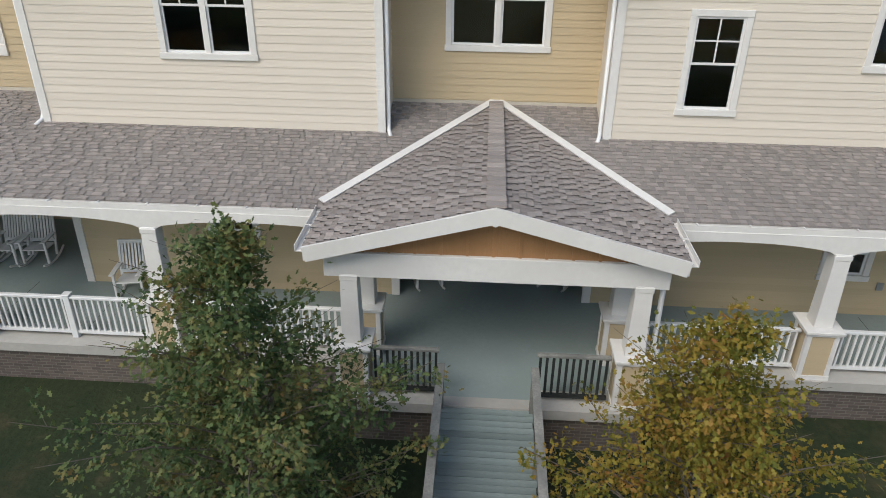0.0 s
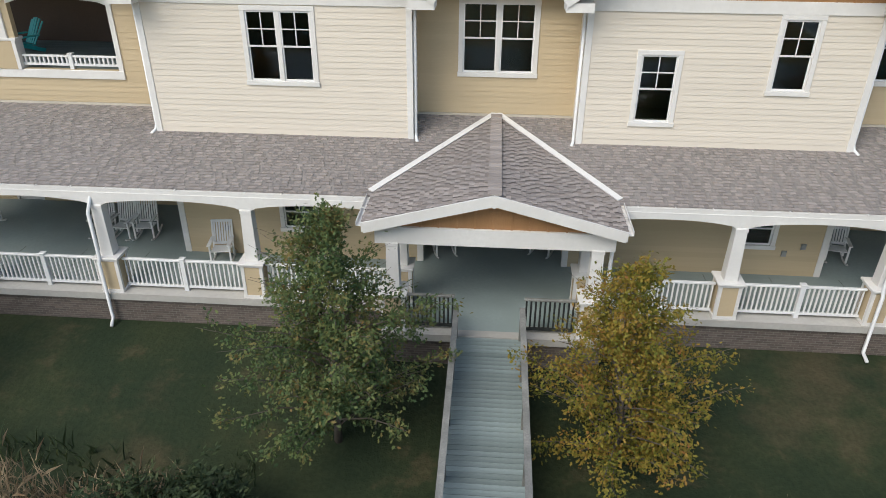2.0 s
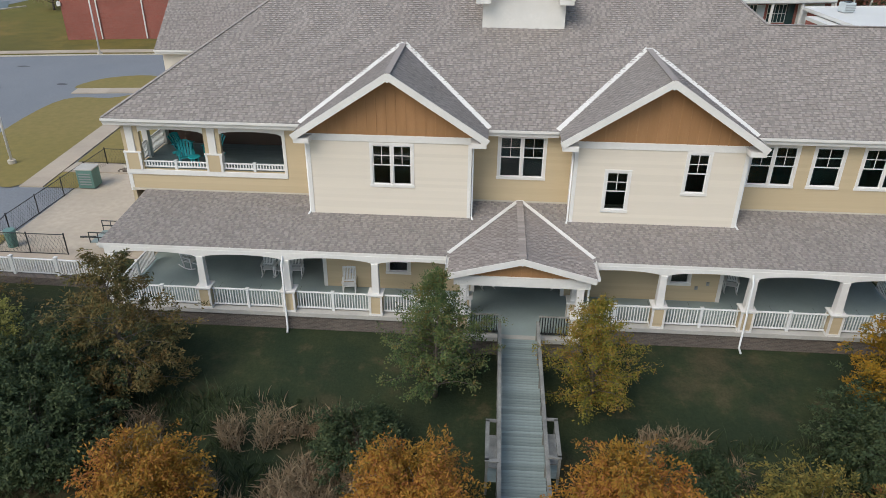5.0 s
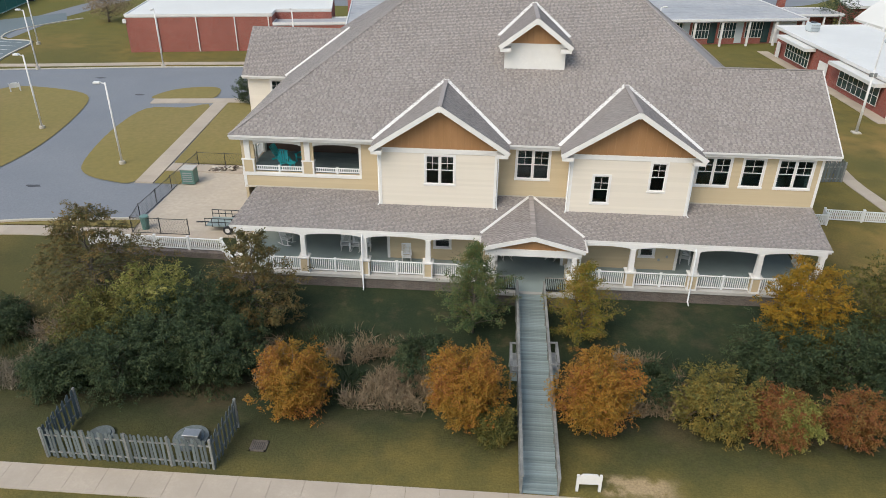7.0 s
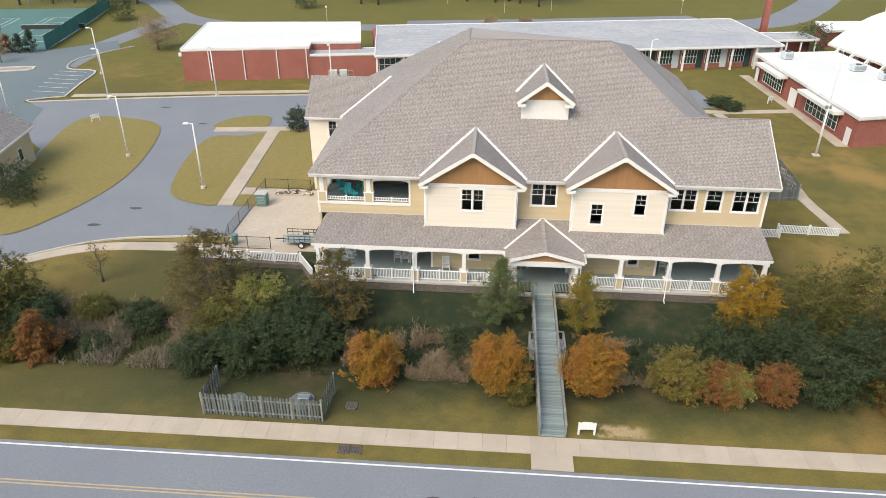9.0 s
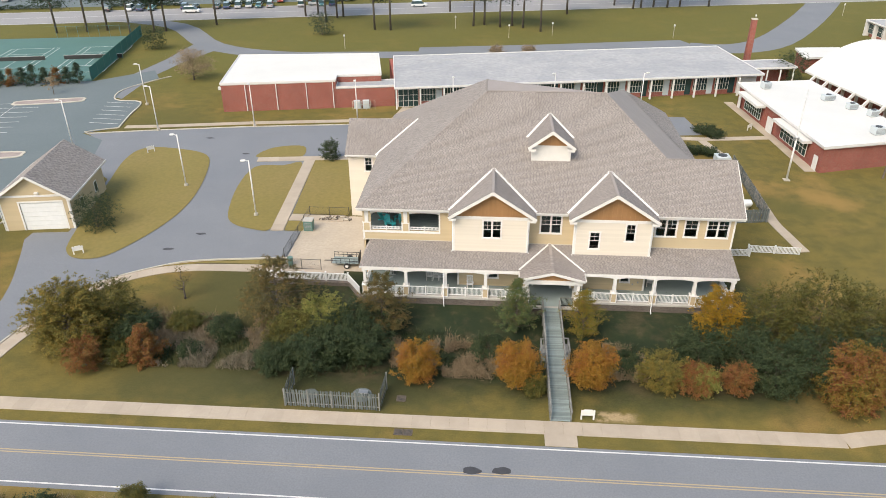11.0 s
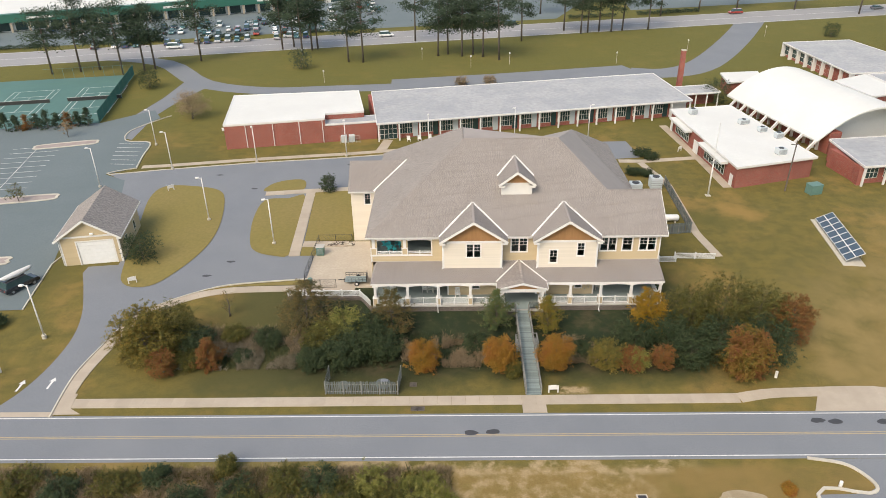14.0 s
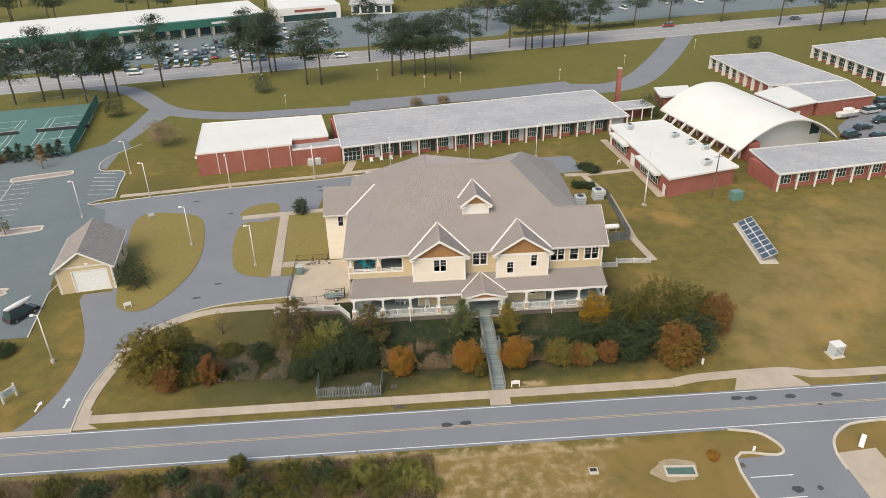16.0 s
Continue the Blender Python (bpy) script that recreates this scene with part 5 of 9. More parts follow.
DGLASS = mat("dark_school_glass", (0.02, 0.045, 0.045), (0.03, 0.06, 0.06), rough=0.08, scale=0.5, fine=2, bump=0)


def lerp2(p, q, t):
    return (p[0] + (q[0] - p[0]) * t, p[1] + (q[1] - p[1]) * t)


def frame_of(p, q):
    """The pose whose x axis runs along the plan line p to q, y to its left."""
    return Matrix.Translation((*p, 0)) @ Matrix.Rotation(math.atan2(q[1] - p[1], q[0] - p[0]), 4, "Z")


def flat_roof(parent, quad, z, material, th=0.35, label="flat roof"):
    r = part("roof", Shape().prism(quad, z - th, z), material, parent, label)
    e = Shape()
    for a, b in zip(quad, quad[1:] + quad[:1]):
        e.bar((*a, z - 0.05), (*b, z - 0.05), 0.16, 0.34)
    part("roof_edge", e, WHITE, parent)
    if len(quad) == 4 and material is GREYROOF:
        se_ = Shape()
        n = max(2, int(math.dist(quad[1], quad[2]) / 2.0))
        for i in range(1, n):
            a, b = lerp2(quad[0], quad[3], i / n), lerp2(quad[1], quad[2], i / n)
            se_.bar((*a, z + 0.012), (*b, z + 0.012), 0.12, 0.02)
        tagged(part("roof_seam", se_, GREYROOF, r), kind="stuff")
    return r


def strip_window(parent, m, x0, x1, z0, z1, n, rows=2, glass=None):
    """A ribbon window of n lights with white frame and mullions, set on the plane y = 0 of m."""
    w = part("window", Shape().box(x0, x1, -0.03, 0.02, z0, z1), glass or DGLASS, parent, "dark ribbon window with pale mullions")
    w.matrix_basis = m
    f = Shape()
    for i in range(n + 1):
        x = x0 + (x1 - x0) * i / n
        f.box(x - 0.035, x + 0.035, -0.07, 0.0, z0, z1)
    for i in range(rows + 1):
        z = z0 + (z1 - z0) * i / rows
        f.box(x0, x1, -0.06, 0.0, z - 0.03, z + 0.03)
    part("mullion", f, WHITE, w)
    return w


# sports hall west end
hall = thing("sports_hall", "red brick hall with a flat white roof", "school building")
hq = [(-54.4, 55.0), (-34.6, 58.6), (-35.0, 61.8), (-27.0, 63.2), (-29.8, 78.4), (-57.6, 75.6)]
part("wall", Shape().prism(hq, 0, 5.0), RED, hall, "red brick wall")
flat_roof(hall, hq, 5.35, WHITEROOF, label="flat white membrane roof")
lowq = [(-34.6, 58.65), (-24.2, 60.5), (-24.8, 64.4), (-34.9, 62.2)]
part("wall", Shape().prism(lowq, 0, 3.7), RED, hall, "red brick wall")
flat_roof(hall, lowq, 4.05, GREYROOF)
hm = frame_of(hq[0], hq[1])
for x in (4.2, 9.6, 14.9, 19.6):
    p = part("downpipe", Shape().box(x - 0.07, x + 0.07, -0.16, -0.02, 0.3, 5.0), WHITE, hall)
    p.matrix_basis = hm
p = part("gutter_box", Shape().box(-0.35, 0.1, -0.2, 0.3, 4.3, 4.8), WHITE, hall)
p.matrix_basis = hm

# long classroom wing
wing = thing("classroom_wing", "long low brick classroom wing with grey flat roof", "school building")
F0, F1, K0, K1 = (-23.9, 58.2), (44.4, 71.6), (-27.2, 81.3), (41.4, 94.2)
wm = frame_of(F0, F1)
WL = math.dist(F0, F1)
flat_roof(wing, [F0, F1, K1, K0], 4.2, GREYROOF, label="long grey flat roof")
part("wall", Shape().box(0.3, WL - 0.2, 1.7, 22.6, 0, 3.85), RED, wing, "red brick wall").matrix_basis = wm
bays = 16
for i in range(bays + 1):
    x = 0.3 + (WL - 0.6) * i / bays
    p = part("post", Shape().box(x - 0.14, x + 0.14, 0.1, 0.4, 0.1, 3.9), WHITE, wing, "white square roof post")
    p.matrix_basis = wm
    if i < bays:
        bw_ = (WL - 0.6) / bays
        if i == 0:
            strip_window(wing, wm @ Matrix.Translation((0, 1.68, 0)), x + 0.4, x + bw_ - 0.3, 0.25, 3.4, 4, 3)
        elif i == bays - 1:
            part("panel", Shape().box(x + 0.3, x + bw_ - 0.2, 1.62, 1.7, 0.3, 3.5), WHITE, wing).matrix_basis = wm
        else:
            strip_window(wing, wm @ Matrix.Translation((0, 1.68, 0)), x + 0.25, x + bw_ * 0.68, 1.15, 3.5, 5, 2)
            part("panel", Shape().box(x + bw_ * 0.7, x + bw_ - 0.2, 1.6, 1.7, 0.4, 3.5), PALEBLUE if i % 2 else DGLASS, wing).matrix_basis = wm
chim = thing("chimney_stack", "tall square red brick chimney", "chimney")
part("shaft", Shape().add([(-0.6, -0.6, 0), (0.6, -0.6, 0), (0.6, 0.6, 0), (-0.6, 0.6, 0), (-0.5, -0.5, 10.4), (0.5, -0.5, 10.4), (0.5, 0.5, 10.4), (-0.5, 0.5, 10.4)], [(3, 2, 1, 0), (4, 5, 6, 7), (0, 1, 5, 4), (1, 2, 6, 5), (2, 3, 7, 6), (3, 0, 4, 7)]), RED, chim)
part("cap", Shape().box(-0.55, 0.55, -0.55, 0.55, 10.25, 10.5), KERB, chim)
chim.location = (47.5, 92.0, 0)
link = thing("covered_link", "low brick link with white posts and flat roof", "school building")
lq = [(44.6, 78.5), (53.5, 80), (52.5, 86), (43.6, 84.5)]
part("wall", Shape().prism([(45, 81), (53, 82.4), (52.3, 86), (44.2, 84.5)], 0, 3.2), RED, link)
flat_roof(link, lq, 3.5, GREYROOF)
for t in (0.05, 0.35, 0.65, 0.95):
    x, y = lerp2(lq[0], lq[1], t)
    part("post", Shape().box(x - 0.12, x + 0.12, y + 0.1, y + 0.34, 0.1, 3.2), WHITE, link)

# brick block with white roof east of the house
eb = thing("brick_office_block", "red brick block with a bright white flat roof", "school building")
A, B, C, D = (37.7, 65.2), (40.4, 32.4), (56.1, 37.0), (51.2, 67.5)
part("wall", Shape().prism([lerp2(A, C, 0.02), lerp2(B, D, 0.01), lerp2(C, A, 0.02), lerp2(D, B, 0.01)], 0, 3.9), RED, eb, "red brick wall")
flat_roof(eb, [A, lerp2(B, A, 0.004), C, D], 4.2, WHITEROOF, label="white membrane roof")
em = frame_of(A, B)
EL = math.dist(A, B)
for x0, x1 in ((4.6, 11.4), (19.5, 28.2)):
    strip_window(eb, em @ Matrix.Translation((0, -0.02, 0)), x0, x1, 1.0, 3.1, 8, 2)
    c = part("canopy", Shape().box(x0 - 1, x1 + 0.8, -1.3, 0.2, 3.35, 3.75), WHITEROOF, eb, "white projecting canopy")
    c.matrix_basis = em
strip_window(eb, em @ Matrix.Translation((0, -0.02, 0)), 14.2, 16.4, 0.25, 2.7, 3, 3, WHITE)
part("door", Shape().box(1.6, 2.7, -0.05, 0.02, 0.2, 2.4), WHITE, eb).matrix_basis = em
part("door", Shape().box(30.6, 31.8, -0.05, 0.02, 0.2, 2.4), WHITE, eb).matrix_basis = em


def rooftop_unit(m, w, d, h):
    u = thing("rooftop_unit", "grey metal rooftop air conditioner", "air conditioner", "rooftop air conditioners", m=m)
    part("casing", Shape().box(-w / 2, w / 2, -d / 2, d / 2, 0.12, h), PALEBLUE, u, bevel=0.03)
    part("curb", Shape().box(-w / 2 + 0.1, w / 2 - 0.1, -d / 2 + 0.1, d / 2 - 0.1, 0, 0.12), STEEL, u)
    part("fan_grille", Shape().tube([(0, 0, h), (0, 0, h + 0.08)], [min(w, d) * 0.35] * 2, 14), BLACKM, u)
    for i in range(4):
        part("louvre", Shape().box(-w / 2 - 0.01, w / 2 + 0.01, -d / 2 - 0.02, -d / 2, 0.3 + i * (h - 0.4) / 4, 0.38 + i * (h - 0.4) / 4), STEEL, u)
    return u


for x, y, w, d, h in ((41.5, 62, 1.8, 1.8, 1.5), (49.6, 55.5, 2.6, 1.6, 1.2), (51.5, 50.8, 2.0, 1.5, 1.2), (53.2, 47.2, 1.8, 1.5, 1.3), (50.2, 38.8, 2.2, 1.8, 1.4)):
    rooftop_unit(pose(x, y, 4.2, 0, 0, 14), w * 0.75, d * 0.75, h * 0.8)

# vaulted gymnasium
gymn = thing("vaulted_gymnasium", "gymnasium with a broad white barrel-vault roof", "school building")
G00, G10, G01, G11 = (61.3, 48.1), (86.2, 53.8), (54.7, 79.0), (79.6, 84.7)
nseg = 20
top, bot, endw = Shape(), Shape(), Shape()
for k, (p, q) in enumerate(((G00, G10), (G01, G11))):
    for i in range(nseg + 1):
        t = i / nseg
        z = 3.1 + 5.6 * (1 - (2 * t - 1) ** 2)
        x, y = lerp2(p, q, t)
        top.v += [(x, y, z), (x, y, z - 0.35)]
m2 = 2 * (nseg + 1)
for i in range(nseg):
    a = 2 * i
    top.f += [(a, a + 2, m2 + a + 2, m2 + a), (a + 1, m2 + a + 1, m2 + a + 3, a + 3), (a, a + 1, a + 3, a + 2), (m2 + a, m2 + a + 2, m2 + a + 3, m2 + a + 1)]
top.f += [(0, m2, m2 + 1, 1), (2 * nseg, 2 * nseg + 1, m2 + 2 * nseg + 1, m2 + 2 * nseg)]
part("vault_roof", top, WHITEROOF, gymn, "white barrel-vault roof", smooth=False)
for p, q, inset in ((G00, G10, 3.6), (G01, G11, -1.2)):
    s = Shape()
    d = Vector((G01[0] - G00[0], G01[1] - G00[1])).normalized() * inset
    pts = []
    for i in range(1, nseg):
        t = i / nseg
        x, y = lerp2(p, q, t)
        pts.append((x + d.x, y + d.y, 3.1 + 5.6 * (1 - (2 * t - 1) ** 2) - 0.3))
    a, b = pts[0], pts[-1]
    s.add([(a[0], a[1], 0)] + pts + [(b[0], b[1], 0)], [tuple(range(len(pts) + 2))])
    part("end_wall", s, PALEWALL if inset > 0 else RED, gymn, "pale end wall under the vault")
GA, GB = lerp2(G00, G01, 0.125), lerp2(G10, G11, 0.125)
part("wall", Shape().prism([lerp2(GA, GB, 0.16), lerp2(GA, GB, 0.9), lerp2(G01, G11, 0.9), lerp2(G01, G11, 0.16)], 0, 3.4), RED, gymn, "red brick side wall")
GN = Vector((G01[0] - G00[0], G01[1] - G00[1])).normalized() * 3.55
for t0, t1 in ((0.09, 0.2), (0.82, 0.92)):
    p, q = lerp2(G00, G10, t0), lerp2(G00, G10, t1)
    zz = [3.1 + 5.6 * (1 - (2 * t - 1) ** 2) - 0.45 for t in (t0, t1)]
    p, q = (p[0] + GN.x, p[1] + GN.y), (q[0] + GN.x, q[1] + GN.y)
    part("end_window", Shape().add([(*p, 3.2), (*q, 3.2), (*q, zz[1]), (*p, zz[0])], [(0, 1, 2, 3)]), DGLASS, gymn, "dark end window")
flat = part("roof", Shape().prism([(57.6, 87.5), (67.2, 89.6), (68.5, 97.5), (58.8, 96.5)], 3.2, 3.6), WHITEROOF, gymn, "low white flat roof")
part("wall", Shape().prism([(58.0, 88), (66.8, 90), (68.1, 97.1), (59.2, 96.1)], 0, 3.2), RED, gymn)
for i in range(8):
    x, y = lerp2(G00, G01, (i + 0.15) / 8)
    part("buttress", Shape().bar((x - 2.3, y - 0.5, 0.1), (x + 0.15, y, 3.0), 0.35, 0.5), WHITE, gymn, "white sloping buttress")
    ix, iy = lerp2(lerp2(G00, G10, 0.1), lerp2(G01, G11, 0.1), (i + 0.65) / 8)
    part("wall_fin", Shape().box(ix - 0.5, ix + 0.1, iy - 0.15, iy + 0.15, 0, 4.0), WHITE, gymn)
part("wall", Shape().prism([lerp2(G00, G10, 0.1), lerp2(G00, G10, 0.2), lerp2(G01, G11, 0.2), lerp2(G01, G11, 0.1)], 0, 4.4), RED, gymn, "red brick side wall")
# south-east wing
se = thing("classroom_wing", "low brick wing with a grey flat roof and white posts", "school building")
S0, S1, S2, S3 = (62.3, 32.7), (99.0, 38.6), (97.0, 50.5), (62.6, 46.5)
flat_roof(se, [S0, S1, S2, S3], 4.0, GREYROOF)
sm = frame_of(S0, S1)
part("wall", Shape().box(0.3, 30, 1.4, 10, 0, 3.65), RED, se).matrix_basis = sm
for i in range(8):
    part("post", Shape().box(0.3 + i * 4.2, 0.6 + i * 4.2, 0.15, 0.45, 0.1, 3.7), WHITE, se).matrix_basis = sm
    if i < 7:
        strip_window(se, sm @ Matrix.Translation((0, 1.38, 0)), 0.9 + i * 4.2, 3.9 + i * 4.2, 1.2, 3.3, 4, 2)
part("wall", Shape().prism([(62.0, 33.5), (63.0, 33.5), (63.4, 45.6), (62.4, 45.6)], 0, 3.65), RED, se)
whl = thing("link_block", "low brick link block with a white flat roof", "school building")
part("wall", Shape().prism([(85.2, 74.0), (93.6, 77.2), (92.4, 91), (82.6, 85.9)], 0, 3.5), RED, whl)
flat_roof(whl, [(84.8, 73.5), (93.9, 77.0), (92.6, 91.9), (82.2, 86.3)], 3.9, WHITEROOF)
part("door", Shape().box(88.0, 89.0, 75.0, 75.1, 0.2, 2.3), WHITE, whl).matrix_basis = Matrix.Identity(4)
nb = thing("classroom_block", "plain red brick block with grey flat roof", "school building", "far classroom blocks")
part("wall", Shape().prism([(94.2, 76.8), (111, 80.8), (112, 94.4), (93.2, 91.4)], 0, 3.6), RED, nb)
flat_roof(nb, [(93.95, 76.5), (111.3, 80.5), (112.3, 94.5), (93.0, 91.6)], 4.0, GREYROOF)
# north-east classroom blocks
for quad in ([(89.3, 92.4), (112.3, 94.8), (106.5, 128.5), (86.6, 126.5)], [(126.5, 99.8), (152, 108), (152, 142), (123.7, 134.6)]):
    ne = thing("classroom_block", "low classroom block with a grey flat roof and white fins", "school building", "far classroom blocks")
    part("wall", Shape().prism([lerp2(a, quad[(i + 2) % 4], 0.04) for i, a in enumerate(quad)], 0, 3.6), RED, ne)
    flat_roof(ne, quad, 4.0, GREYROOF)
    fm = frame_of(quad[3], quad[0])
    L = math.dist(quad[3], quad[0])
    for i in range(9):
        x = 0.4 + i * (L - 0.8) / 8
        part("fin", Shape().box(x - 0.2, x + 0.2, -0.1, 1.2, 0.1, 3.7), WHITE, ne).matrix_basis = fm
    strip_window(ne, fm @ Matrix.Translation((0, 0.9, 0)), 0.5, L - 0.5, 1.0, 3.2, 16, 2)

# garden store / garage on the loop
gar = thing("garage", "tan garage with white door and grey shingle gable roof", "garage")
gm = frame_of((-65.0, 7.7), (-56.9, 9.0))
gar.matrix_basis = gm
GW, GD, GE, GR = 8.05, 11.7, 4.75, 7.5
DX0, DX1, DZ = 2.3, 7.2, 3.85
part("wall", Shape().box(0, DX0, 0, 0.2, 0, GE).box(DX1, GW, 0, 0.2, 0, GE).box(DX0, DX1, 0, 0.2, DZ, GE).box(0, 0.2, 0.2, GD, 0, GE).box(GW - 0.2, GW, 0.2, GD, 0, GE).box(0.2, GW - 0.2, GD - 0.2, GD, 0, GE), TAN, gar, "tan siding wall")
for y in (0.0, GD - 0.2):
    part("gable_face", Shape().add([(0, y, GE), (GW, y, GE), (GW / 2, y, GR - 0.15), (0, y + 0.2, GE), (GW, y + 0.2, GE), (GW / 2, y + 0.2, GR - 0.15)], [(0, 1, 2), (5, 4, 3)]), TAN, gar)
gdoor = part("garage_door", Shape().box(DX0, DX1, 0.1, 0.14, 0.2, DZ), VINYL, gar, "white sectional garage door")
for i in range(6):
    part("door_panel", Shape().box(DX0 + 0.05, DX1 - 0.05, 0.06, 0.1, 0.22 + i * 0.6, 0.78 + i * 0.6), VINYL, gdoor)
for x in (DX0 - 0.2, DX1):
    part("door_casing", Shape().box(x, x + 0.2, -0.04, 0.0, 0.1, DZ + 0.2), WHITE, gar)
part("door_casing", Shape().box(DX0, DX1, -0.04, 0.0, DZ, DZ + 0.2), WHITE, gar)
part("frieze_board", Shape().box(-0.05, GW + 0.05, -0.05, 0, GE - 0.16, GE + 0.1), WHITE, gar)
part("lamp", Shape().box(GW / 2 + 0.4, GW / 2 + 0.9, -0.25, 0, GE + 0.25, GE + 0.5), WHITE, gar, "small white flood lamp", bevel=0.04)
for x in (-0.03, GW - 0.17):
    part("corner_board", Shape().box(x, x + 0.2, -0.04, 0.1, 0, GE - 0.16), WHITE, gar)
boards(gar, Matrix.Translation((0, -0.001, 0)), GW, 0.25, GE - 0.16, TAN, [(DX0 - 0.2, DX1 + 0.2, 0, DZ + 0.2)], 0.33)
for sg in (-1, 1):
    x = GW / 2 + sg * (GW / 2 + 0.6)
    z = 4.42
    c = [(x, GD + 0.4, z), (x, -0.6, z), (GW / 2, -0.6, GR), (GW / 2, GD + 0.4, GR)] if sg < 0 else [(x, -0.6, z), (x, GD + 0.4, z), (GW / 2, GD + 0.4, GR), (GW / 2, -0.6, GR)]
    r = part("roof", Shape().slab(c, 0.1), SHINGLE, gar, "grey shingle roof")
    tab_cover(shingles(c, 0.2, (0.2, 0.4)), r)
    part("rake_board", Shape().bar((x, -0.62, z - 0.1), (GW / 2, -0.62, GR - 0.1), 0.05, 0.28), WHITE, gar)
    part("fascia", Shape().bar((x + 0.03 * sg, -0.6, z - 0.1), (x + 0.03 * sg, GD + 0.4, z - 0.1), 0.08, 0.24), WHITE, gar)
    part("downspout", Shape().tube([(x - 0.5 * sg, 0.1 * sg - 0.05, z - 0.2), (x - 0.5 * sg, -0.06, 0.3)], [0.05, 0.05], 6), WHITE, gar)
for y in (3, 8):
    w = part("window", Shape().box(GW, GW + 0.05, y, y + 1.0, 1.4, 2.9), WHITE, gar)
    part("pane", Shape().box(GW + 0.05, GW + 0.055, y + 0.1, y + 0.9, 1.5, 2.8), DGLASS, w)

# tennis courts
COURT = mat("green_tennis_court", (0.075, 0.165, 0.145), (0.06, 0.14, 0.125), rough=0.8, scale=0.1, fine=2, bump=0.03)
court = [(-150, 62), (-103.7, 70.3), (-88.4, 73.2), (-96.8, 115), (-105, 113.6), (-160, 104)]
solo("tennis_court", sheet(court, 0.05), COURT, "dark green tennis courts with white lines", "tennis court", kind="structure")
ux, uy = Vector((0.98, 0.19)), Vector((-0.19, 0.98))
for k in range(3):
    o = Vector((-99.5 - 16.5 * k, 73.5 - 3.2 * k))
    s = Shape()
    for (a, b), (c, d) in (((0, 5), (0, 29)), ((10.97, 5), (10.97, 29)), ((0, 5), (10.97, 5)), ((0, 29), (10.97, 29)), ((1.37, 5), (1.37, 29)), ((9.6, 5), (9.6, 29)), ((1.37, 10.6), (9.6, 10.6)), ((1.37, 23.4), (9.6, 23.4)), ((5.5, 10.6), (5.5, 23.4))):
        p, q = o + ux * a + uy * b, o + ux * c + uy * d
        s.bar((*p, 0.275), (*q, 0.275), 0.12, 0.012)
    solo("court_line", s, LINE, "white tennis court lines", "court marking", kind="structure")
    nt = thing("tennis_net", "dark tennis net across the court", "net", "tennis nets")
    p, q = o + ux * -0.9 + uy * 17, o + ux * 11.9 + uy * 17
    part("net", Shape().bar((*p, 0.75), (*q, 0.75), 0.03, 0.9), BLACKM, nt)
    part("tape", Shape().bar((*p, 1.2), (*q, 1.2), 0.05, 0.06), WHITE, nt)
    for e in (p, q):
        part("post", Shape().tube([(*e, 0.2), (*e, 1.28)], [0.05, 0.05], 6), GREENM, nt)
SCREEN = mat("green_windscreen", (0.03, 0.16, 0.13), (0.025, 0.13, 0.105), rough=0.8, bump=0.05)
for a, b in (((-88.4, 73.2), (-96.8, 115)), ((-88.4, 73.2), (-110, 69.1)), ((-96.8, 115), (-120, 111))):
    f = thing("court_fence", "tall green screened tennis court fence", "fence", "court fences")
    n = 9
    for i in range(n):
        p, q = lerp2(a, b, i / n), lerp2(a, b, (i + 1) / n)
        part("post", Shape().tube([(*p, 0.1), (*p, 3.1)], [0.05, 0.05], 6), GREENM, f)
        if b[1] > 100 and a[1] < 80:
            part("screen", Shape().bar((*p, 1.65), (*q, 1.65), 0.02, 2.6), SCREEN, f)
        else:
            part("rail", Shape().bar((*p, 3.0), (*q, 3.0), 0.04, 0.04), GREENM, f)

# roads and car parks to the north
solo("road", sheet([(-700, 14), (700, 294), (700, 313), (-700, 33)], 0.04), ASPHALT3, "wide grey highway behind the school", "road", kind="structure")
for off in (0.6, 9.3, 18.4):
    solo("edge_line", sheet([(-700, 14 + off), (700, 294 + off), (700, 294.2 + off), (-700, 14.2 + off)], 0.055), LINE, "white line on the highway", "road marking", kind="structure")
def lane(line, w):
    """The outline of a strip w wide along a plan line."""
    left, right = [], []
    for i, (x, y) in enumerate(line):
        p, q = line[max(0, i - 1)], line[min(len(line) - 1, i + 1)]
        d = Vector((q[0] - p[0], q[1] - p[1])).normalized()
        left.append((x - d.y * w / 2, y + d.x * w / 2))
        right.append((x + d.y * w / 2, y - d.x * w / 2))
    return right + left[::-1]


solo("drive", sheet(lane(catmull([(-118, 137), (-93, 128), (-75, 105.5), (-57, 97.6), (-40, 98.2), (-22, 99.5)], 4), 6.2), 0.018), ASPHALT, "grey service drive behind the hall", "drive", kind="structure")
solo("car_park", sheet([(-24, 95.9), (4, 101.5), (43.5, 107.5), (39.2, 118), (4.6, 111), (-24.4, 106.4)], 0.045), ASPHALT, "grey parking strip behind the school", "car park", kind="structure")
solo("drive", sheet(lane(catmull([(40, 111), (50, 109.5), (62, 118), (80, 146), (98, 179)], 4), 9), 0.018), ASPHALT, "grey service drive to the highway", "drive", kind="structure")
solo("drive", sheet([(-84, 66), (-76.5, 61.5), (-77.3, 78), (-75.5, 90), (-72.5, 100.2), (-80, 106.5), (-80.5, 92)], 0.035), ASPHALT, "narrow grey link drive", "drive", kind="structure")
solo("car_park", sheet([(-260, 128), (30, 186), (60, 255), (-260, 190)], 0.03), ASPHALT2, "shopping centre car park", "car park", kind="structure")
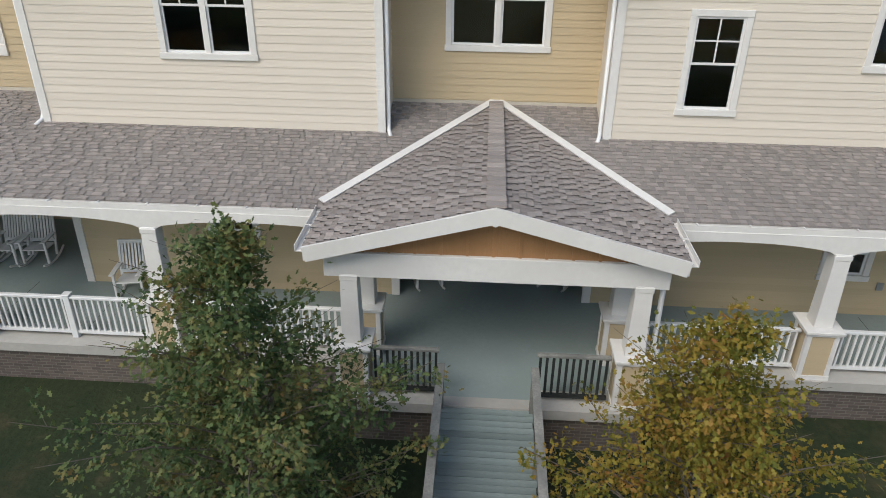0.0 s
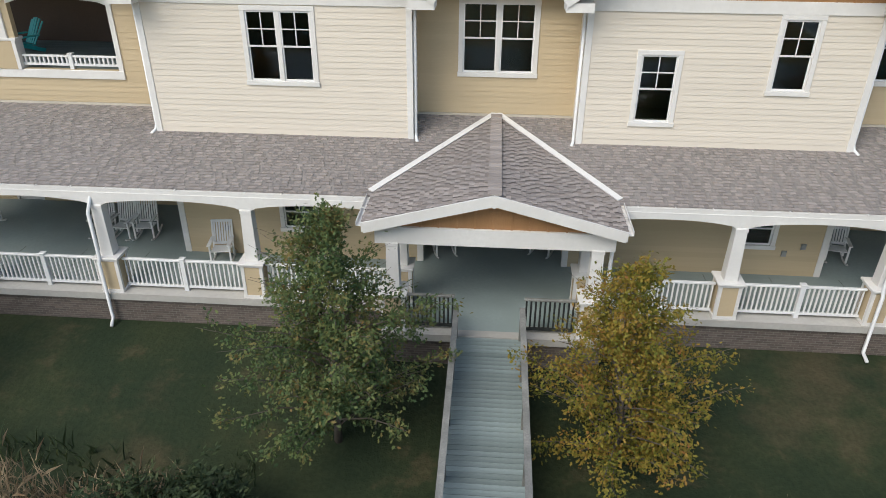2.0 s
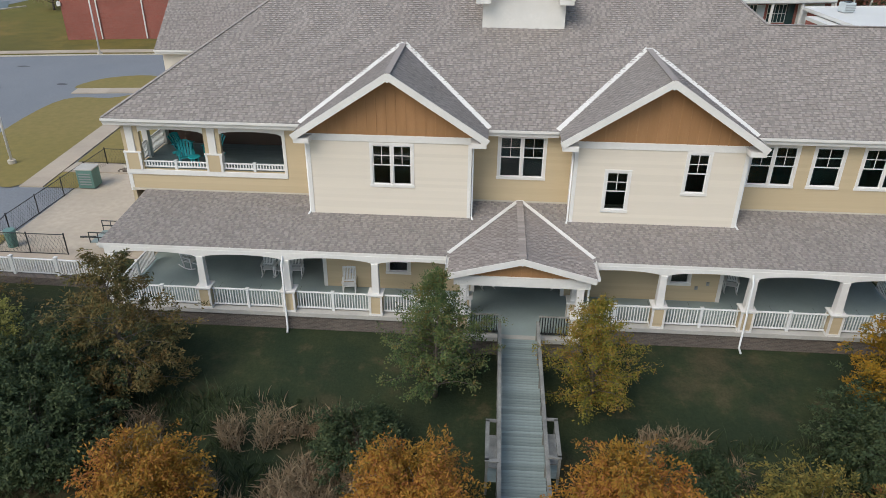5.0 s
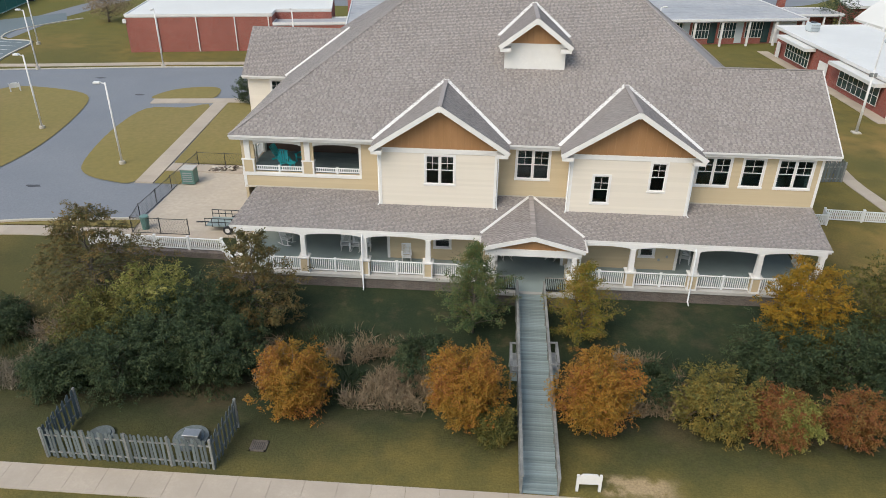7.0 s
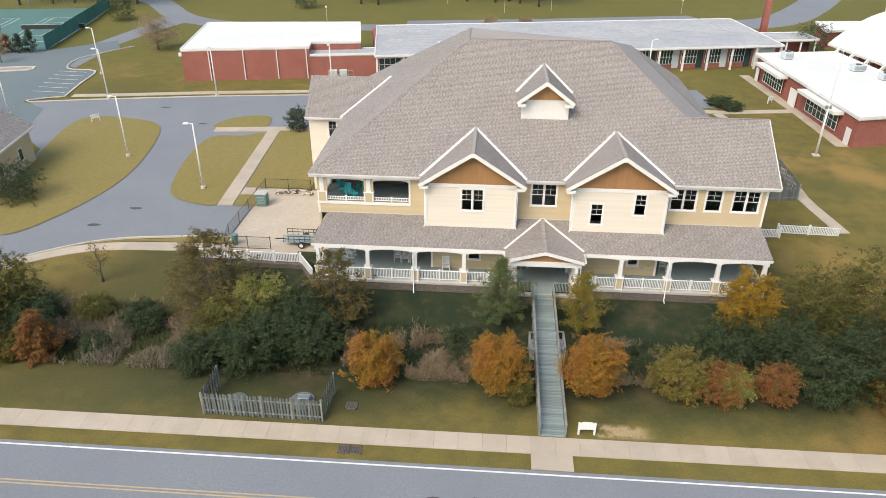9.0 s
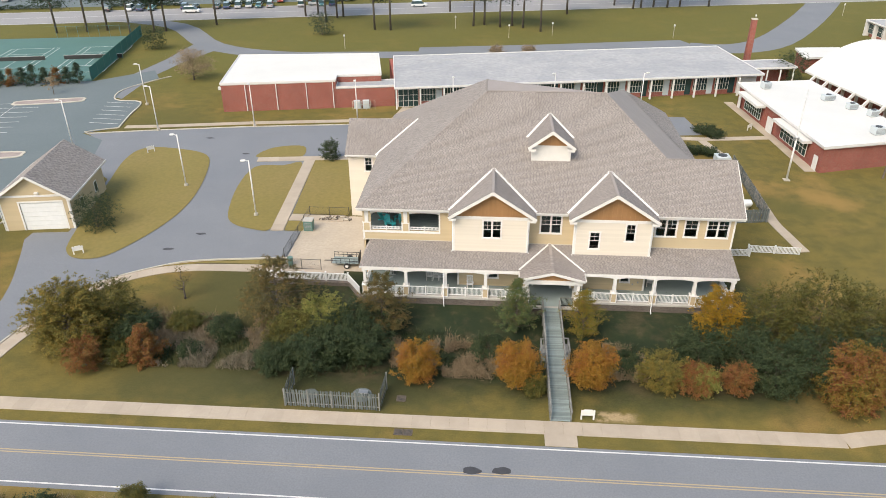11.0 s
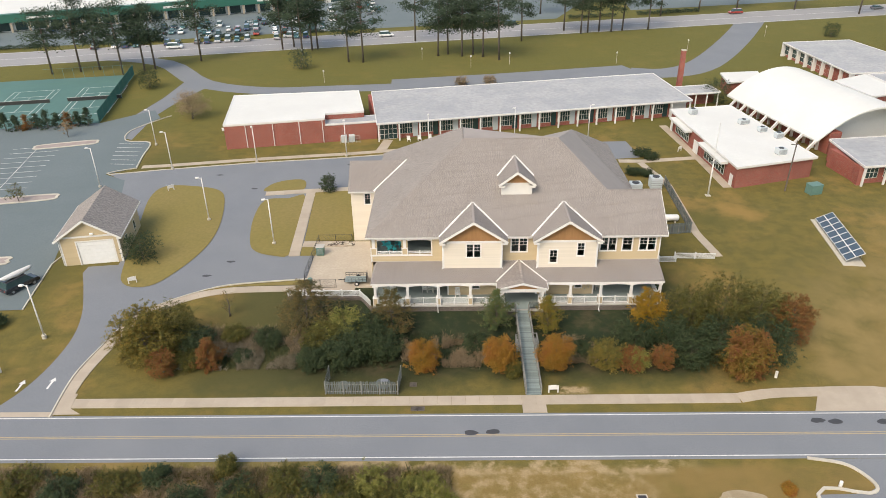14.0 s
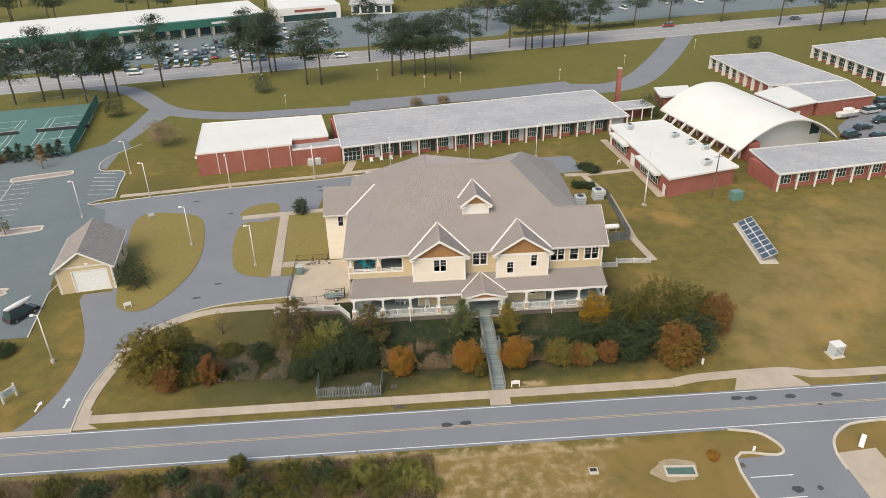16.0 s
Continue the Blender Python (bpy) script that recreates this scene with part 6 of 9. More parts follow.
solo("car_park", sheet([(60, 200), (220, 232), (230, 330), (70, 300)], 0.03), ASPHALT2, "far car park beside the highway", "car park", kind="structure")
solo("car_park", sheet([(90.5, 57), (99, 52), (150, 62), (145, 96), (112, 84.5), (95, 68)], 0.03), ASPHALT, "small staff car park", "car park", kind="structure")
# shopping strip
mall = thing("shopping_strip", "long low shopping strip with green fascia and pale roof", "shops")
GREENF = mat("dark_green_fascia", (0.02, 0.13, 0.09), (0.02, 0.11, 0.08), rough=0.5, bump=0.02)
M0, M1 = (-190, 164), (-62, 214)
mm = frame_of(M0, M1)
ML = math.dist(M0, M1)
part("wall", Shape().box(0, ML, 3, 40, 0, 5.6), PALEBLUE, mall).matrix_basis = mm
part("roof", Shape().box(-0.5, ML, 2.6, 41, 5.6, 6.0), WHITEROOF, mall, "pale flat roof").matrix_basis = mm
part("fascia", Shape().box(-0.5, ML, 0, 2.6, 3.6, 6.4), GREENF, mall, "dark green canopy fascia").matrix_basis = mm
for i in range(24):
    part("column", Shape().box(i * ML / 24, i * ML / 24 + 0.7, 0.2, 0.9, 0, 3.6), WALKC, mall).matrix_basis = mm
    part("shop_window", Shape().box(i * ML / 24 + 1.2, (i + 1) * ML / 24 - 0.6, 2.94, 3.0, 0.4, 3.2), DGLASS, mall).matrix_basis = mm
for i in (6, 14, 20):
    part("sign_bar", Shape().box(i * ML / 24, i * ML / 24 + 9, -0.06, 0, 4.5, 5.3), LINE, mall, "pale bars on the fascia").matrix_basis = mm
store = thing("store", "white flat-roofed store with a sign above its windows", "shop")
s0, s1 = (-60, 226), (-34, 234)
stm = frame_of(s0, s1)
part("wall", Shape().box(0, 27, 0, 30, 0, 6), WHITE, store).matrix_basis = stm
part("shop_window", Shape().box(2, 25, -0.06, 0, 0.5, 3), DGLASS, store).matrix_basis = stm
part("sign_bar", Shape().box(7, 20, -0.1, 0, 4, 5), BRICK_R, store, "dark sign bars").matrix_basis = stm
diner = thing("store", "small grey-roofed restaurant with white front", "shop")
part("wall", Shape().box(-30, -12, 240, 256, 0, 4.5), WHITE, diner)
part("roof", Shape().add([(-31, 239, 4.5), (-11, 239, 4.5), (-11, 257, 4.5), (-31, 257, 4.5), (-26, 248, 8.5), (-16, 248, 8.5)], [(0, 1, 5, 4), (1, 2, 5), (2, 3, 4, 5), (3, 0, 4)]), GREYROOF, diner)
for i in range(5):
    part("shop_window", Shape().box(-29 + i * 3.5, -26.5 + i * 3.5, 239.9, 240, 0.8, 3.6), DGLASS, diner)

# ---- trees, shrubs and brush ----
OAK = leaf_mat("green_oak_leaves", [(0.032, 0.058, 0.026), (0.058, 0.097, 0.039), (0.10, 0.138, 0.05), (0.155, 0.156, 0.054), (0.205, 0.125, 0.048)])
YELLOWL = leaf_mat("yellow_green_leaves", [(0.060, 0.075, 0.018), (0.12, 0.125, 0.022), (0.22, 0.18, 0.03), (0.27, 0.17, 0.035), (0.24, 0.105, 0.035)])
ORANGEL = leaf_mat("orange_leaves", [(0.13, 0.10, 0.026), (0.25, 0.15, 0.026), (0.33, 0.165, 0.028), (0.29, 0.115, 0.03), (0.19, 0.075, 0.034)], patch=0.55)
REDL = leaf_mat("red_brown_leaves", [(0.08, 0.07, 0.024), (0.16, 0.10, 0.03), (0.23, 0.11, 0.035), (0.22, 0.08, 0.033), (0.14, 0.055, 0.03)])
GOLDL = leaf_mat("gold_cypress_leaves", [(0.11, 0.09, 0.018), (0.22, 0.145, 0.02), (0.36, 0.20, 0.022), (0.36, 0.16, 0.022)])
CYPL = leaf_mat("olive_cypress_leaves", [(0.055, 0.065, 0.028), (0.10, 0.092, 0.036), (0.16, 0.115, 0.042), (0.22, 0.13, 0.046)])
DARKL = leaf_mat("dark_shrub_leaves", [(0.020, 0.033, 0.018), (0.038, 0.058, 0.028), (0.060, 0.082, 0.036), (0.105, 0.118, 0.050)])
LIMEL = leaf_mat("lime_shrub_leaves", [(0.085, 0.095, 0.024), (0.155, 0.16, 0.038), (0.24, 0.225, 0.062), (0.33, 0.29, 0.10)])
OLIVEL = leaf_mat("olive_shrub_leaves", [(0.035, 0.045, 0.016), (0.08, 0.085, 0.024), (0.13, 0.115, 0.03), (0.19, 0.13, 0.034)])
# Needles lifted towards pale blue-green; distance haze is put into their colour.
PINEL = leaf_mat("pine_needles", [(0.030, 0.050, 0.034), (0.050, 0.076, 0.046), (0.080, 0.106, 0.058)])
GOLIVE = leaf_mat("golden_olive_leaves", [(0.07, 0.075, 0.024), (0.14, 0.126, 0.034), (0.22, 0.168, 0.042), (0.29, 0.185, 0.045)])
AUTL = leaf_mat("gold_and_red_leaves", [(0.08, 0.085, 0.024), (0.18, 0.145, 0.03), (0.235, 0.13, 0.034), (0.21, 0.078, 0.035), (0.135, 0.046, 0.03)], patch=0.4)
BRUSHL = leaf_mat("dry_brush", [(0.13, 0.10, 0.065), (0.25, 0.19, 0.12), (0.36, 0.275, 0.18), (0.20, 0.12, 0.07)], 0.8)
REEDL = leaf_mat("pale_reeds", [(0.14, 0.12, 0.085), (0.23, 0.195, 0.14), (0.33, 0.28, 0.21)], 0.8)


def leaves_mesh(centres, size, rng, up=0.45, ratio=0.55, droop=0.0):
    """One small diamond-shaped leaf at every centre."""
    n = len(centres)
    d = rng.normal(size=(n, 3))
    d[:, 2] = d[:, 2] * 0.6 - droop
    d /= np.linalg.norm(d, axis=1)[:, None]
    nm = centres - centres.mean(0) * (1, 1, 0.8)
    nm = nm / (np.linalg.norm(nm, axis=1)[:, None] + 1e-6) * 1.1 + rng.normal(size=(n, 3)) * 0.5
    nm[:, 2] += up * 0.6
    s = np.cross(d, nm)
    s /= np.linalg.norm(s, axis=1)[:, None] + 1e-9
    L = size * rng.uniform(0.6, 1.3, n)[:, None]
    v = np.stack([centres - d * L * 0.5, centres + s * L * ratio * 0.5, centres + d * L * 0.5, centres - s * L * ratio * 0.5], 1).reshape(-1, 3)
    f = np.arange(n * 4).reshape(-1, 4)
    me = bpy.data.meshes.new("crown")
    me.from_pydata(v.tolist(), [], f.tolist())
    return me


def tree(name, x, y, h, r, leaf, label, n=5000, size=0.13, shape="round", clear=0.12, seed=1, clumps=60, spread=0.5, category="tree", group="", up=0.45, droop=0.0, trunk_r=None, top=None):
    """A tapered trunk, limbs that reach into clumps, and a crown of single leaves with gaps between the clumps."""
    rng = np.random.default_rng(seed)
    z0 = gz(x, y) - 0.06
    t = thing(name, label, category, group, m=pose(x, y, z0))
    tr_ = trunk_r or 0.022 * h + 0.02
    lean = rng.normal(size=2) * 0.03 * h
    s = Shape()
    pts = [(lean[0] * (k / 6) ** 2 + rng.normal() * 0.012 * h * (k > 0), lean[1] * (k / 6) ** 2 + rng.normal() * 0.012 * h * (k > 0), h * 0.93 * k / 6) for k in range(7)]
    s.tube(pts, [tr_ * (1 - 0.9 * k / 6) * (1.25 if k == 0 else 1) for k in range(7)], 8)
    cen = []
    for k in range(clumps):
        u = rng.uniform() ** 0.8
        zz = clear + (1 - clear) * u
        if shape == "cone":
            rad = r * (1 - u) ** 0.95 * (0.7 + 0.3 * min(1, u * 6)) + 0.03 * r
        elif shape == "column":
            rad = r * math.sin(math.pi * min(1, 0.18 + 0.8 * u)) ** 0.7
        else:
            rad = r * math.sqrt(max(0.03, 1 - (2 * (u - 0.42)) ** 2 * 0.74))
        a = rng.uniform(0, 2 * math.pi)
        rad *= 0.95 + 1.0 * noise.noise((1.3 * math.cos(a), 1.3 * math.sin(a), zz * 2.6 + seed * 7.7))
        q = rad * math.sqrt(rng.uniform(0.12, 1)) * rng.uniform(0.8, 1.15)
        cen.append((q * math.cos(a), q * math.sin(a), zz * h, rad))
    for k, (cx, cy, cz, rad) in enumerate(cen):
        if k % 2 == 0:
            b = max(0.05, min(0.9, (cz / h - 0.18)))
            j = b * 6 / 0.93
            i0 = min(5, int(j))
            p0 = Vector(pts[i0]).lerp(Vector(pts[i0 + 1]), j - i0)
            mid = p0.lerp(Vector((cx, cy, cz)), 0.55) + Vector((0, 0, -0.03 * h))
            rr_ = tr_ * (1 - 0.85 * b) * 0.45
            s.tube([p0, mid, (cx, cy, cz)], [rr_, rr_ * 0.6, rr_ * 0.2], 5, cap=False)
    part("trunk", s, TRUNK, t, "grey bark trunk and limbs", smooth=True)
    per = max(1, n // clumps)
    allc = []
    for cx, cy, cz, rad in cen:
        sp = spread * (0.25 * r + 0.12) * rng.uniform(0.6, 1.25)
        m = int(per * rng.uniform(0.6, 1.4))
        allc.append(rng.normal(size=(m, 3)) * (sp, sp, sp * 0.62) + (cx, cy, cz))
    c = np.concatenate(allc)
    c = c[c[:, 2] > 0.03 * h]
    part("crown", leaves_mesh(c, size, rng, up, droop=droop), leaf, t, label.split(" with ")[0])
    return t


def lobed_mesh(centres, dirs, size, rng, lobes=True):
    """Deeply lobed oak leaves (or plain narrow ones), pointing along dirs."""
    n = len(centres)
    d = dirs + rng.normal(size=(n, 3)) * 0.7
    d[:, 2] -= 0.15
    d /= np.linalg.norm(d, axis=1)[:, None]
    nm = dirs * 0.5 + rng.normal(size=(n, 3)) * 0.7
    nm[:, 2] = np.abs(nm[:, 2]) + 0.6
    s = np.cross(d, nm)
    s /= np.linalg.norm(s, axis=1)[:, None] + 1e-9
    L = size * rng.uniform(0.6, 1.25, n)[:, None]
    if lobes:
        out = [(0, 0), (0.28, 0.26), (0.38, 0.11), (0.6, 0.33), (0.7, 0.12), (1.0, 0.0), (0.7, -0.12), (0.6, -0.33), (0.38, -0.11), (0.28, -0.26)]
    else:
        out = [(0, 0), (0.4, 0.2), (1.0, 0.0), (0.4, -0.2)]
    v = np.stack([centres + d * L * a + s * L * b for a, b in out], 1).reshape(-1, 3)
    me = bpy.data.meshes.new("crown")
    me.from_pydata(v.tolist(), [], np.arange(n * len(out)).reshape(-1, len(out)).tolist())
    return me


def branchy(name, x, y, h, r, leaf, label, seed, branches=70, twigs=7, per=26, size=0.11, rise=0.45, low=0.08, power=0.9, lobes=True, trunk_r=0.08, group="", fuzz=0.09):
    """A young tree: straight leader, ascending limbs with twigs, and single leaves along the twigs."""
    rng = np.random.default_rng(seed)
    t = thing(name, label, "tree", group, m=pose(x, y, gz(x, y) - 0.06))
    s = Shape()
    pts = [Vector((rng.normal() * 0.02 * k, rng.normal() * 0.02 * k, h * 0.97 * k / 8)) for k in range(9)]
    s.tube(pts, [trunk_r * (1.25 if k == 0 else 1) * (1 - 0.93 * k / 8) for k in range(9)], 8)
    cs, ds = [], []
    for b in range(branches):
        u = low + (0.985 - low) * ((b + 0.5) / branches) ** 1.15
        f = u * 8 / 0.97
        i0 = min(7, int(f))
        p0 = pts[i0].lerp(pts[i0 + 1], min(1.0, f - i0))
        a = b * 2.39996 + rng.normal() * 0.3
        v = (u - low) / (1 - low)
        reach = (r * (1 - v) ** power * (0.72 + 0.28 * min(1, v * 5)) + 0.06) * rng.uniform(0.45, 1.15)
        up = rise * reach * rng.uniform(0.6, 1.3)
        tip = p0 + Vector((math.cos(a) * reach, math.sin(a) * reach, up))
        mid = p0.lerp(tip, 0.5) + Vector((0, 0, 0.08 * reach))
        br = trunk_r * (1 - 0.85 * u) * 0.38
        s.tube([p0, mid, tip], [br, br * 0.6, br * 0.18], 5, cap=False)
        for k in range(max(3, int(twigs * (1.1 - 0.65 * v)))):
            w = 0.22 + 0.78 * (k + rng.uniform()) / twigs
            q = p0.lerp(mid, w * 2) if w < 0.5 else mid.lerp(tip, w * 2 - 1)
            d = Vector((math.cos(a), math.sin(a), 0.3)) * 0.8 + Vector(rng.normal(size=3)) * 0.75
            d.normalize()
            tl = rng.uniform(0.14, 0.32) * (0.5 + 0.22 * r) * (0.45 + 0.75 * (1 - v))
            e = q + d * tl
            s.tube([q, e], [br * 0.22, br * 0.08], 3, cap=False)
            m = max(2, int(per * rng.uniform(0.5, 1.4)))
            w_ = rng.uniform(0.1, 1.1, m)[:, None]
            cs.append(np.array(q) + np.array(e - q) * w_ + rng.normal(size=(m, 3)) * fuzz)
            ds.append(np.tile(np.array(d), (m, 1)))
    part("trunk", s, TRUNK, t, "grey bark trunk and thin limbs", smooth=True)
    c = np.concatenate(cs)
    d = np.concatenate(ds)
    ok = c[:, 2] > 0.1
    part("crown", lobed_mesh(c[ok], d[ok], size, rng, lobes), leaf, t, label.split(" with ")[0])
    return t


def feathery(name, x, y, h, r, leaf, label, seed, form="cone", branches=70, sprays=16, per=18, size=0.12, rise=0.12, low=0.08, group="", trunk_r=None, flat=0.05, category="tree", width=0.2):
    """A soft feathery crown: tiers of long limbs, each hung with fans of narrow leaflets, and air between the tiers."""
    rng = np.random.default_rng(seed)
    t = thing(name, label, category, group, m=pose(x, y, gz(x, y) - 0.06))
    tr_ = trunk_r or 0.014 * h + 0.03
    s = Shape()
    pts = [Vector((rng.normal() * 0.015 * k, rng.normal() * 0.015 * k, h * 0.96 * k / 8)) for k in range(9)]
    s.tube(pts, [tr_ * (1.3 if k == 0 else 1) * (1 - 0.92 * k / 8) for k in range(9)], 8)
    cs, ds = [], []
    for b in range(branches):
        u = low + (0.99 - low) * ((b + 0.5) / branches) ** (1.1 if form == "cone" else 0.95)
        v = (u - low) / (1 - low)
        if form == "cone":
            prof = (1 - v) ** 0.75 * (0.75 + 0.25 * min(1, v * 5)) + 0.05
        else:
            prof = math.sqrt(max(0.05, 1 - (2 * (v - 0.4)) ** 2 * 0.68))
        a = b * 2.39996 + rng.normal() * 0.35
        lump = 1.0 + 0.5 * noise.noise((1.6 * math.cos(a), 1.6 * math.sin(a), v * 3.1 + seed * 3.7))
        reach = r * prof * lump * rng.uniform(0.72, 1.08)
        f = u * (0.9 if form == "cone" else 0.72) * 8 / 0.96
        i0 = min(7, int(f))
        p0 = pts[i0].lerp(pts[i0 + 1], min(1.0, f - i0))
        out = Vector((math.cos(a), math.sin(a), 0))
        tip = p0 + out * reach + Vector((0, 0, u * h - p0.z + rise * reach * rng.uniform(0.2, 1.3)))
        mid = p0.lerp(tip, 0.5) + Vector((0, 0, 0.07 * reach))
        br = tr_ * (1 - 0.85 * u) * 0.35
        s.tube([p0, mid, tip], [br, br * 0.55, br * 0.15], 4, cap=False)
        side = np.array((-out.y, out.x, 0.0))
        ax = np.array(out)
        for k in range(max(4, int(sprays * (0.35 + 0.65 * prof)))):
            w = 0.2 + 0.8 * rng.uniform() ** 0.7
            q = np.array(p0.lerp(mid, w * 2) if w < 0.5 else mid.lerp(tip, w * 2 - 1))
            q = q + side * rng.normal() * width * reach * (1.15 - 0.6 * w) + np.array((0, 0, rng.normal() * flat * (0.5 + reach)))
            d = ax * 0.8 + side * rng.normal() * 0.7 + np.array((0, 0, rng.normal() * 0.25 - 0.1))
            d = d / np.linalg.norm(d)
            m = max(4, int(per * rng.uniform(0.5, 1.5)))
            along = rng.uniform(-0.1, 1.0, m)[:, None] * rng.uniform(0.25, 0.55) * (0.6 + 0.12 * r)
            cs.append(q + d * along + rng.normal(size=(m, 3)) * (0.07, 0.07, 0.045))
            ds.append(np.tile(d, (m, 1)))
    part("trunk", s, TRUNK, t, "grey bark trunk and thin limbs", smooth=True)
    c, d = np.concatenate(cs), np.concatenate(ds)
    ok = c[:, 2] > 0.08
    part("crown", lobed_mesh(c[ok], d[ok], size, rng, False), leaf, t, label.split(" with ")[0])
    return t


AUT = "autumn trees in the planted swale"
branchy("oak_tree", -3.4, -8.9, 6.0, 2.95, OAK, "young oak with dark green and bronze autumn leaves", 11, 96, 12, 29, 0.098, rise=0.65, low=0.08, power=0.66, trunk_r=0.085, fuzz=0.1)
branchy("oak_tree", 2.9, -9.3, 5.3, 2.6, YELLOWL, "young oak with yellow-green and orange autumn leaves", 12, 84, 12, 26, 0.095, rise=0.65, low=0.07, power=0.68, trunk_r=0.075, fuzz=0.1)
feathery("maple_tree", -3.45, -17.1, 4.6, 1.9, ORANGEL, "small tree with orange autumn leaves", 13, "round", 90, 20, 20, 0.13, 0.3, 0.2, AUT, 0.07, 0.1, width=0.3)
feathery("maple_tree", 2.75, -17.0, 4.75, 1.75, ORANGEL, "small tree with orange-brown autumn leaves", 14, "round", 90, 20, 20, 0.13, 0.3, 0.18, AUT, 0.07, 0.1, width=0.3)
feathery("maple_tree", -12.15, -16.5, 3.9, 1.85, ORANGEL, "small tree with gold and rust autumn leaves", 15, "round", 80, 18, 20, 0.13, 0.25, 0.1, AUT, 0.06, 0.1, width=0.3)
feathery("maple_tree", 15.0, -17.0, 3.3, 1.3, REDL, "small tree with rust-red autumn leaves", 16, "round", 60, 14, 18, 0.13, 0.35, 0.2, AUT, 0.05, 0.1, width=0.3)
feathery("cypress_tree", 15.2, -9.3, 6.2, 2.3, GOLDL, "bald cypress turned gold and orange", 17, "round", 110, 18, 20, 0.15, 0.05, 0.05, AUT, 0.1, 0.06)
feathery("cypress_tree", -26.9, -7.9, 6.9, 4.6, CYPL, "tall olive-brown bald cypress beside dark shrubs", 18, "cone", 74, 22, 20, 0.17, 0.08, 0.08, AUT, 0.12, 0.03)
feathery("cypress_tree", -16.3, -9.3, 6.7, 3.4, CYPL, "olive-brown bald cypress beside the porch", 19, "cone", 70, 20, 20, 0.16, 0.1, 0.06, AUT, 0.11, 0.03)
feathery("cypress_tree", -45.0, -13.8, 7.3, 3.5, GOLIVE, "broad olive-gold bald cypress beside the footpath", 20, "round", 130, 24, 20, 0.18, 0.1, 0.03, AUT, 0.12, 0.06, width=0.26)
feathery("maple_tree", -37.1, -15.7, 4.3, 1.9, REDL, "small rust-coloured autumn tree among reeds", 21, "cone", 60, 16, 18, 0.16, 0.2, 0.05, AUT, 0.06, 0.06)
feathery("maple_tree", -42.0, -17.0, 3.2, 1.6, REDL, "low rust-brown autumn tree among reeds", 22, "round", 50, 14, 16, 0.16, 0.2, 0.08, AUT, 0.05, 0.08)
feathery("maple_tree", 24.0, -18.0, 6.0, 2.75, AUTL, "round tree with gold and red autumn leaves", 23, "round", 120, 22, 20, 0.17, 0.08, 0.06, AUT, 0.1, 0.07, width=0.26)
feathery("maple_tree", 31.6, -11.2, 6.0, 2.6, REDL, "dark rust-red tree at the thicket's edge", 24, "round", 90, 18, 18, 0.17, 0.1, 0.08, AUT, 0.1, 0.07, width=0.26)
tree("bare_tree", -37.4, -5.6, 4.0, 1.0, CYPL, "thin nearly bare sapling on the lawn", 500, 0.14, "column", 0.3, 25, 30, 0.5)
SH = "shrubs of the planted swale"
k = 30
for x, y, h, r, lf, lab in (
    (-21.9, -11.2, 4.9, 2.6, LIMEL, "large yellow-green shrub in the swale"), (-19.9, -13.4, 4.2, 3.0, DARKL, "dense dark green shrub in the swale"), (-23.8, -12.6, 4.1, 2.4, OLIVEL, "dense dark green shrub in the swale"),
    (-17.0, -14.0, 3.7, 2.3, DARKL, "dense dark green shrub in the swale"), (-21.8, -15.2, 3.8, 2.5, DARKL, "dense dark green shrub in the swale"), (-18.6, -11.0, 4.2, 2.6, DARKL, "dense dark green shrub in the swale"), (-25.0, -15.8, 2.8, 1.7, DARKL, "dense dark green shrub in the swale"), (-39.6, -11.4, 2.3, 1.9, DARKL, "low dark green shrub among reeds"), (-35.4, -10.4, 1.9, 1.7, OLIVEL, "low olive shrub among reeds"), (-31.2, -11.2, 1.8, 1.6, DARKL, "low dark green shrub among reeds"), (-39.6, -15.4, 1.8, 1.4, OLIVEL, "low olive shrub among reeds"), (-33.4, -14.2, 1.2, 1.1, DARKL, "low dark green shrub among reeds"), (-42.3, -11.0, 5.6, 3.0, OLIVEL, "tall dark olive shrub beside reeds"), (-39.2, -13.0, 3.0, 1.8, DARKL, "low dark green shrub in the swale"),
    (8.9, -16.0, 3.5, 1.9, GOLIVE, "olive and bronze shrub in the swale"), (11.7, -16.2, 2.7, 1.6, REDL, "low rust-brown shrub in the swale"), (12.5, -16.6, 2.6, 1.05, LIMEL, "pale yellow-green shrub in the swale"),
    (13.2, -11.8, 3.0, 2.2, DARKL, "dark green shrub beside the thicket"), (17.2, -11.6, 4.0, 2.6, DARKL, "dark green shrub beside the thicket"), (20.0, -9.4, 6.2, 3.0, OLIVEL, "tall olive shrub tree in the thicket"),
    (24.0, -9.6, 8.0, 3.8, OLIVEL, "tall olive-green tree in the thicket"), (28.2, -10.2, 7.2, 3.4, OLIVEL, "olive-green tree in the thicket"), (22.2, -14.4, 5.0, 3.2, DARKL, "dark green shrub mass in the thicket"),
    (27.2, -15.0, 5.4, 3.2, DARKL, "dark green shrub mass in the thicket"), (18.6, -15.4, 4.4, 2.7, DARKL, "dark green shrub mass in the thicket"), (6.2, -13.6, 1.6, 1.5, DARKL, "low dark shrub in the swale"), (-6.0, -12.6, 1.9, 1.6, DARKL, "low dark shrub in the swale"), (-1.9, -18.0, 2.0, 0.8, OLIVEL, "small olive shrub beside the boardwalk")):
    k += 1
    feathery("shrub", x, y, h, r * 1.02, lf, lab, k, "round", int(34 + 22 * r), 14, 20, 0.125 + 0.012 * r, 0.25, 0.03, SH, 0.05, 0.11, "shrub", 0.32)
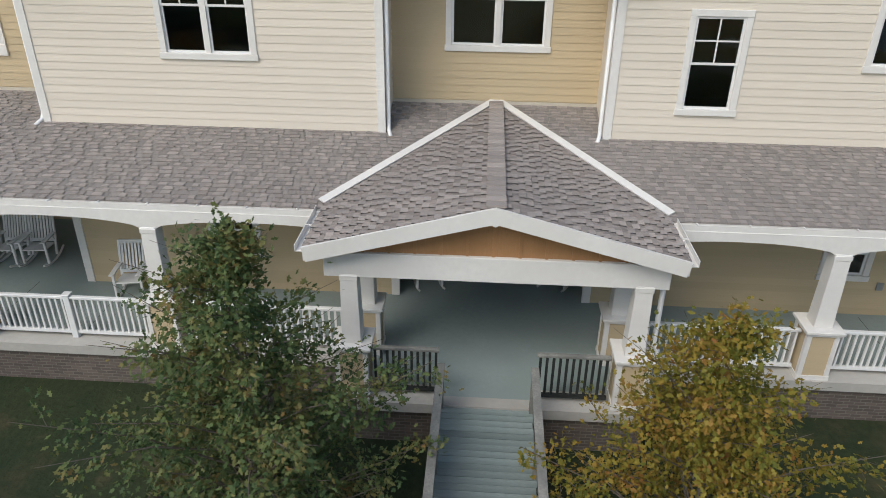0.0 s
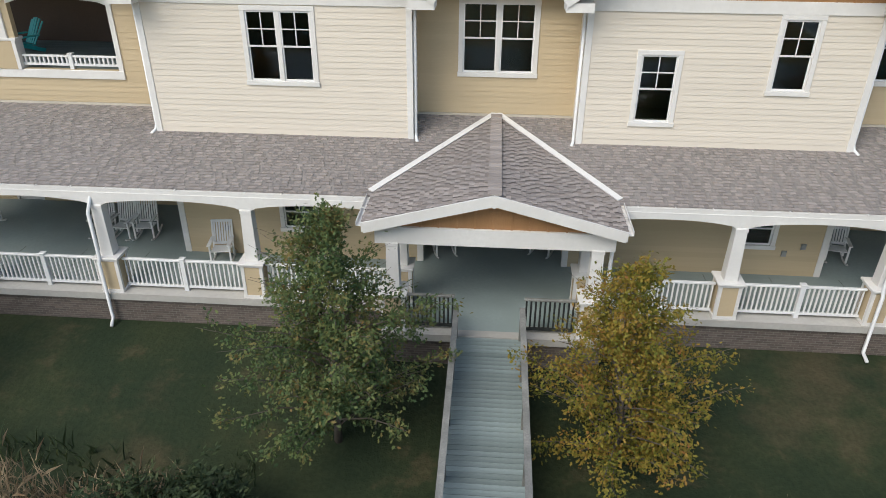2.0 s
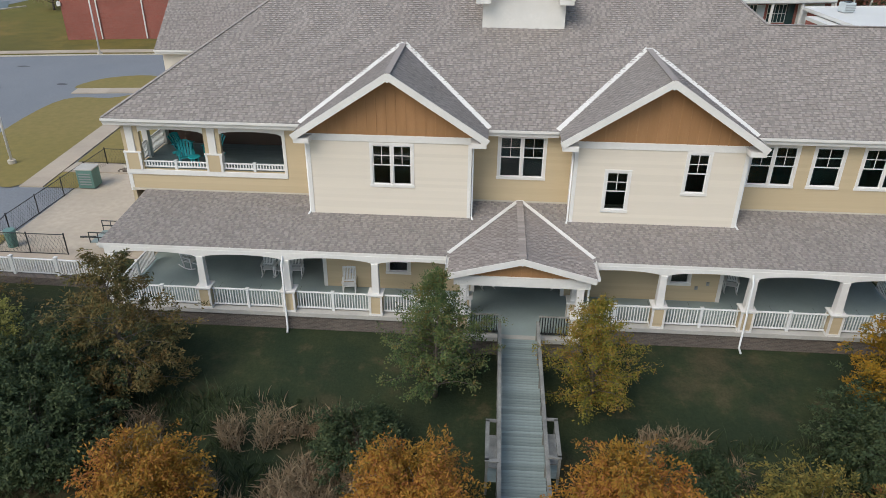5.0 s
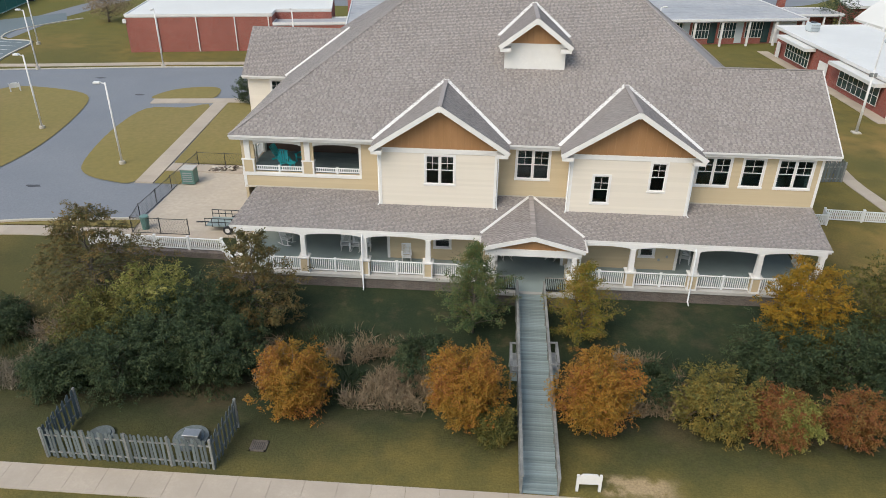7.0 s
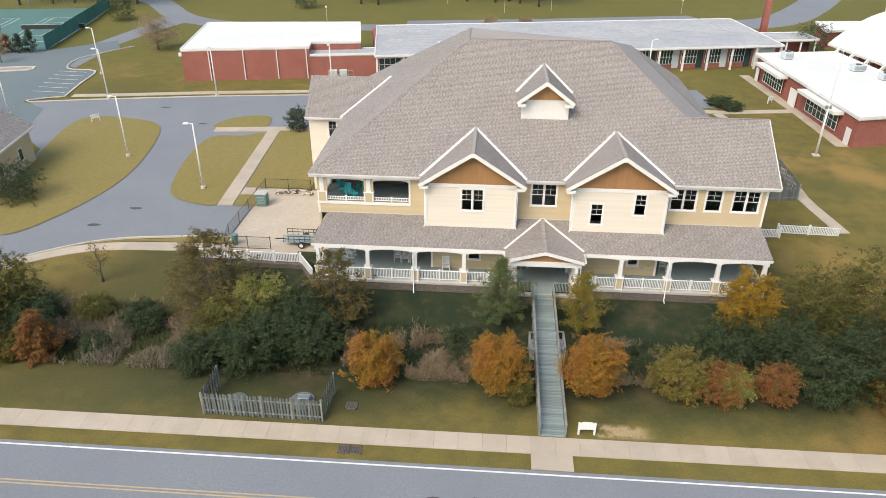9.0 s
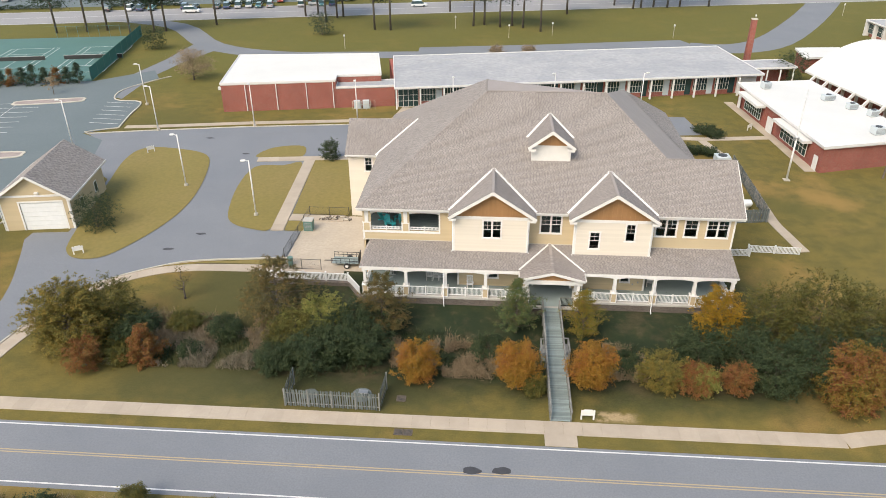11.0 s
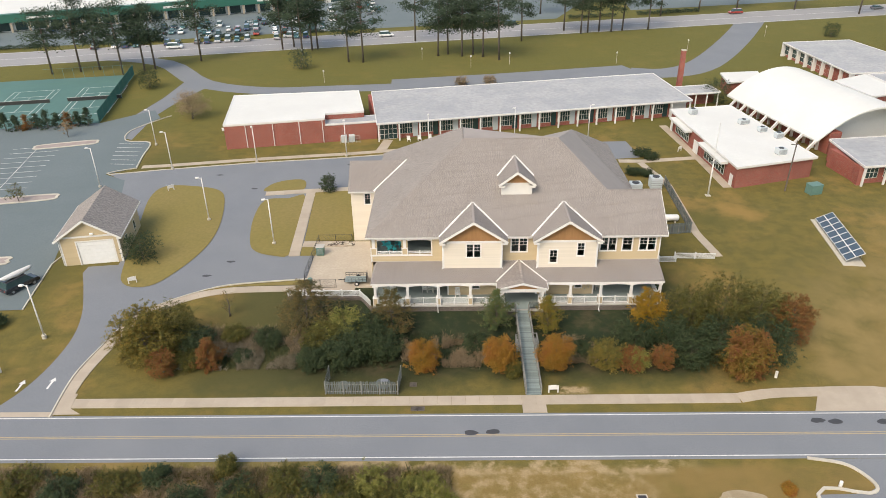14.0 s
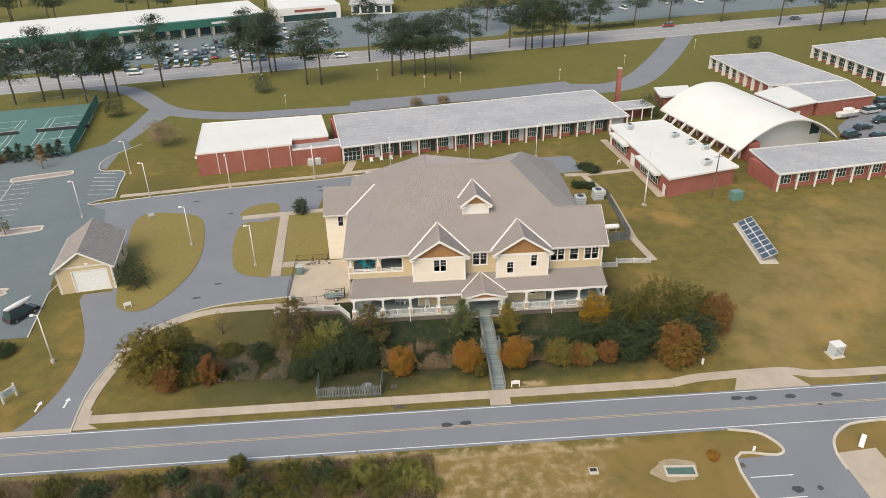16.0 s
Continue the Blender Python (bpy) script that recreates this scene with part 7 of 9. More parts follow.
for x, y, h, r, lf, lab in (
    (-36.8, -33.6, 1.9, 1.3, DARKL, "dark green shrub on the roadside verge"), (-30.4, -32.4, 2.2, 0.9, OLIVEL, "sparse olive shrub on the roadside verge"), (-28.8, -35.6, 1.5, 1.6, DARKL, "dark green shrub on the roadside verge"), (-23.5, -36.2, 1.4, 1.9, OLIVEL, "olive shrub on the roadside verge"),
    (-19.0, -36.0, 1.6, 2.0, OLIVEL, "olive shrub on the roadside verge"), (-12.6, -35.6, 1.5, 1.7, LIMEL, "yellow-green shrub on the roadside verge"), (-45.0, -35.5, 1.6, 1.8, DARKL, "dark green shrub on the roadside verge"), (-33.0, -37.0, 1.8, 2.0, DARKL, "dark green shrub on the roadside verge"), (-9.6, -36.4, 1.1, 1.1, LIMEL, "low yellow-green roadside shrub"),
    (-24.6, -33.8, 1.5, 1.5, OLIVEL, "olive shrub on the roadside verge"), (-21.0, -34.4, 1.8, 1.6, DARKL, "dark green shrub on the roadside verge"), (-16.4, -34.6, 1.7, 1.7, LIMEL, "yellow-green shrub on the roadside verge"), (-14.2, -37.0, 1.8, 2.0, OLIVEL, "olive shrub on the roadside verge"), (-27.0, -37.6, 2.0, 2.2, OLIVEL, "olive shrub on the roadside verge"), (-40.4, -34.6, 1.6, 1.8, OLIVEL, "olive shrub on the roadside verge"), (-11.0, -34.4, 1.2, 1.1, LIMEL, "yellow-green shrub on the roadside verge"), (-49.5, -34.2, 1.6, 1.8, OLIVEL, "olive shrub on the roadside verge"), (22.0, -34.9, 0.5, 0.45, ORANGEL, "tiny orange-red shrub in the grass"), (-54.3, 9.3, 4.4, 2.5, DARKL, "dark green shrub beside the garage"), (-30.5, 33.4, 3.3, 1.25, DARKL, "small round clipped tree on the lawn"), (-87.2, 101, 5.2, 2.8, DARKL, "dark green shrub behind the courts"), (-50.8, 119, 5.6, 2.9, PINEL, "dark conical evergreen on the lawn"), (53.4, 82, 6.0, 3.2, DARKL, "dark evergreen beside the link"),
    (28.4, 49.2, 1.3, 1.6, DARKL, "clipped dark green shrub behind the house"), (29.6, 47.2, 1.2, 1.4, DARKL, "clipped dark green shrub behind the house"), (24.6, 39.6, 1.2, 1.3, DARKL, "clipped dark green shrub behind the house"), (26.8, 38.9, 1.1, 1.2, DARKL, "clipped dark green shrub behind the house"), (-67, -7.4, 1.2, 1.4, DARKL, "low clipped hedge shrub"), (-69, -8.0, 1.2, 1.4, DARKL, "low clipped hedge shrub"), (112, 150, 4.5, 2.4, DARKL, "dark shrub by the service drive"), (-6, 100.5, 2.0, 1.6, BRUSHL, "bare brown shrub behind the wing"), (1.5, 101.5, 2.0, 1.6, BRUSHL, "bare brown shrub behind the wing")):
    k += 1
    feathery("shrub", x, y, h, r * 1.05, lf, lab, k, "round", int(26 + 14 * r), 12, 18, 0.16, 0.25, 0.03, "garden shrubs", 0.06, 0.13, "shrub", 0.36)
k = 90
for i in range(9):
    k += 1
    x, y = lerp2((-107, 68.3), (-90, 71.4), i / 8)
    tree("evergreen", x, y, 3.4 if i % 4 else 4.2, 1.9, REDL if i in (2, 6) else PINEL, "small conical evergreen in front of the courts", 2600, 0.22, "cone", 0.03, k, 50, 0.42, "shrub", "evergreens by the courts")
tree("crape_myrtle", -67.8, 75.4, 6.0, 4.2, BRUSHL, "wide purple-brown nearly bare tree", 6000, 0.22, "round", 0.25, 101, 120, 0.5)
tree("crape_myrtle", -91, 63.6, 3.4, 1.6, BRUSHL, "small brown tree in the car park", 600, 0.22, "round", 0.3, 102, 26, 0.5)
tree("crape_myrtle", -84, 30.4, 3.4, 1.5, OLIVEL, "small olive tree in the car park", 600, 0.22, "round", 0.3, 103, 26, 0.5)


def pine(x, y, h, seed, dense=230):
    """A tall pine: long bare trunk, flat irregular needle masses near the top."""
    rng = np.random.default_rng(seed)
    t = thing("pine_tree", "tall pine with a bare trunk and dark ragged crown", "tree", "pines along the highway", m=pose(x, y, gz(x, y) - 0.05))
    s = Shape()
    lx, ly = rng.normal(size=2) * 0.5
    top = Vector((lx, ly, h))
    s.tube([(0, 0, 0), (lx * 0.2, ly * 0.2, h * 0.4), (lx * 0.6, ly * 0.6, h * 0.75), top], [0.3, 0.24, 0.16, 0.05], 7)
    c = []
    for j in range(17):
        u = 0.42 + 0.58 * (j + rng.uniform()) / 17
        a = j * 2.4 + rng.normal() * 0.5
        q = rng.uniform(0.35, 1.0) * 5.6 * (1.0 - 0.75 * abs(u - 0.66) / 0.34) + 0.5
        p = Vector((lx * u + q * math.cos(a), ly * u + q * math.sin(a), h * u + 0.25))
        s.tube([(lx * u, ly * u, h * u - 0.5), p], [0.09, 0.03], 5, cap=False)
        w = rng.uniform(0.75, 1.3)
        c.append(rng.normal(size=(dense, 3)) * (1.3 * w, 1.3 * w, 0.5 * w) + tuple(p))
    part("trunk", s, TRUNK, t, "tall bare trunk", smooth=True)
    part("crown", leaves_mesh(np.concatenate(c), 0.6 if dense > 150 else 0.85, rng, 0.3, 0.4), PINEL, t, "dark needle masses")


rp = random.Random(8)
for i, (x, y) in enumerate(((-120.7, 117), (-113.5, 119), (-109, 121), (-100, 115.5), (-95.5, 119.5), (-93, 121), (-82.4, 129.5), (-61, 143), (-58, 146), (-53.3, 135), (-51.5, 141.5), (-50, 143), (-38.3, 126), (-34, 125.5), (-12.4, 132), (-9.5, 134), (-5.3, 131), (-2, 133), (0.8, 130), (5.3, 126), (29.6, 165), (34.4, 159.6), (37, 161.5), (41, 163), (45, 162.3), (49, 164), (57.8, 164.7), (25, 195), (68, 188), (148.5, 173.6), (162, 182), (170, 180.5), (139, 186), (120, 196), (100, 200), (84, 195), (-20, 152), (14, 150))):
    pine(x, y, rp.uniform(16.5, 21), 200 + i)
for i in range(64):
    x = rp.uniform(-330, 420)
    pine(x, 205 + 0.2 * x + rp.uniform(60, 130), rp.uniform(14, 19), 300 + i, 90)


def brush(name, label, polys, n, leaf, lo, hi, wide, seed, blade=0.03, tangle=False):
    """Standing stalks and blades over a patch of ground: one object of stuff."""
    rng = np.random.default_rng(seed)
    vs, count = [], 0
    for (x0, x1, y0, y1) in polys:
        m = int(n * (x1 - x0) * (y1 - y0))
        px, py = rng.uniform(x0, x1, m), rng.uniform(y0, y1, m)
        den = np.array([noise.noise((a * 0.35, b * 0.35, seed)) for a, b in zip(px, py)])
        ok = den > -0.18
        px, py, den = px[ok], py[ok], den[ok]
        m = len(px)
        h = rng.uniform(lo, hi, m) * (0.65 + den * 0.8)
        d = rng.normal(size=(m, 2)) * wide * h[:, None]
        a = rng.uniform(0, 6.283, m)
        z = np.array([gz(a_, b_) for a_, b_ in zip(px, py)]) - 0.06
        if tangle:
            z = z + h * rng.uniform(0, 0.8, m) ** 0.8
            h = rng.uniform(0.12, 0.55, m)
            d = rng.normal(size=(m, 2)) * 0.24
        ox, oy = np.cos(a) * blade, np.sin(a) * blade
        base = np.stack([px, py, z], 1)
        tip = np.stack([px + d[:, 0], py + d[:, 1], z + h], 1)
        mid = (base + tip) / 2 + np.stack([d[:, 0] * -0.15, d[:, 1] * -0.15, h * 0.08], 1)
        off = np.stack([ox, oy, ox * 0], 1)
        vs.append(np.stack([base - off, base + off, mid + off * 0.9, tip, mid - off * 0.9], 1).reshape(-1, 3))
    v = np.concatenate(vs)
    f = np.arange(len(v)).reshape(-1, 5)
    me = bpy.data.meshes.new(name)
    me.from_pydata(v.tolist(), [], f.tolist())
    me.materials.append(leaf)
    return tagged(new(name, me), label, "brush", kind="stuff")


brush("dry_brush", "tangled brown dry brush in the swale", [(-10, -4.4, -16.2, -11.2), (4.5, 8, -15.6, -11), (-15, -10.5, -15, -11.5)], 420, BRUSHL, 0.7, 2.2, 0.7, 3, 0.014, True)
brush("reeds", "pale dry reeds in the swale", [(-41, -27, -16.4, -10.8)], 170, REEDL, 0.5, 1.5, 0.55, 4, 0.018, True)
brush("dry_brush", "brown and green brush among the reeds", [(-44, -27, -13.5, -8.6)], 160, BRUSHL, 0.5, 1.8, 0.6, 5, 0.018, True)
brush("green_weeds", "green weeds in the swale", [(-44, -5, -16, -9.5), (4, 14, -15, -10.5)], 40, DARKL, 0.3, 0.9, 0.5, 6, 0.018)
brush("roadside_brush", "dry brown weeds on the far verge", [(-64, -9, -41, -32.0)], 210, BRUSHL, 0.3, 1.2, 0.6, 7, 0.018, True)
brush("roadside_weeds", "green weeds on the far verge", [(-64, -9, -41, -32.4)], 90, OLIVEL, 0.3, 1.0, 0.5, 8, 0.025)


def hedge(a, b, w, h, seed):
    """A dense clipped evergreen hedge between two plan points."""
    rng = np.random.default_rng(seed)
    L = math.dist(a, b)
    t = thing("hedge", "long dark clipped hedge beside the highway", "hedge", "highway hedges", m=frame_of(a, b) @ Matrix.Translation((0, 0, gz(*a))))
    n = int(L * w * h * 60)
    u = rng.uniform(0, L, n)
    v = rng.normal(size=n) * w * 0.33
    z = rng.uniform(0.05, 1, n) ** 0.7 * h * (0.85 + 0.15 * np.sin(u * 1.7))
    part("crown", leaves_mesh(np.stack([u, v, z], 1), 0.3, rng), PINEL, t, "dark evergreen leaves")
    s = Shape()
    for i in range(max(2, int(L / 1.5))):
        s.tube([((i + 0.5) * 1.5, 0, -0.1), ((i + 0.5) * 1.5, 0.1, h * 0.7)], [0.06, 0.03], 5)
    part("stem", s, TRUNK, t)


for i, (x0, x1) in enumerate(((-165, -138), (-125, -104), (-92, -76), (-66, -52), (-20, -4), (34, 52), (60, 84))):
    hedge((x0, 178 + 0.2 * x0), (x1, 178 + 0.2 * x1), 1.6, 1.5, 700 + i)

# ---- porch furniture ----
def rocking_chair(m, material=VINYL, label="white slatted rocking chair on the porch", group="rocking chairs"):
    c = thing("rocking_chair", label, "chair", group, m=m)
    for i in range(6):
        part("seat_slat", Shape().box(-0.27, 0.27, -0.25 + i * 0.085, -0.18 + i * 0.085, 0.42 - i * 0.008, 0.445 - i * 0.008), material, c)
    for sx in (-1, 1):
        x = sx * 0.29
        part("front_leg", Shape().box(x - 0.025, x + 0.025, -0.27, -0.22, 0.08, 0.66), material, c)
        part("back_post", Shape().bar((x, 0.2, 0.1), (x, 0.46, 1.16), 0.05, 0.05), material, c)
        part("arm", Shape().box(x - 0.055, x + 0.055, -0.33, 0.3, 0.65, 0.68), material, c)
        pts = [(x, -0.5 + 0.12 * i, 0.02 + 0.16 * ((i - 4.4) / 5) ** 2) for i in range(10)]
        part("rocker", Shape().tube(pts, [0.03] * 10, 4), material, c)
    for i in range(7):
        x = -0.225 + i * 0.075
        part("back_slat", Shape().bar((x, 0.25, 0.46), (x, 0.44, 1.1), 0.045, 0.018), material, c)
    for z, y in ((0.48, 0.27), (1.13, 0.455)):
        part("back_rail", Shape().box(-0.29, 0.29, y - 0.02, y + 0.02, z - 0.04, z + 0.04), material, c)
    return c


rock = rocking_chair(pose(-8.05, -2.95, SLAB, 0, 0, 8))
for x, y, r in ((-12.4, -1.65, 5), (-11.68, -1.7, -4), (-10.98, -1.65, 6), (-1.4, -1.95, 15), (1.6, -1.7, -20), (10.5, -1.4, -12), (-16.6, -1.2, 70)):
    copy_thing(rock, pose(x, y, SLAB, 0, 0, r))


def adirondack(m):
    c = thing("adirondack_chair", "turquoise plastic adirondack chair on the balcony", "chair", "balcony chairs", m=m)
    for i in range(5):
        x = -0.24 + i * 0.12
        part("back_slat", Shape().bar((x, 0.2, 0.3), (x * 1.25, 0.62, 1.08 - 1.6 * x * x), 0.1, 0.025), TURQ, c)
    for i in range(5):
        part("seat_slat", Shape().bar((-0.28, -0.3 + i * 0.115, 0.4 - i * 0.028), (0.28, -0.3 + i * 0.115, 0.4 - i * 0.028), 0.1, 0.025, up=(0, 0.2, 1)), TURQ, c)
    for sx in (-1, 1):
        part("arm", Shape().box(sx * 0.3, sx * 0.44, -0.42, 0.35, 0.58, 0.61), TURQ, c)
        part("front_leg", Shape().box(sx * 0.31, sx * 0.36, -0.36, -0.24, 0, 0.58), TURQ, c)
        part("side_rail", Shape().bar((sx * 0.27, -0.34, 0.37), (sx * 0.27, 0.5, 0.04), 0.035, 0.12), TURQ, c)
    return c


ad = adirondack(pose(-16.9, 0.95, BF, 0, 0, 25))
copy_thing(ad, pose(-17.6, 2.3, BF, 0, 0, 70))
copy_thing(ad, pose(-15.9, 2.1, BF, 0, 0, -30))
tb = thing("side_table", "small turquoise balcony side table", "table")
part("top", Shape().tube([(0, 0, 0.5), (0, 0, 0.54)], [0.3, 0.3], 16), TURQ, tb)
for a in range(3):
    part("leg", Shape().bar((0.22 * math.cos(a * 2.1), 0.22 * math.sin(a * 2.1), 0), (0.18 * math.cos(a * 2.1), 0.18 * math.sin(a * 2.1), 0.5), 0.05), TURQ, tb)
tb.location = (-16.3, 0.55, BF)

# ---- lamps and poles ----
lamp = thing("street_lamp", "tall white lamp post with a boxy head", "street lamp", "white car park lamps", m=pose(-48.4, 22.4, 0.22))
part("base", Shape().tube([(0, 0, -0.2), (0, 0, 0.35)], [0.28, 0.28], 12), KERB, lamp)
part("pole", Shape().tube([(0, 0, 0.3), (0, 0, 7.5)], [0.1, 0.075], 8), WHITE, lamp, smooth=True)
part("arm", Shape().bar((0, 0, 7.42), (-0.45, 0, 7.5), 0.07), WHITE, lamp)
part("head", Shape().box(-0.95, -0.4, -0.2, 0.2, 7.42, 7.6), WHITE, lamp, bevel=0.04)
part("lens", Shape().box(-0.9, -0.45, -0.16, 0.16, 7.4, 7.42), STEEL, lamp)
for x, y, r in ((-35.9, 13.9, 10), (-46.5, 47.6, 95), (-62.0, 44.6, 0), (-70.1, 58.3, 0), (-29.4, 50.6, 95), (-13.2, 53.6, 95), (4.2, 56.9, 60), (19.3, 57.6, 200), (-72.4, 36.5, 0), (-59.3, -10.0, 0)):
    copy_thing(lamp, pose(x, y, 0.22, 0, 0, r))
mast = thing("antenna_mast", "slim white antenna mast on the lawn", "mast", m=pose(35.1, 29.9, 0.2))
part("base", Shape().box(-0.4, 0.4, -0.4, 0.4, -0.2, 0.15), KERB, mast)
part("lower_pole", Shape().tube([(0, 0, 0.1), (0, 0, 6.6)], [0.14, 0.11], 10), WHITE, mast, smooth=True)
part("upper_pole", Shape().tube([(0, 0, 6.6), (0, 0, 13)], [0.07, 0.04], 8), WHITE, mast)
part("collar", Shape().box(-0.35, 0.35, -0.1, 0.1, 5.9, 6.3), STEEL, mast)
up = thing("utility_pole", "weathered wooden utility pole", "pole", m=pose(48.8, 31.4, 0.2))
part("pole", Shape().tube([(0, 0, -0.2), (0.2, 0, 9.2)], [0.14, 0.1], 8), TRUNK, up)
part("crossarm", Shape().box(-0.7, 0.9, -0.06, 0.06, 8.5, 8.62), TRUNK, up)
for x, y in ((-52, 128), (-17, 128), (-3, 118), (38, 120), (62, 134), (92, 152), (-42, 104), (8, 121)):
    pl = thing("path_lamp", "short garden lamp post with a pale globe", "lamp", "garden lamps", m=pose(x, y, 0.2))
    part("post", Shape().tube([(0, 0, 0), (0, 0, 2.9)], [0.06, 0.05], 6), KERB, pl)
    part("globe", Shape().tube([(0, 0, 2.9), (0, 0, 3.05), (0, 0, 3.3), (0, 0, 3.42)], [0.12, 0.22, 0.2, 0.06], 8), WHITE, pl)

# ---- fences ----
def picket_line(pts, z0, h, label, gap=0.14):
    """White vinyl picket fence along plan points, standing on z0."""
    for a, b in zip(pts, pts[1:]):
        L = math.dist(a, b)
        n = max(1, round(L / 2.4))
        for i in range(n):
            p, q = lerp2(a, b, i / n), lerp2(a, b, (i + 1) / n)
            railing(0.06, math.dist(p, q) - 0.06, 0, z0, h, label, "white picket fences", gap=gap, bal=0.075, m=frame_of(p, q), name="picket_fence", posts=False)
            f = solo("fence_post", Shape().box(-0.065, 0.065, -0.065, 0.065, 0, h + 0.1).box(-0.09, 0.09, -0.09, 0.09, h + 0.1, h + 0.14), VINYL, "white vinyl fence post with a cap", "fence post", "white fence posts", m=pose(*p, z0))


picket_line([(-30.6, -1.7), (-21.0, -1.9), (-19.3, -4.4)], 0.62, 0.95, "white vinyl picket fence along the ramp")
solo("retaining_wall", Shape().prism([(-30.7, -2.0), (-20.9, -2.2), (-19.2, -4.9), (-18.9, -4.7), (-20.8, -1.7), (-30.7, -1.5)], -0.1, 0.62), BRICK_D, "low dark brick retaining wall under the fence", "wall", kind="structure")
picket_line([(18.4, 7.0), (23.3, 7.2), (23.4, 8.2), (29.2, 7.9)], 0.2, 0.95, "white vinyl picket fence beside the house")


def board_fence(pts, h, label, gap, w, tilt=0.0, lean=0.0):
    """Upright weathered boards on rails and posts."""
    f = thing("board_fence", label, "fence")
    rb = random.Random(int(pts[0][0] * 10))
    me = Shape().add([(-w / 2, -0.01, 0), (w / 2, -0.01, 0), (w / 2, 0.01, 0), (-w / 2, 0.01, 0), (-w / 2, -0.01, h - 0.07), (w / 2, -0.01, h - 0.07), (w / 2, 0.01, h - 0.07), (-w / 2, 0.01, h - 0.07), (-w * 0.25, -0.01, h), (w * 0.25, -0.01, h), (w * 0.25, 0.01, h), (-w * 0.25, 0.01, h)],
                     [(3, 2, 1, 0), (0, 1, 5, 4), (1, 2, 6, 5), (2, 3, 7, 6), (3, 0, 4, 7), (4, 5, 9, 8), (5, 6, 10, 9), (6, 7, 11, 10), (7, 4, 8, 11), (8, 9, 10, 11)]).make("board")
    for a, b in zip(pts, pts[1:]):
        m = frame_of(a, b)
        L = math.dist(a, b)
        for i in range(int(L / gap)):
            x = (i + 0.5) * gap
            px, py = lerp2(a, b, x / L)
            bb = part("board", me, WOODF, f)
            bb.matrix_basis = m @ pose(x, 0.03 if i % 2 else -0.03, gz(px, py) + 0.03 + rb.uniform(-0.03, 0.03), 0, rb.uniform(-1.5, 1.5), 0)
        for z in (0.35, h - 0.35):
            r = part("rail", Shape().bar((0, 0, z + gz(*a)), (L, 0, z + gz(*b)), 0.04, 0.09), WOODR, f)
            r.matrix_basis = m
        n = max(1, round(L / 2.2))
        for i in range(n + (b == pts[-1])):
            px, py = lerp2(a, b, i / n)
            part("post", Shape().box(px - 0.055, px + 0.055, py - 0.055, py + 0.055, gz(px, py) - 0.1, gz(px, py) + h + 0.06), WOODR, f)
    return f


board_fence([(-22.7, -18.1), (-22.75, -20.9), (-14.8, -21.0), (-14.6, -18.2)], 1.72, "weathered grey picket enclosure by the sidewalk", 0.2, 0.13)
board_fence([(28.9, 34.5), (28.1, 16.2), (24.0, 15.6)], 1.8, "dark weathered board fence behind the house", 0.155, 0.145)
for x, y, r in ((-21.0, -19.4, 0.65), (-16.6, -19.2, 0.85)):
    solo("well_cover", Shape().tube([(0, 0, -0.3), (0, 0, 0.1)], [r, r], 20).tube([(0, 0, 0.1), (0, 0, 0.15)], [r * 0.8, r * 0.75], 20), WOODF, "round dark concrete well cover inside the enclosure", "well cover", "well covers", m=pose(x, y, gz(x, y)))
solo("control_box", Shape().box(-0.35, 0.35, -0.2, 0.2, 0, 0.42).box(-0.4, 0.4, -0.25, 0.25, 0.42, 0.47), STEEL, "grey metal control box inside the enclosure", "control box", bevel=0.01, m=pose(-16.4, -19.4, gz(-16.4, -19.4) + 0.14))
ch = thing("mesh_fence", "black metal mesh fence round the concrete yard", "fence")
for a, b in (((-29.3, 3.2), (-29.0, 14.3)), ((-29.0, 14.3), (-24.0, 14.3)), ((-28.9, 1.0), (-24.6, 1.0)), ((-29.3, 3.2), (-28.9, 1.0))):
    n = max(1, round(math.dist(a, b) / 2.6))
    for i in range(n + 1):
        p = lerp2(a, b, i / n)
        part("post", Shape().tube([(*p, 0.1), (*p, 1.6)], [0.035, 0.035], 6), BLACKM, ch)
    for z in (0.3, 1.5):
        part("rail", Shape().bar((*a, z), (*b, z), 0.035, 0.035), BLACKM, ch)
    s = Shape()
    L = math.dist(a, b)
    for i in range(int(L / 0.22)):
        p, q = lerp2(a, b, i * 0.22 / L), lerp2(a, b, min(1, (i * 0.22 + 0.6) / L))
        s.bar((*p, 0.3), (*q, 1.5), 0.008).bar((*q, 0.3), (*p, 1.5), 0.008)
    tagged(part("mesh", s, BLACKM, ch), kind="stuff")
PAD = mat("tan_yard_concrete", (0.40, 0.34, 0.265), (0.355, 0.30, 0.232), rough=0.85, scale=0.25, fine=3, bump=0.05, c=(0.47, 0.40, 0.315))
solo("yard", Shape().prism([(-29.1, 0.9), (-19.4, 0.9), (-19.4, 14.4), (-29.1, 14.4)], 0.0, 0.27), PAD, "tan concrete service yard beside the house", "yard", kind="structure")
tf = thing("transformer_box", "green metal transformer cabinet in the yard", "transformer", m=pose(-28.2, 10.4, 0.27))
part("cabinet", Shape().box(-0.55, 0.55, -0.5, 0.5, 0.05, 1.35), GREENM, tf, bevel=0.03)
part("lid", Shape().box(-0.6, 0.6, -0.55, 0.55, 1.35, 1.42), PALEC, tf)
for i in range(5):
    part("louvre", Shape().box(-0.4, 0.4, -0.53, -0.5, 0.3 + i * 0.18, 0.38 + i * 0.18), STEEL, tf)
bn = thing("waste_bin", "dark green waste bin in the yard", "bin", m=pose(-28.2, 1.7, 0.27))
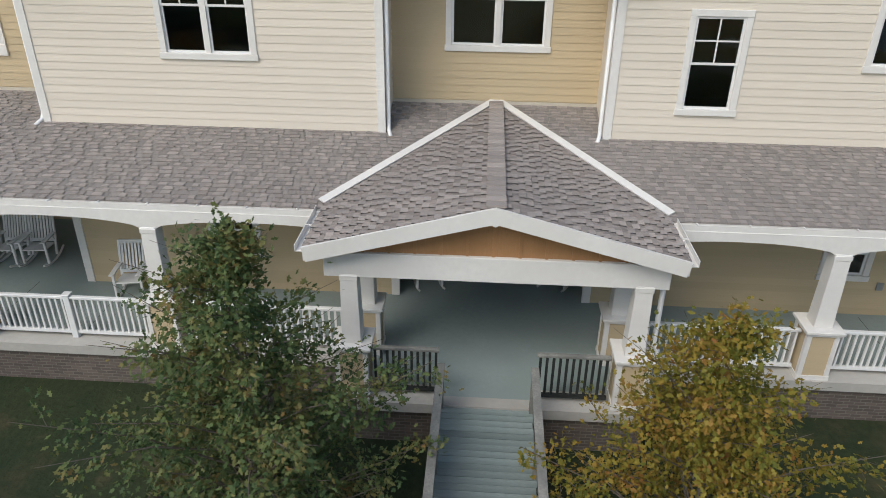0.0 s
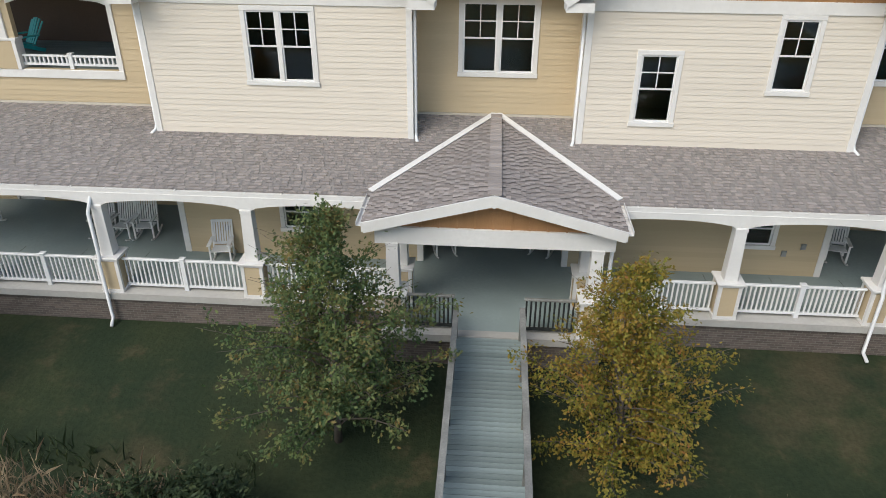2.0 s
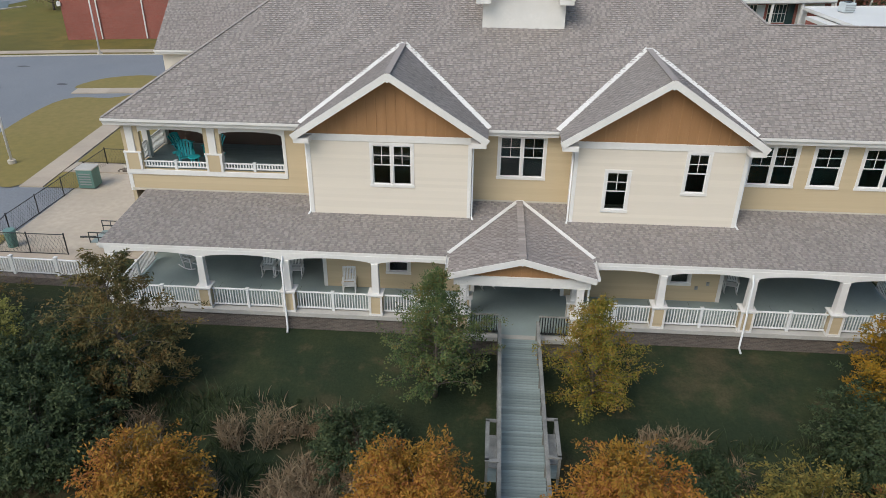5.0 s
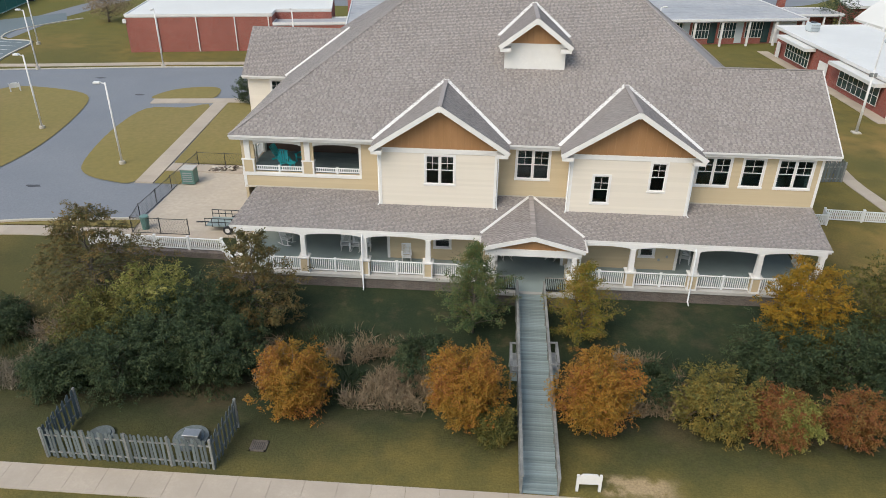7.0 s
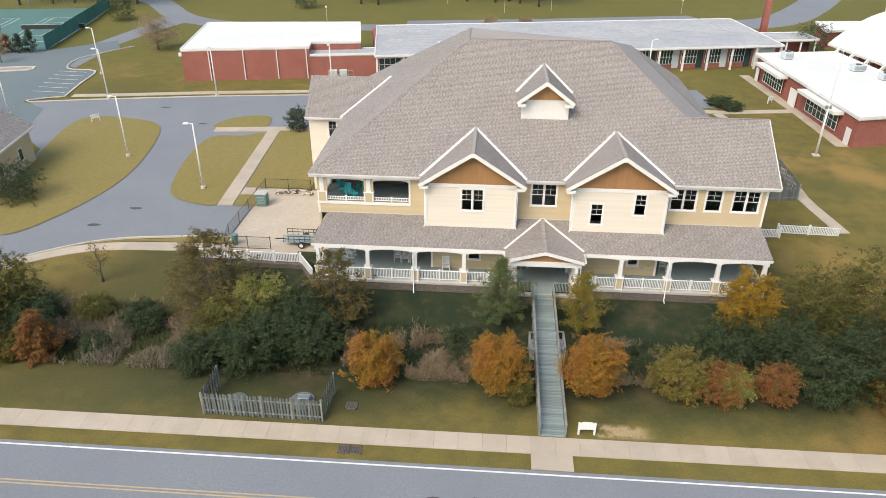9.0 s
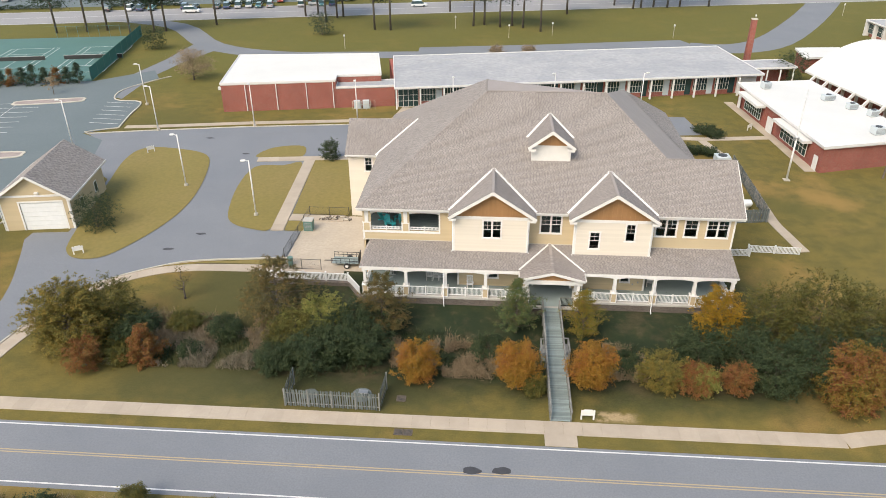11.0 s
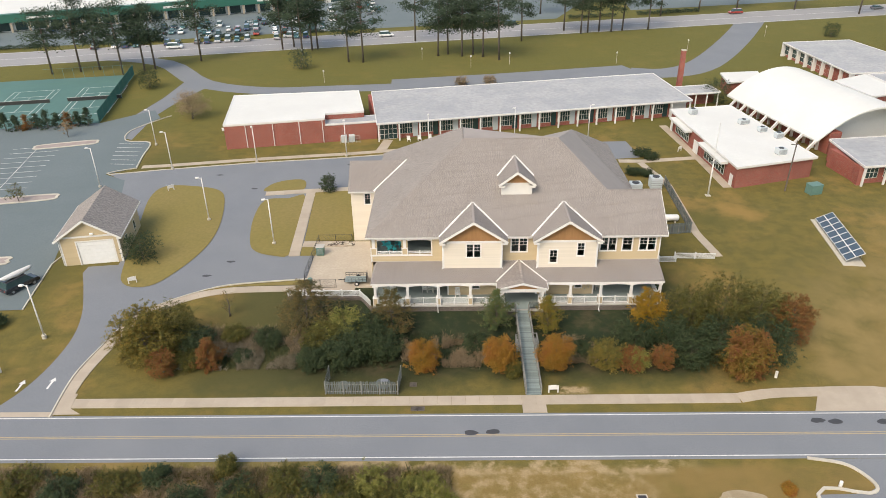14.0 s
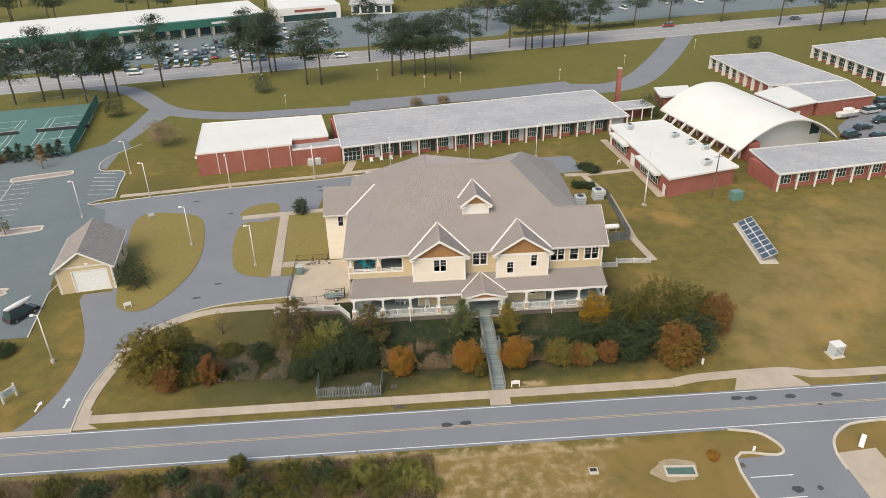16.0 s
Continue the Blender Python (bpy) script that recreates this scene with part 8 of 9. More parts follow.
part("body", Shape().tube([(0, 0, 0), (0, 0, 0.95)], [0.26, 0.32], 10), GREENM, bn)
part("lid", Shape().tube([(0, 0, 0.95), (0, 0, 1.05)], [0.35, 0.3], 10), GREENM, bn)
rl_ = random.Random(4)
# Rubble pile, drawn as loose short logs of bark and pale concrete.
pile = thing("firewood_pile", "untidy pile of rubble and wood pieces in the yard", "firewood")
for i in range(60):
    x, y = rl_.uniform(-27.4, -23.6), 13.4 + rl_.uniform(-0.35, 0.35)
    a = rl_.uniform(0, 3.14)
    z = 0.33 + rl_.uniform(0, 0.28) * (1 - abs(x + 25.5) / 2.2)
    part("log", Shape().tube([(x - 0.25 * math.cos(a), y - 0.25 * math.sin(a), z), (x + 0.25 * math.cos(a), y + 0.25 * math.sin(a), z + rl_.uniform(-0.05, 0.08))], [0.07, 0.06], 6), KERB if i % 3 == 0 else TRUNK, pile)
trl = thing("utility_trailer", "black open utility trailer with mesh sides", "trailer", m=pose(-22.0, 2.3, 0.27))
part("bed", Shape().box(-1.5, 1.5, -0.75, 0.75, 0.5, 0.56), WOODG, trl)
for y in (-0.75, 0.75):
    for z in (0.85, 1.15):
        part("side_rail", Shape().bar((-1.5, y, z), (1.5, y, z), 0.045), BLACKM, trl)
    for i in range(7):
        part("upright", Shape().box(-1.5 + i * 0.5 - 0.02, -1.5 + i * 0.5 + 0.02, y - 0.02, y + 0.02, 0.5, 1.17), BLACKM, trl)
    w = part("wheel", Shape().tube([(0.2, y * 1.25 - 0.1, 0.33), (0.2, y * 1.25 + 0.1, 0.33)], [0.33, 0.33], 16), BLACKM, trl)
    part("rim", Shape().tube([(0.2, y * 1.25 - 0.105, 0.33), (0.2, y * 1.25 + 0.105, 0.33)], [0.18, 0.18], 12), WHITE, w)
part("tongue", Shape().bar((-1.5, 0, 0.5), (-2.5, 0, 0.45), 0.08), BLACKM, trl)
part("tailgate", Shape().box(1.48, 1.53, -0.75, 0.75, 0.5, 1.5), BLACKM, trl)
for x, y, z in ((23.0, 31.5, 1.9), (27.0, 33.6, 2.1)):
    u = rooftop_unit(pose(x, y, 0.2), 2.0, 1.8, z)
tank = thing("gas_tank", "white horizontal gas tank behind the fence", "tank", m=pose(26.0, 19.9, 0.2))
part("shell", Shape().tube([(-1.3, 0, 0.85), (-1.15, 0, 0.85), (-1.0, 0, 0.85), (1.0, 0, 0.85), (1.15, 0, 0.85), (1.3, 0, 0.85)], [0.1, 0.4, 0.5, 0.5, 0.4, 0.1], 16), VINYL, tank, smooth=True)
for x in (-0.7, 0.7):
    part("foot", Shape().box(x - 0.1, x + 0.1, -0.35, 0.35, 0, 0.45), KERB, tank)
rgt = thing("footpath", "pale concrete path behind the house", "footpath", kind="structure")
slabs([(23.3, 46.2), (28.2, 46.0), (44, 48.2)], 1.5, 1.6, 0.06, "flag", rgt)
slabs([(27.2, 45.2), (29.6, 34.8), (28.9, 16), (29.9, 8.6)], 1.3, 1.6, 0.06, "flag", rgt)
slabs([(37.0, 66.5), (38.9, 46), (39.6, 33.2)], 1.6, 1.6, 0.065, "flag", rgt)

# ---- small signs and boxes ----
def yard_sign(m, label="small white wooden sign with plain panel"):
    s = thing("lawn_sign", label, "sign", "white lawn signs", m=m)
    for x in (-0.5, 0.5):
        part("post", Shape().box(x - 0.06, x + 0.06, -0.06, 0.06, 0, 0.95), WHITE, s)
    part("board", Shape().box(-0.44, 0.44, -0.03, 0.03, 0.42, 0.82).add([(-0.5, -0.04, 0.82), (0.5, -0.04, 0.82), (0.3, -0.04, 1.0), (-0.3, -0.04, 1.0), (-0.5, 0.04, 0.82), (0.5, 0.04, 0.82), (0.3, 0.04, 1.0), (-0.3, 0.04, 1.0)], [(0, 1, 2, 3), (7, 6, 5, 4), (3, 2, 6, 7), (1, 5, 6, 2), (0, 3, 7, 4)]), WHITE, s)
    return s


ys0 = yard_sign(pose(2.2, -20.9, 0.02, 0, 0, 2))
for x, y, r in ((-53.2, 2.6, 25), (-58.8, 34.6, 40), (-18.1, 50.9, 15), (36.2, 50.9, 40)):
    copy_thing(ys0, pose(x, y, gz(x, y) + 0.1, 0, 0, r))
es = thing("entrance_sign", "large white entrance sign on two posts", "sign", m=pose(-61.6, -17.4, 0, 0, 0, 60))
for x in (-0.9, 0.9):
    part("post", Shape().box(x - 0.1, x + 0.1, -0.1, 0.1, 0, 2.0), WHITE, es)
part("board", Shape().box(-0.8, 0.8, -0.05, 0.05, 0.7, 1.7), WHITE, es)
for i in range(4):
    part("text_bar", Shape().box(-0.6, 0.6 - 0.15 * (i % 2), -0.058, -0.05, 0.85 + i * 0.2, 0.93 + i * 0.2), GREENM, es)
ub = thing("utility_cabinet", "grey metal utility cabinet on the lawn", "cabinet", m=pose(45.3, -18.4, 0.02, 0, 0, 8))
part("body", Shape().box(-0.75, 0.75, -0.65, 0.65, 0.1, 1.75), PALEBLUE, ub, bevel=0.03)
part("plinth", Shape().box(-0.95, 0.95, -0.85, 0.85, -0.1, 0.12), KERB, ub)
part("lid", Shape().box(-0.8, 0.8, -0.7, 0.7, 1.75, 1.83), WHITEROOF, ub)
for i in range(6):
    part("louvre", Shape().box(-0.6, 0.6, -0.68, -0.65, 0.4 + i * 0.2, 0.48 + i * 0.2), STEEL, ub)
gb = thing("transformer_box", "green metal transformer beside the brick block", "transformer", m=pose(53.2, 30.4, 0.2, 0, 0, 14))
part("cabinet", Shape().box(-1.1, 1.1, -0.8, 0.8, 0.05, 1.7), GREENM, gb, bevel=0.03)
part("lid", Shape().box(-1.15, 1.15, -0.85, 0.85, 1.7, 1.78), GREENM, gb)
PANEL = mat("blue_solar_cells", (0.065, 0.095, 0.125), (0.055, 0.08, 0.105), rough=0.2, scale=2, fine=6, bump=0)
sol = thing("solar_array", "tilted blue solar panel rack on a concrete strip", "solar panels", m=frame_of((47.9, 6.0), (49.6, 19.6)))
part("plinth", Shape().box(-0.5, 14.2, -1.6, 1.4, -0.1, 0.32), KERB, sol)
for i in range(8):
    for j in range(2):
        a = Vector((0.1 + i * 1.7, 0.9 - 1.15 * j, 0.75 + 0.62 * j))
        q = [a, a + Vector((1.62, 0, 0)), a + Vector((1.62, -1.1, 0.6)), a + Vector((0, -1.1, 0.6))]
        pn = part("panel", Shape().slab([q[0], q[3], q[2], q[1]], 0.04), PANEL, sol)
        fr = Shape()
        for k in range(4):
            fr.bar(q[k], q[(k + 1) % 4], 0.05, 0.06)
        part("panel_frame", fr, WHITE, pn)
    part("strut", Shape().bar((0.9 + i * 1.7, -1.3, 0.3), (0.9 + i * 1.7, -1.3, 1.85), 0.06).bar((0.9 + i * 1.7, 0.8, 0.3), (0.9 + i * 1.7, 0.8, 0.78), 0.06), STEEL, sol)

# ---- road details ----
PATCH = mat("dark_tar_patch", (0.035, 0.036, 0.04), (0.05, 0.05, 0.055), rough=0.7, scale=2, fine=12, bump=0.2)


def blob(name, x, y, rx, ry, material, label, category, z=0.032, seed=0):
    rg = random.Random(seed + int(x * 10))
    pts = [(x + rx * math.cos(a) * rg.uniform(0.75, 1.15), y + ry * math.sin(a) * rg.uniform(0.75, 1.15)) for a in [i * math.pi / 6 for i in range(12)]]
    return solo(name, sheet(catmull(pts, 3, True), z), material, label, category, kind="structure")


for x, y in ((-7.0, -27.1), (-4.7, -26.95), (28.8, -25.6), (30.6, -25.8), (35.5, -25.9), (41.2, -26.1)):
    blob("tar_patch", x, y, 0.75, 0.42, PATCH, "dark tar patch on the road", "road patch")
for x, y in ((-38, 27), (-43.5, 4.5), (-41, 8.5), (-52, 41.5), (-28, 46), (-44, 35), (-27.5, 44)):
    blob("tar_patch", x, y, 0.7, 0.3, PATCH, "dark patch on the drive", "road patch", 0.042)


def grate(x, y, w, d, z):
    g = thing("drain_grate", "rusty iron drain grate set in the grass", "drain", "drain grates", m=pose(x, y, z))
    part("frame", Shape().box(-w / 2, w / 2, -d / 2, -d / 2 + 0.08, -0.05, 0.03).box(-w / 2, w / 2, d / 2 - 0.08, d / 2, -0.05, 0.03).box(-w / 2, -w / 2 + 0.08, -d / 2, d / 2, -0.05, 0.03).box(w / 2 - 0.08, w / 2, -d / 2, d / 2, -0.05, 0.03), TRUNK, g)
    # Flat black plate; the drain shaft's darkness is put into its colour.
    part("pit", Shape().box(-w / 2 + 0.08, w / 2 - 0.08, -d / 2 + 0.08, d / 2 - 0.08, -0.05, 0.005), BLACKM, g)
    for i in range(7):
        x_ = -w / 2 + 0.12 + i * (w - 0.24) / 6
        part("bar", Shape().box(x_ - 0.025, x_ + 0.025, -d / 2 + 0.08, d / 2 - 0.08, 0.005, 0.028), TRUNK, g)


for x, y in ((-13.2, -19.4), (-12.9, -23.4), (-12.2, -23.4), (47.6, -23.6), (-51.3, -17.6), (24.6, -36.4)):
    grate(x, y, 0.8, 0.7, gz(x, y) + 0.02)
# south side of the road: kerbed entrance, parking and pit
ent = [(25.4, -30.95), (44.6, -30.95), (39.8, -31.4), (36.9, -33.2), (35.8, -35.4), (35.6, -60), (24.6, -60), (24.4, -35.4), (29.0, -35.3), (30.2, -34.5), (29.6, -32.8), (28.5, -31.7)]
solo("car_park", sheet(ent, 0.025), ASPHALT, "grey asphalt entrance and parking south of the road", "car park", kind="structure")
for ln in ([(25.4, -30.9), (28.4, -31.6), (29.7, -32.9), (30.2, -34.5), (29.1, -35.3), (24.4, -35.4), (24.6, -46), (24.6, -60)], [(44.6, -30.9), (39.8, -31.3), (37.0, -33.1), (35.8, -35.4), (35.6, -38)]):
    solo("kerb", ribbon(catmull(ln, 4), 0.3, 0.15), KERB, "rounded pale concrete kerb at the entrance", "kerb", kind="structure")
solo("apron", Shape().prism([(35.7, -35.6), (40.5, -35.2), (41.5, -60), (35.9, -60)], -0.05, 0.07), WALKC, "pale concrete path south of the road", "footpath", kind="structure")
for y in (-38.2, -41.2, -44.2):
    solo("stall_line", Shape().box(24.8, 29.5, y - 0.06, y + 0.06, 0.02, 0.035), LINE, "white parking stall line", "road marking", "stall lines", kind="structure")
for x, y, rx, ry in ((29.0, -40.2, 0.7, 0.5), (31.4, -40.2, 0.4, 0.35), (38.3, -27.6, 0.3, 0.2)):
    blob("tar_patch", x, y, rx, ry, PATCH, "dark tar patch on the parking area", "road patch", 0.034)
pit = thing("drainage_pit", "concrete-rimmed drainage pit in the grass", "drain", m=pose(17.7, -36.7, 0.0, 0, 0, -4))
part("rim", Shape().box(-1.7, 1.7, -0.75, -0.55, -0.1, 0.2).box(-1.7, 1.7, 0.55, 0.75, -0.1, 0.2).box(-1.7, -1.5, -0.55, 0.55, -0.1, 0.2).box(1.5, 1.7, -0.55, 0.55, -0.1, 0.2), KERB, pit)
part("cover", Shape().box(-1.5, 1.5, -0.55, 0.55, -0.1, 0.06), GREENM, pit)
for i in range(16):
    part("bar", Shape().box(-1.45 + i * 0.19, -1.41 + i * 0.19, -0.55, 0.55, 0.06, 0.1), BLACKM, pit)
SAND = mat("bare_sandy_soil", (0.36, 0.29, 0.19), (0.27, 0.21, 0.13), rough=0.95, scale=0.8, fine=6, bump=0.4)
blob("bare_soil", 17.3, -36.5, 2.6, 1.9, SAND, "bare sandy soil round the pit", "soil", 0.015)
vb = thing("valve_box", "small concrete valve box with dark lid", "drain", m=pose(8.4, -35.8, 0.0))
part("frame", Shape().box(-0.5, 0.5, -0.5, 0.5, -0.1, 0.08), KERB, vb)
part("lid", Shape().box(-0.38, 0.38, -0.1, 0.38, 0.08, 0.1), BLACKM, vb)
for x, y, h in ((26.9, -34.4, 0.6), (27.3, -18.6, 0.8), (51.5, -20.6, 0.35)):
    solo("marker_post", Shape().tube([(0, 0, -0.1), (0, 0, h), (0, 0, h + 0.06)], [0.16, 0.16, 0.08], 10), WHITE, "short white marker post in the grass", "post", "marker posts", m=pose(x, y, 0))
solo("folded_banner", Shape().bar((-0.6, 0, 0.15), (0.6, 0, 1.1), 0.5, 0.06), WHITE, "white leaning sign panel on the verge", "sign", m=pose(39.2, -34.6, 0, 0, 0, 50))
# arrows at the drive's mouth
for x, y in ((-57.5, -19.2), (-54.2, -18.8)):
    solo("road_arrow", Shape().box(-0.12, 0.12, -0.9, 0.4, 0.0, 0.006).add([(-0.4, 0.4, 0.0), (0.4, 0.4, 0.0), (0, 1.1, 0.0), (-0.4, 0.4, 0.006), (0.4, 0.4, 0.006), (0, 1.1, 0.006)], [(3, 4, 5)]), LINE, "worn white arrow painted on the drive", "road marking", "arrows", kind="structure", m=pose(x, y, gz(x, y) + 0.037))

# ---- car park markings and islands ----
MULCH = mat("pink_grey_mulch", (0.36, 0.30, 0.27), (0.27, 0.22, 0.20), rough=0.95, scale=0.8, fine=8, bump=0.4)
for gx, gy, n, L, ang in ((-92.5, 46.5, 9, 9.6, 10), (-88, 20, 6, 9.6, 10)):
    m = pose(gx, gy, 0.29, 0, 0, ang)
    for i in range(n):
        solo("stall_line", Shape().box(-4.8, 4.8, i * 2.75 - 11 - 0.05, i * 2.75 - 11 + 0.05, 0, 0.006), LINE, "white parking stall line", "road marking", "stall lines", kind="structure", m=m)
    solo("stall_line", Shape().box(-0.05, 0.05, -11, (n - 1) * 2.75 - 11, 0.0, 0.005), LINE, "white parking spine line", "road marking", "stall lines", kind="structure", m=m)
for i in range(6):
    x, y = lerp2((-73.0, 47.5), (-75.6, 59), i / 5)
    solo("stall_line", Shape().box(-2.6, 2.6, -0.05, 0.05, 0, 0.006), LINE, "white parking stall line", "road marking", "stall lines", kind="structure", m=pose(x, y, 0.29, 0, 0, -4))
for a, b in (((-94, 57.6), (-84.5, 60.2)), ((-90, 30.2), (-79.5, 32.2)), ((-92, 5.6), (-75.8, 9.1))):
    d = Vector((b[0] - a[0], b[1] - a[1])).normalized()
    nrm = Vector((-d.y, d.x))
    pts = catmull([tuple(Vector(a) + nrm * 1.15), tuple(Vector(a) - d * 1.15), tuple(Vector(a) - nrm * 1.15), tuple(Vector(b) - nrm * 1.15), tuple(Vector(b) + d * 1.15), tuple(Vector(b) + nrm * 1.15)], 4, True)
    solo("grass_island", sheet(pts, 0.13), MULCH, "narrow mulched car park island", "island", kind="structure")
    solo("kerb", ribbon(pts + pts[:1], 0.45, 0.17), KERB, "pale concrete kerb round the car park island", "kerb", kind="structure")
solo("kerb", ribbon(catmull([(-69.3, 45.6), (-70.5, 52), (-71.9, 59.6), (-77.4, 60.9), (-79, 67.2), (-75.2, 75), (-73.5, 77.5)], 4), 0.25, 0.16), KERB, "pale concrete kerb by the hall lawn", "kerb", kind="structure")

# ---- vehicles ----
PAINTS = [mat("car_paint_" + nm, c, tuple(v * 0.93 for v in c), rough=0.25, scale=0.5, fine=3, bump=0.0, coat=0.6) for nm, c in (("white", (0.75, 0.75, 0.74)), ("silver", (0.42, 0.43, 0.44)), ("black", (0.02, 0.02, 0.025)), ("blue", (0.04, 0.07, 0.14)), ("teal", (0.06, 0.16, 0.17)), ("red", (0.30, 0.04, 0.03)), ("grey", (0.15, 0.16, 0.17)))]


def car(m, paint, van=False, name="car", label=""):
    """A parked car: body with hood and cabin, glazing, lights and four wheels."""
    c = thing(name, label or ("parked %s %s" % (paint.name.split("_")[-1], "van on the asphalt" if van else "car on the asphalt")), "car", "parked cars", m=m)
    L, W = (4.9, 1.9) if van else (4.6, 1.78)
    prof = [(-L / 2, 0.35), (L / 2, 0.35), (L / 2, 0.75), (L / 2 - 0.15, 0.92), (L / 2 - 1.1, 1.0), (-L / 2 + 0.1, 1.02), (-L / 2, 0.8)]
    s = Shape()
    n = len(prof)
    s.add([(x, y, z) for y in (-W / 2, W / 2) for x, z in prof], [tuple(range(n)), tuple(range(2 * n - 1, n - 1, -1))] + [(i, n + i, n + (i + 1) % n, (i + 1) % n) for i in range(n)])
    body = part("body", s, paint, c, bevel=0.05)
    h = 1.85 if van else 1.45
    x0, x1 = (-L / 2 + 0.15, 1.3) if van else (-L / 2 + 0.5, 1.0)
    cab = Shape().add([(x0, -W / 2 + 0.06, 0.98), (x1 + 0.35, -W / 2 + 0.06, 0.98), (x1 + 0.35, W / 2 - 0.06, 0.98), (x0, W / 2 - 0.06, 0.98), (x0 + 0.35, -W / 2 + 0.22, h - 0.06), (x1 - 0.45, -W / 2 + 0.22, h - 0.06), (x1 - 0.45, W / 2 - 0.22, h - 0.06), (x0 + 0.35, W / 2 - 0.22, h - 0.06)], [(0, 1, 5, 4), (1, 2, 6, 5), (2, 3, 7, 6), (3, 0, 4, 7)])
    part("glazing", cab, DGLASS, c)
    part("roof", Shape().box(x0 + 0.32, x1 - 0.42, -W / 2 + 0.2, W / 2 - 0.2, h - 0.07, h), paint, c, bevel=0.03)
    for sx in (-1, 1):
        for sy in (-1, 1):
            x, y = sx * L * 0.31, sy * (W / 2 - 0.1)
            w = part("wheel", Shape().tube([(x, y - 0.11, 0.32), (x, y + 0.11, 0.32)], [0.32, 0.32], 12), BLACKM, c)
            part("rim", Shape().tube([(x, y - 0.115, 0.32), (x, y + 0.115, 0.32)], [0.19, 0.19], 10), STEEL, w)
    for sy in (-0.6, 0.6):
        part("headlight", Shape().box(L / 2 - 0.03, L / 2 + 0.01, sy - 0.18, sy + 0.18, 0.62, 0.76), LINE, c)
        part("tail_light", Shape().box(-L / 2 - 0.01, -L / 2 + 0.03, sy - 0.15, sy + 0.15, 0.66, 0.84), PAINTS[5], c)
    return c


cars = [car(pose(-68.5, 1.8, 0.26, 0, 0, 60), PAINTS[2], True, "minivan", "black minivan with a white canoe on its roof")]
cano = solo("canoe", Shape().tube([(-2.3, 0, 0.25), (-1.8, 0, 0.08), (0, 0, 0), (1.8, 0, 0.08), (2.3, 0, 0.25)], [0.05, 0.3, 0.42, 0.3, 0.05], 10), WHITE, "white canoe carried upside down on the minivan", "canoe", smooth=True, m=pose(-68.5, 1.8, 0.26 + 2.2, 0, 0, 60))
rc = random.Random(17)
DARKCARS = ((100.0, 65.9, 14), (93.9, 60.6, 20), (100.2, 59.8, 14), (107.3, 70.1, 194), (106, 61.5, 14))
proto = {}
for i, pt in enumerate(PAINTS):
    for van in (False, True):
        if (i + van) % 2 == 0 or i < 3:
            proto[(i, van)] = None
spots = []
for r in range(5):
    for kk in range(15):
        x = -235 + kk * 14 + rc.uniform(-3, 3)
        spots.append((x, 150 + 0.39 * (x + 190) * 0.6 + r * 9.5 - 4 + 0.0, 112))
spots = [p for p in spots if rc.random() < 0.55 and 184 + 0.2 * p[0] < p[1] < 170 + 0.39 * (p[0] + 190) - 10]
spots += [(108.9, 77.3, 14), (113.8, 80.0, 14), (116.8, 84.6, 14), (113, 71.5, 194), (118, 73, 194), (112, 64, 14), (-45, 214, 100), (-42, 218, 100), (-40.5, 222, 100), (-39, 205, 100), (-37, 209, 100), (90, 230, 100), (100, 236, 100), (112, 240, 100), (128, 240, 100), (140, 246, 100), (80, 226, 100)]
for r in range(4):
    for kk in range(22):
        if rc.random() < 0.5:
            x = -122 + kk * 3.1 + r * 4
            spots.append((x, 172 + 0.2 * x + 9 * r + rc.uniform(-0.4, 0.4), 101 + rc.choice((0, 180))))
spots += [(-96, 146.5, 11), (-30, 159.5, 11), (-62, 160.5, 191), (12, 174, 191), (96, 190, 191), (150, 195, 11)]
for x, y, a in spots:
    key = rc.choice(list(proto))
    mpose = pose(x, y, gz(x, y) + 0.035, 0, 0, a + rc.uniform(-3, 3))
    if proto[key] is None:
        proto[key] = car(mpose, PAINTS[key[0]], key[1])
    else:
        copy_thing(proto[key], mpose)
for i, (x, y, a) in enumerate(DARKCARS):
    copy_thing(proto[(2, bool(i % 2))] or cars[0], pose(x, y, gz(x, y) + 0.035, 0, 0, a))
bt = thing("motor_boat", "white cabin motor boat on a trailer", "boat", m=pose(101.3, 74.6, 0.25, 0, 0, 14))
part("hull", Shape().add([(-3, -1.1, 1.5), (2, -1.1, 1.5), (3.6, 0, 1.7), (2, 1.1, 1.5), (-3, 1.1, 1.5), (-3, -0.6, 0.6), (2, -0.6, 0.6), (2.8, 0, 0.8), (2, 0.6, 0.6), (-3, 0.6, 0.6)], [(0, 1, 2, 3, 4), (9, 8, 7, 6, 5), (0, 5, 6, 1), (1, 6, 7, 2), (2, 7, 8, 3), (3, 8, 9, 4), (4, 9, 5, 0)]), WHITE, bt)
part("cabin", Shape().box(-1.2, 1.0, -0.8, 0.8, 1.5, 2.5), WHITE, bt, bevel=0.1)
part("windscreen", Shape().bar((1.0, 0, 1.6), (0.6, 0, 2.3), 1.4, 0.03), DGLASS, bt)
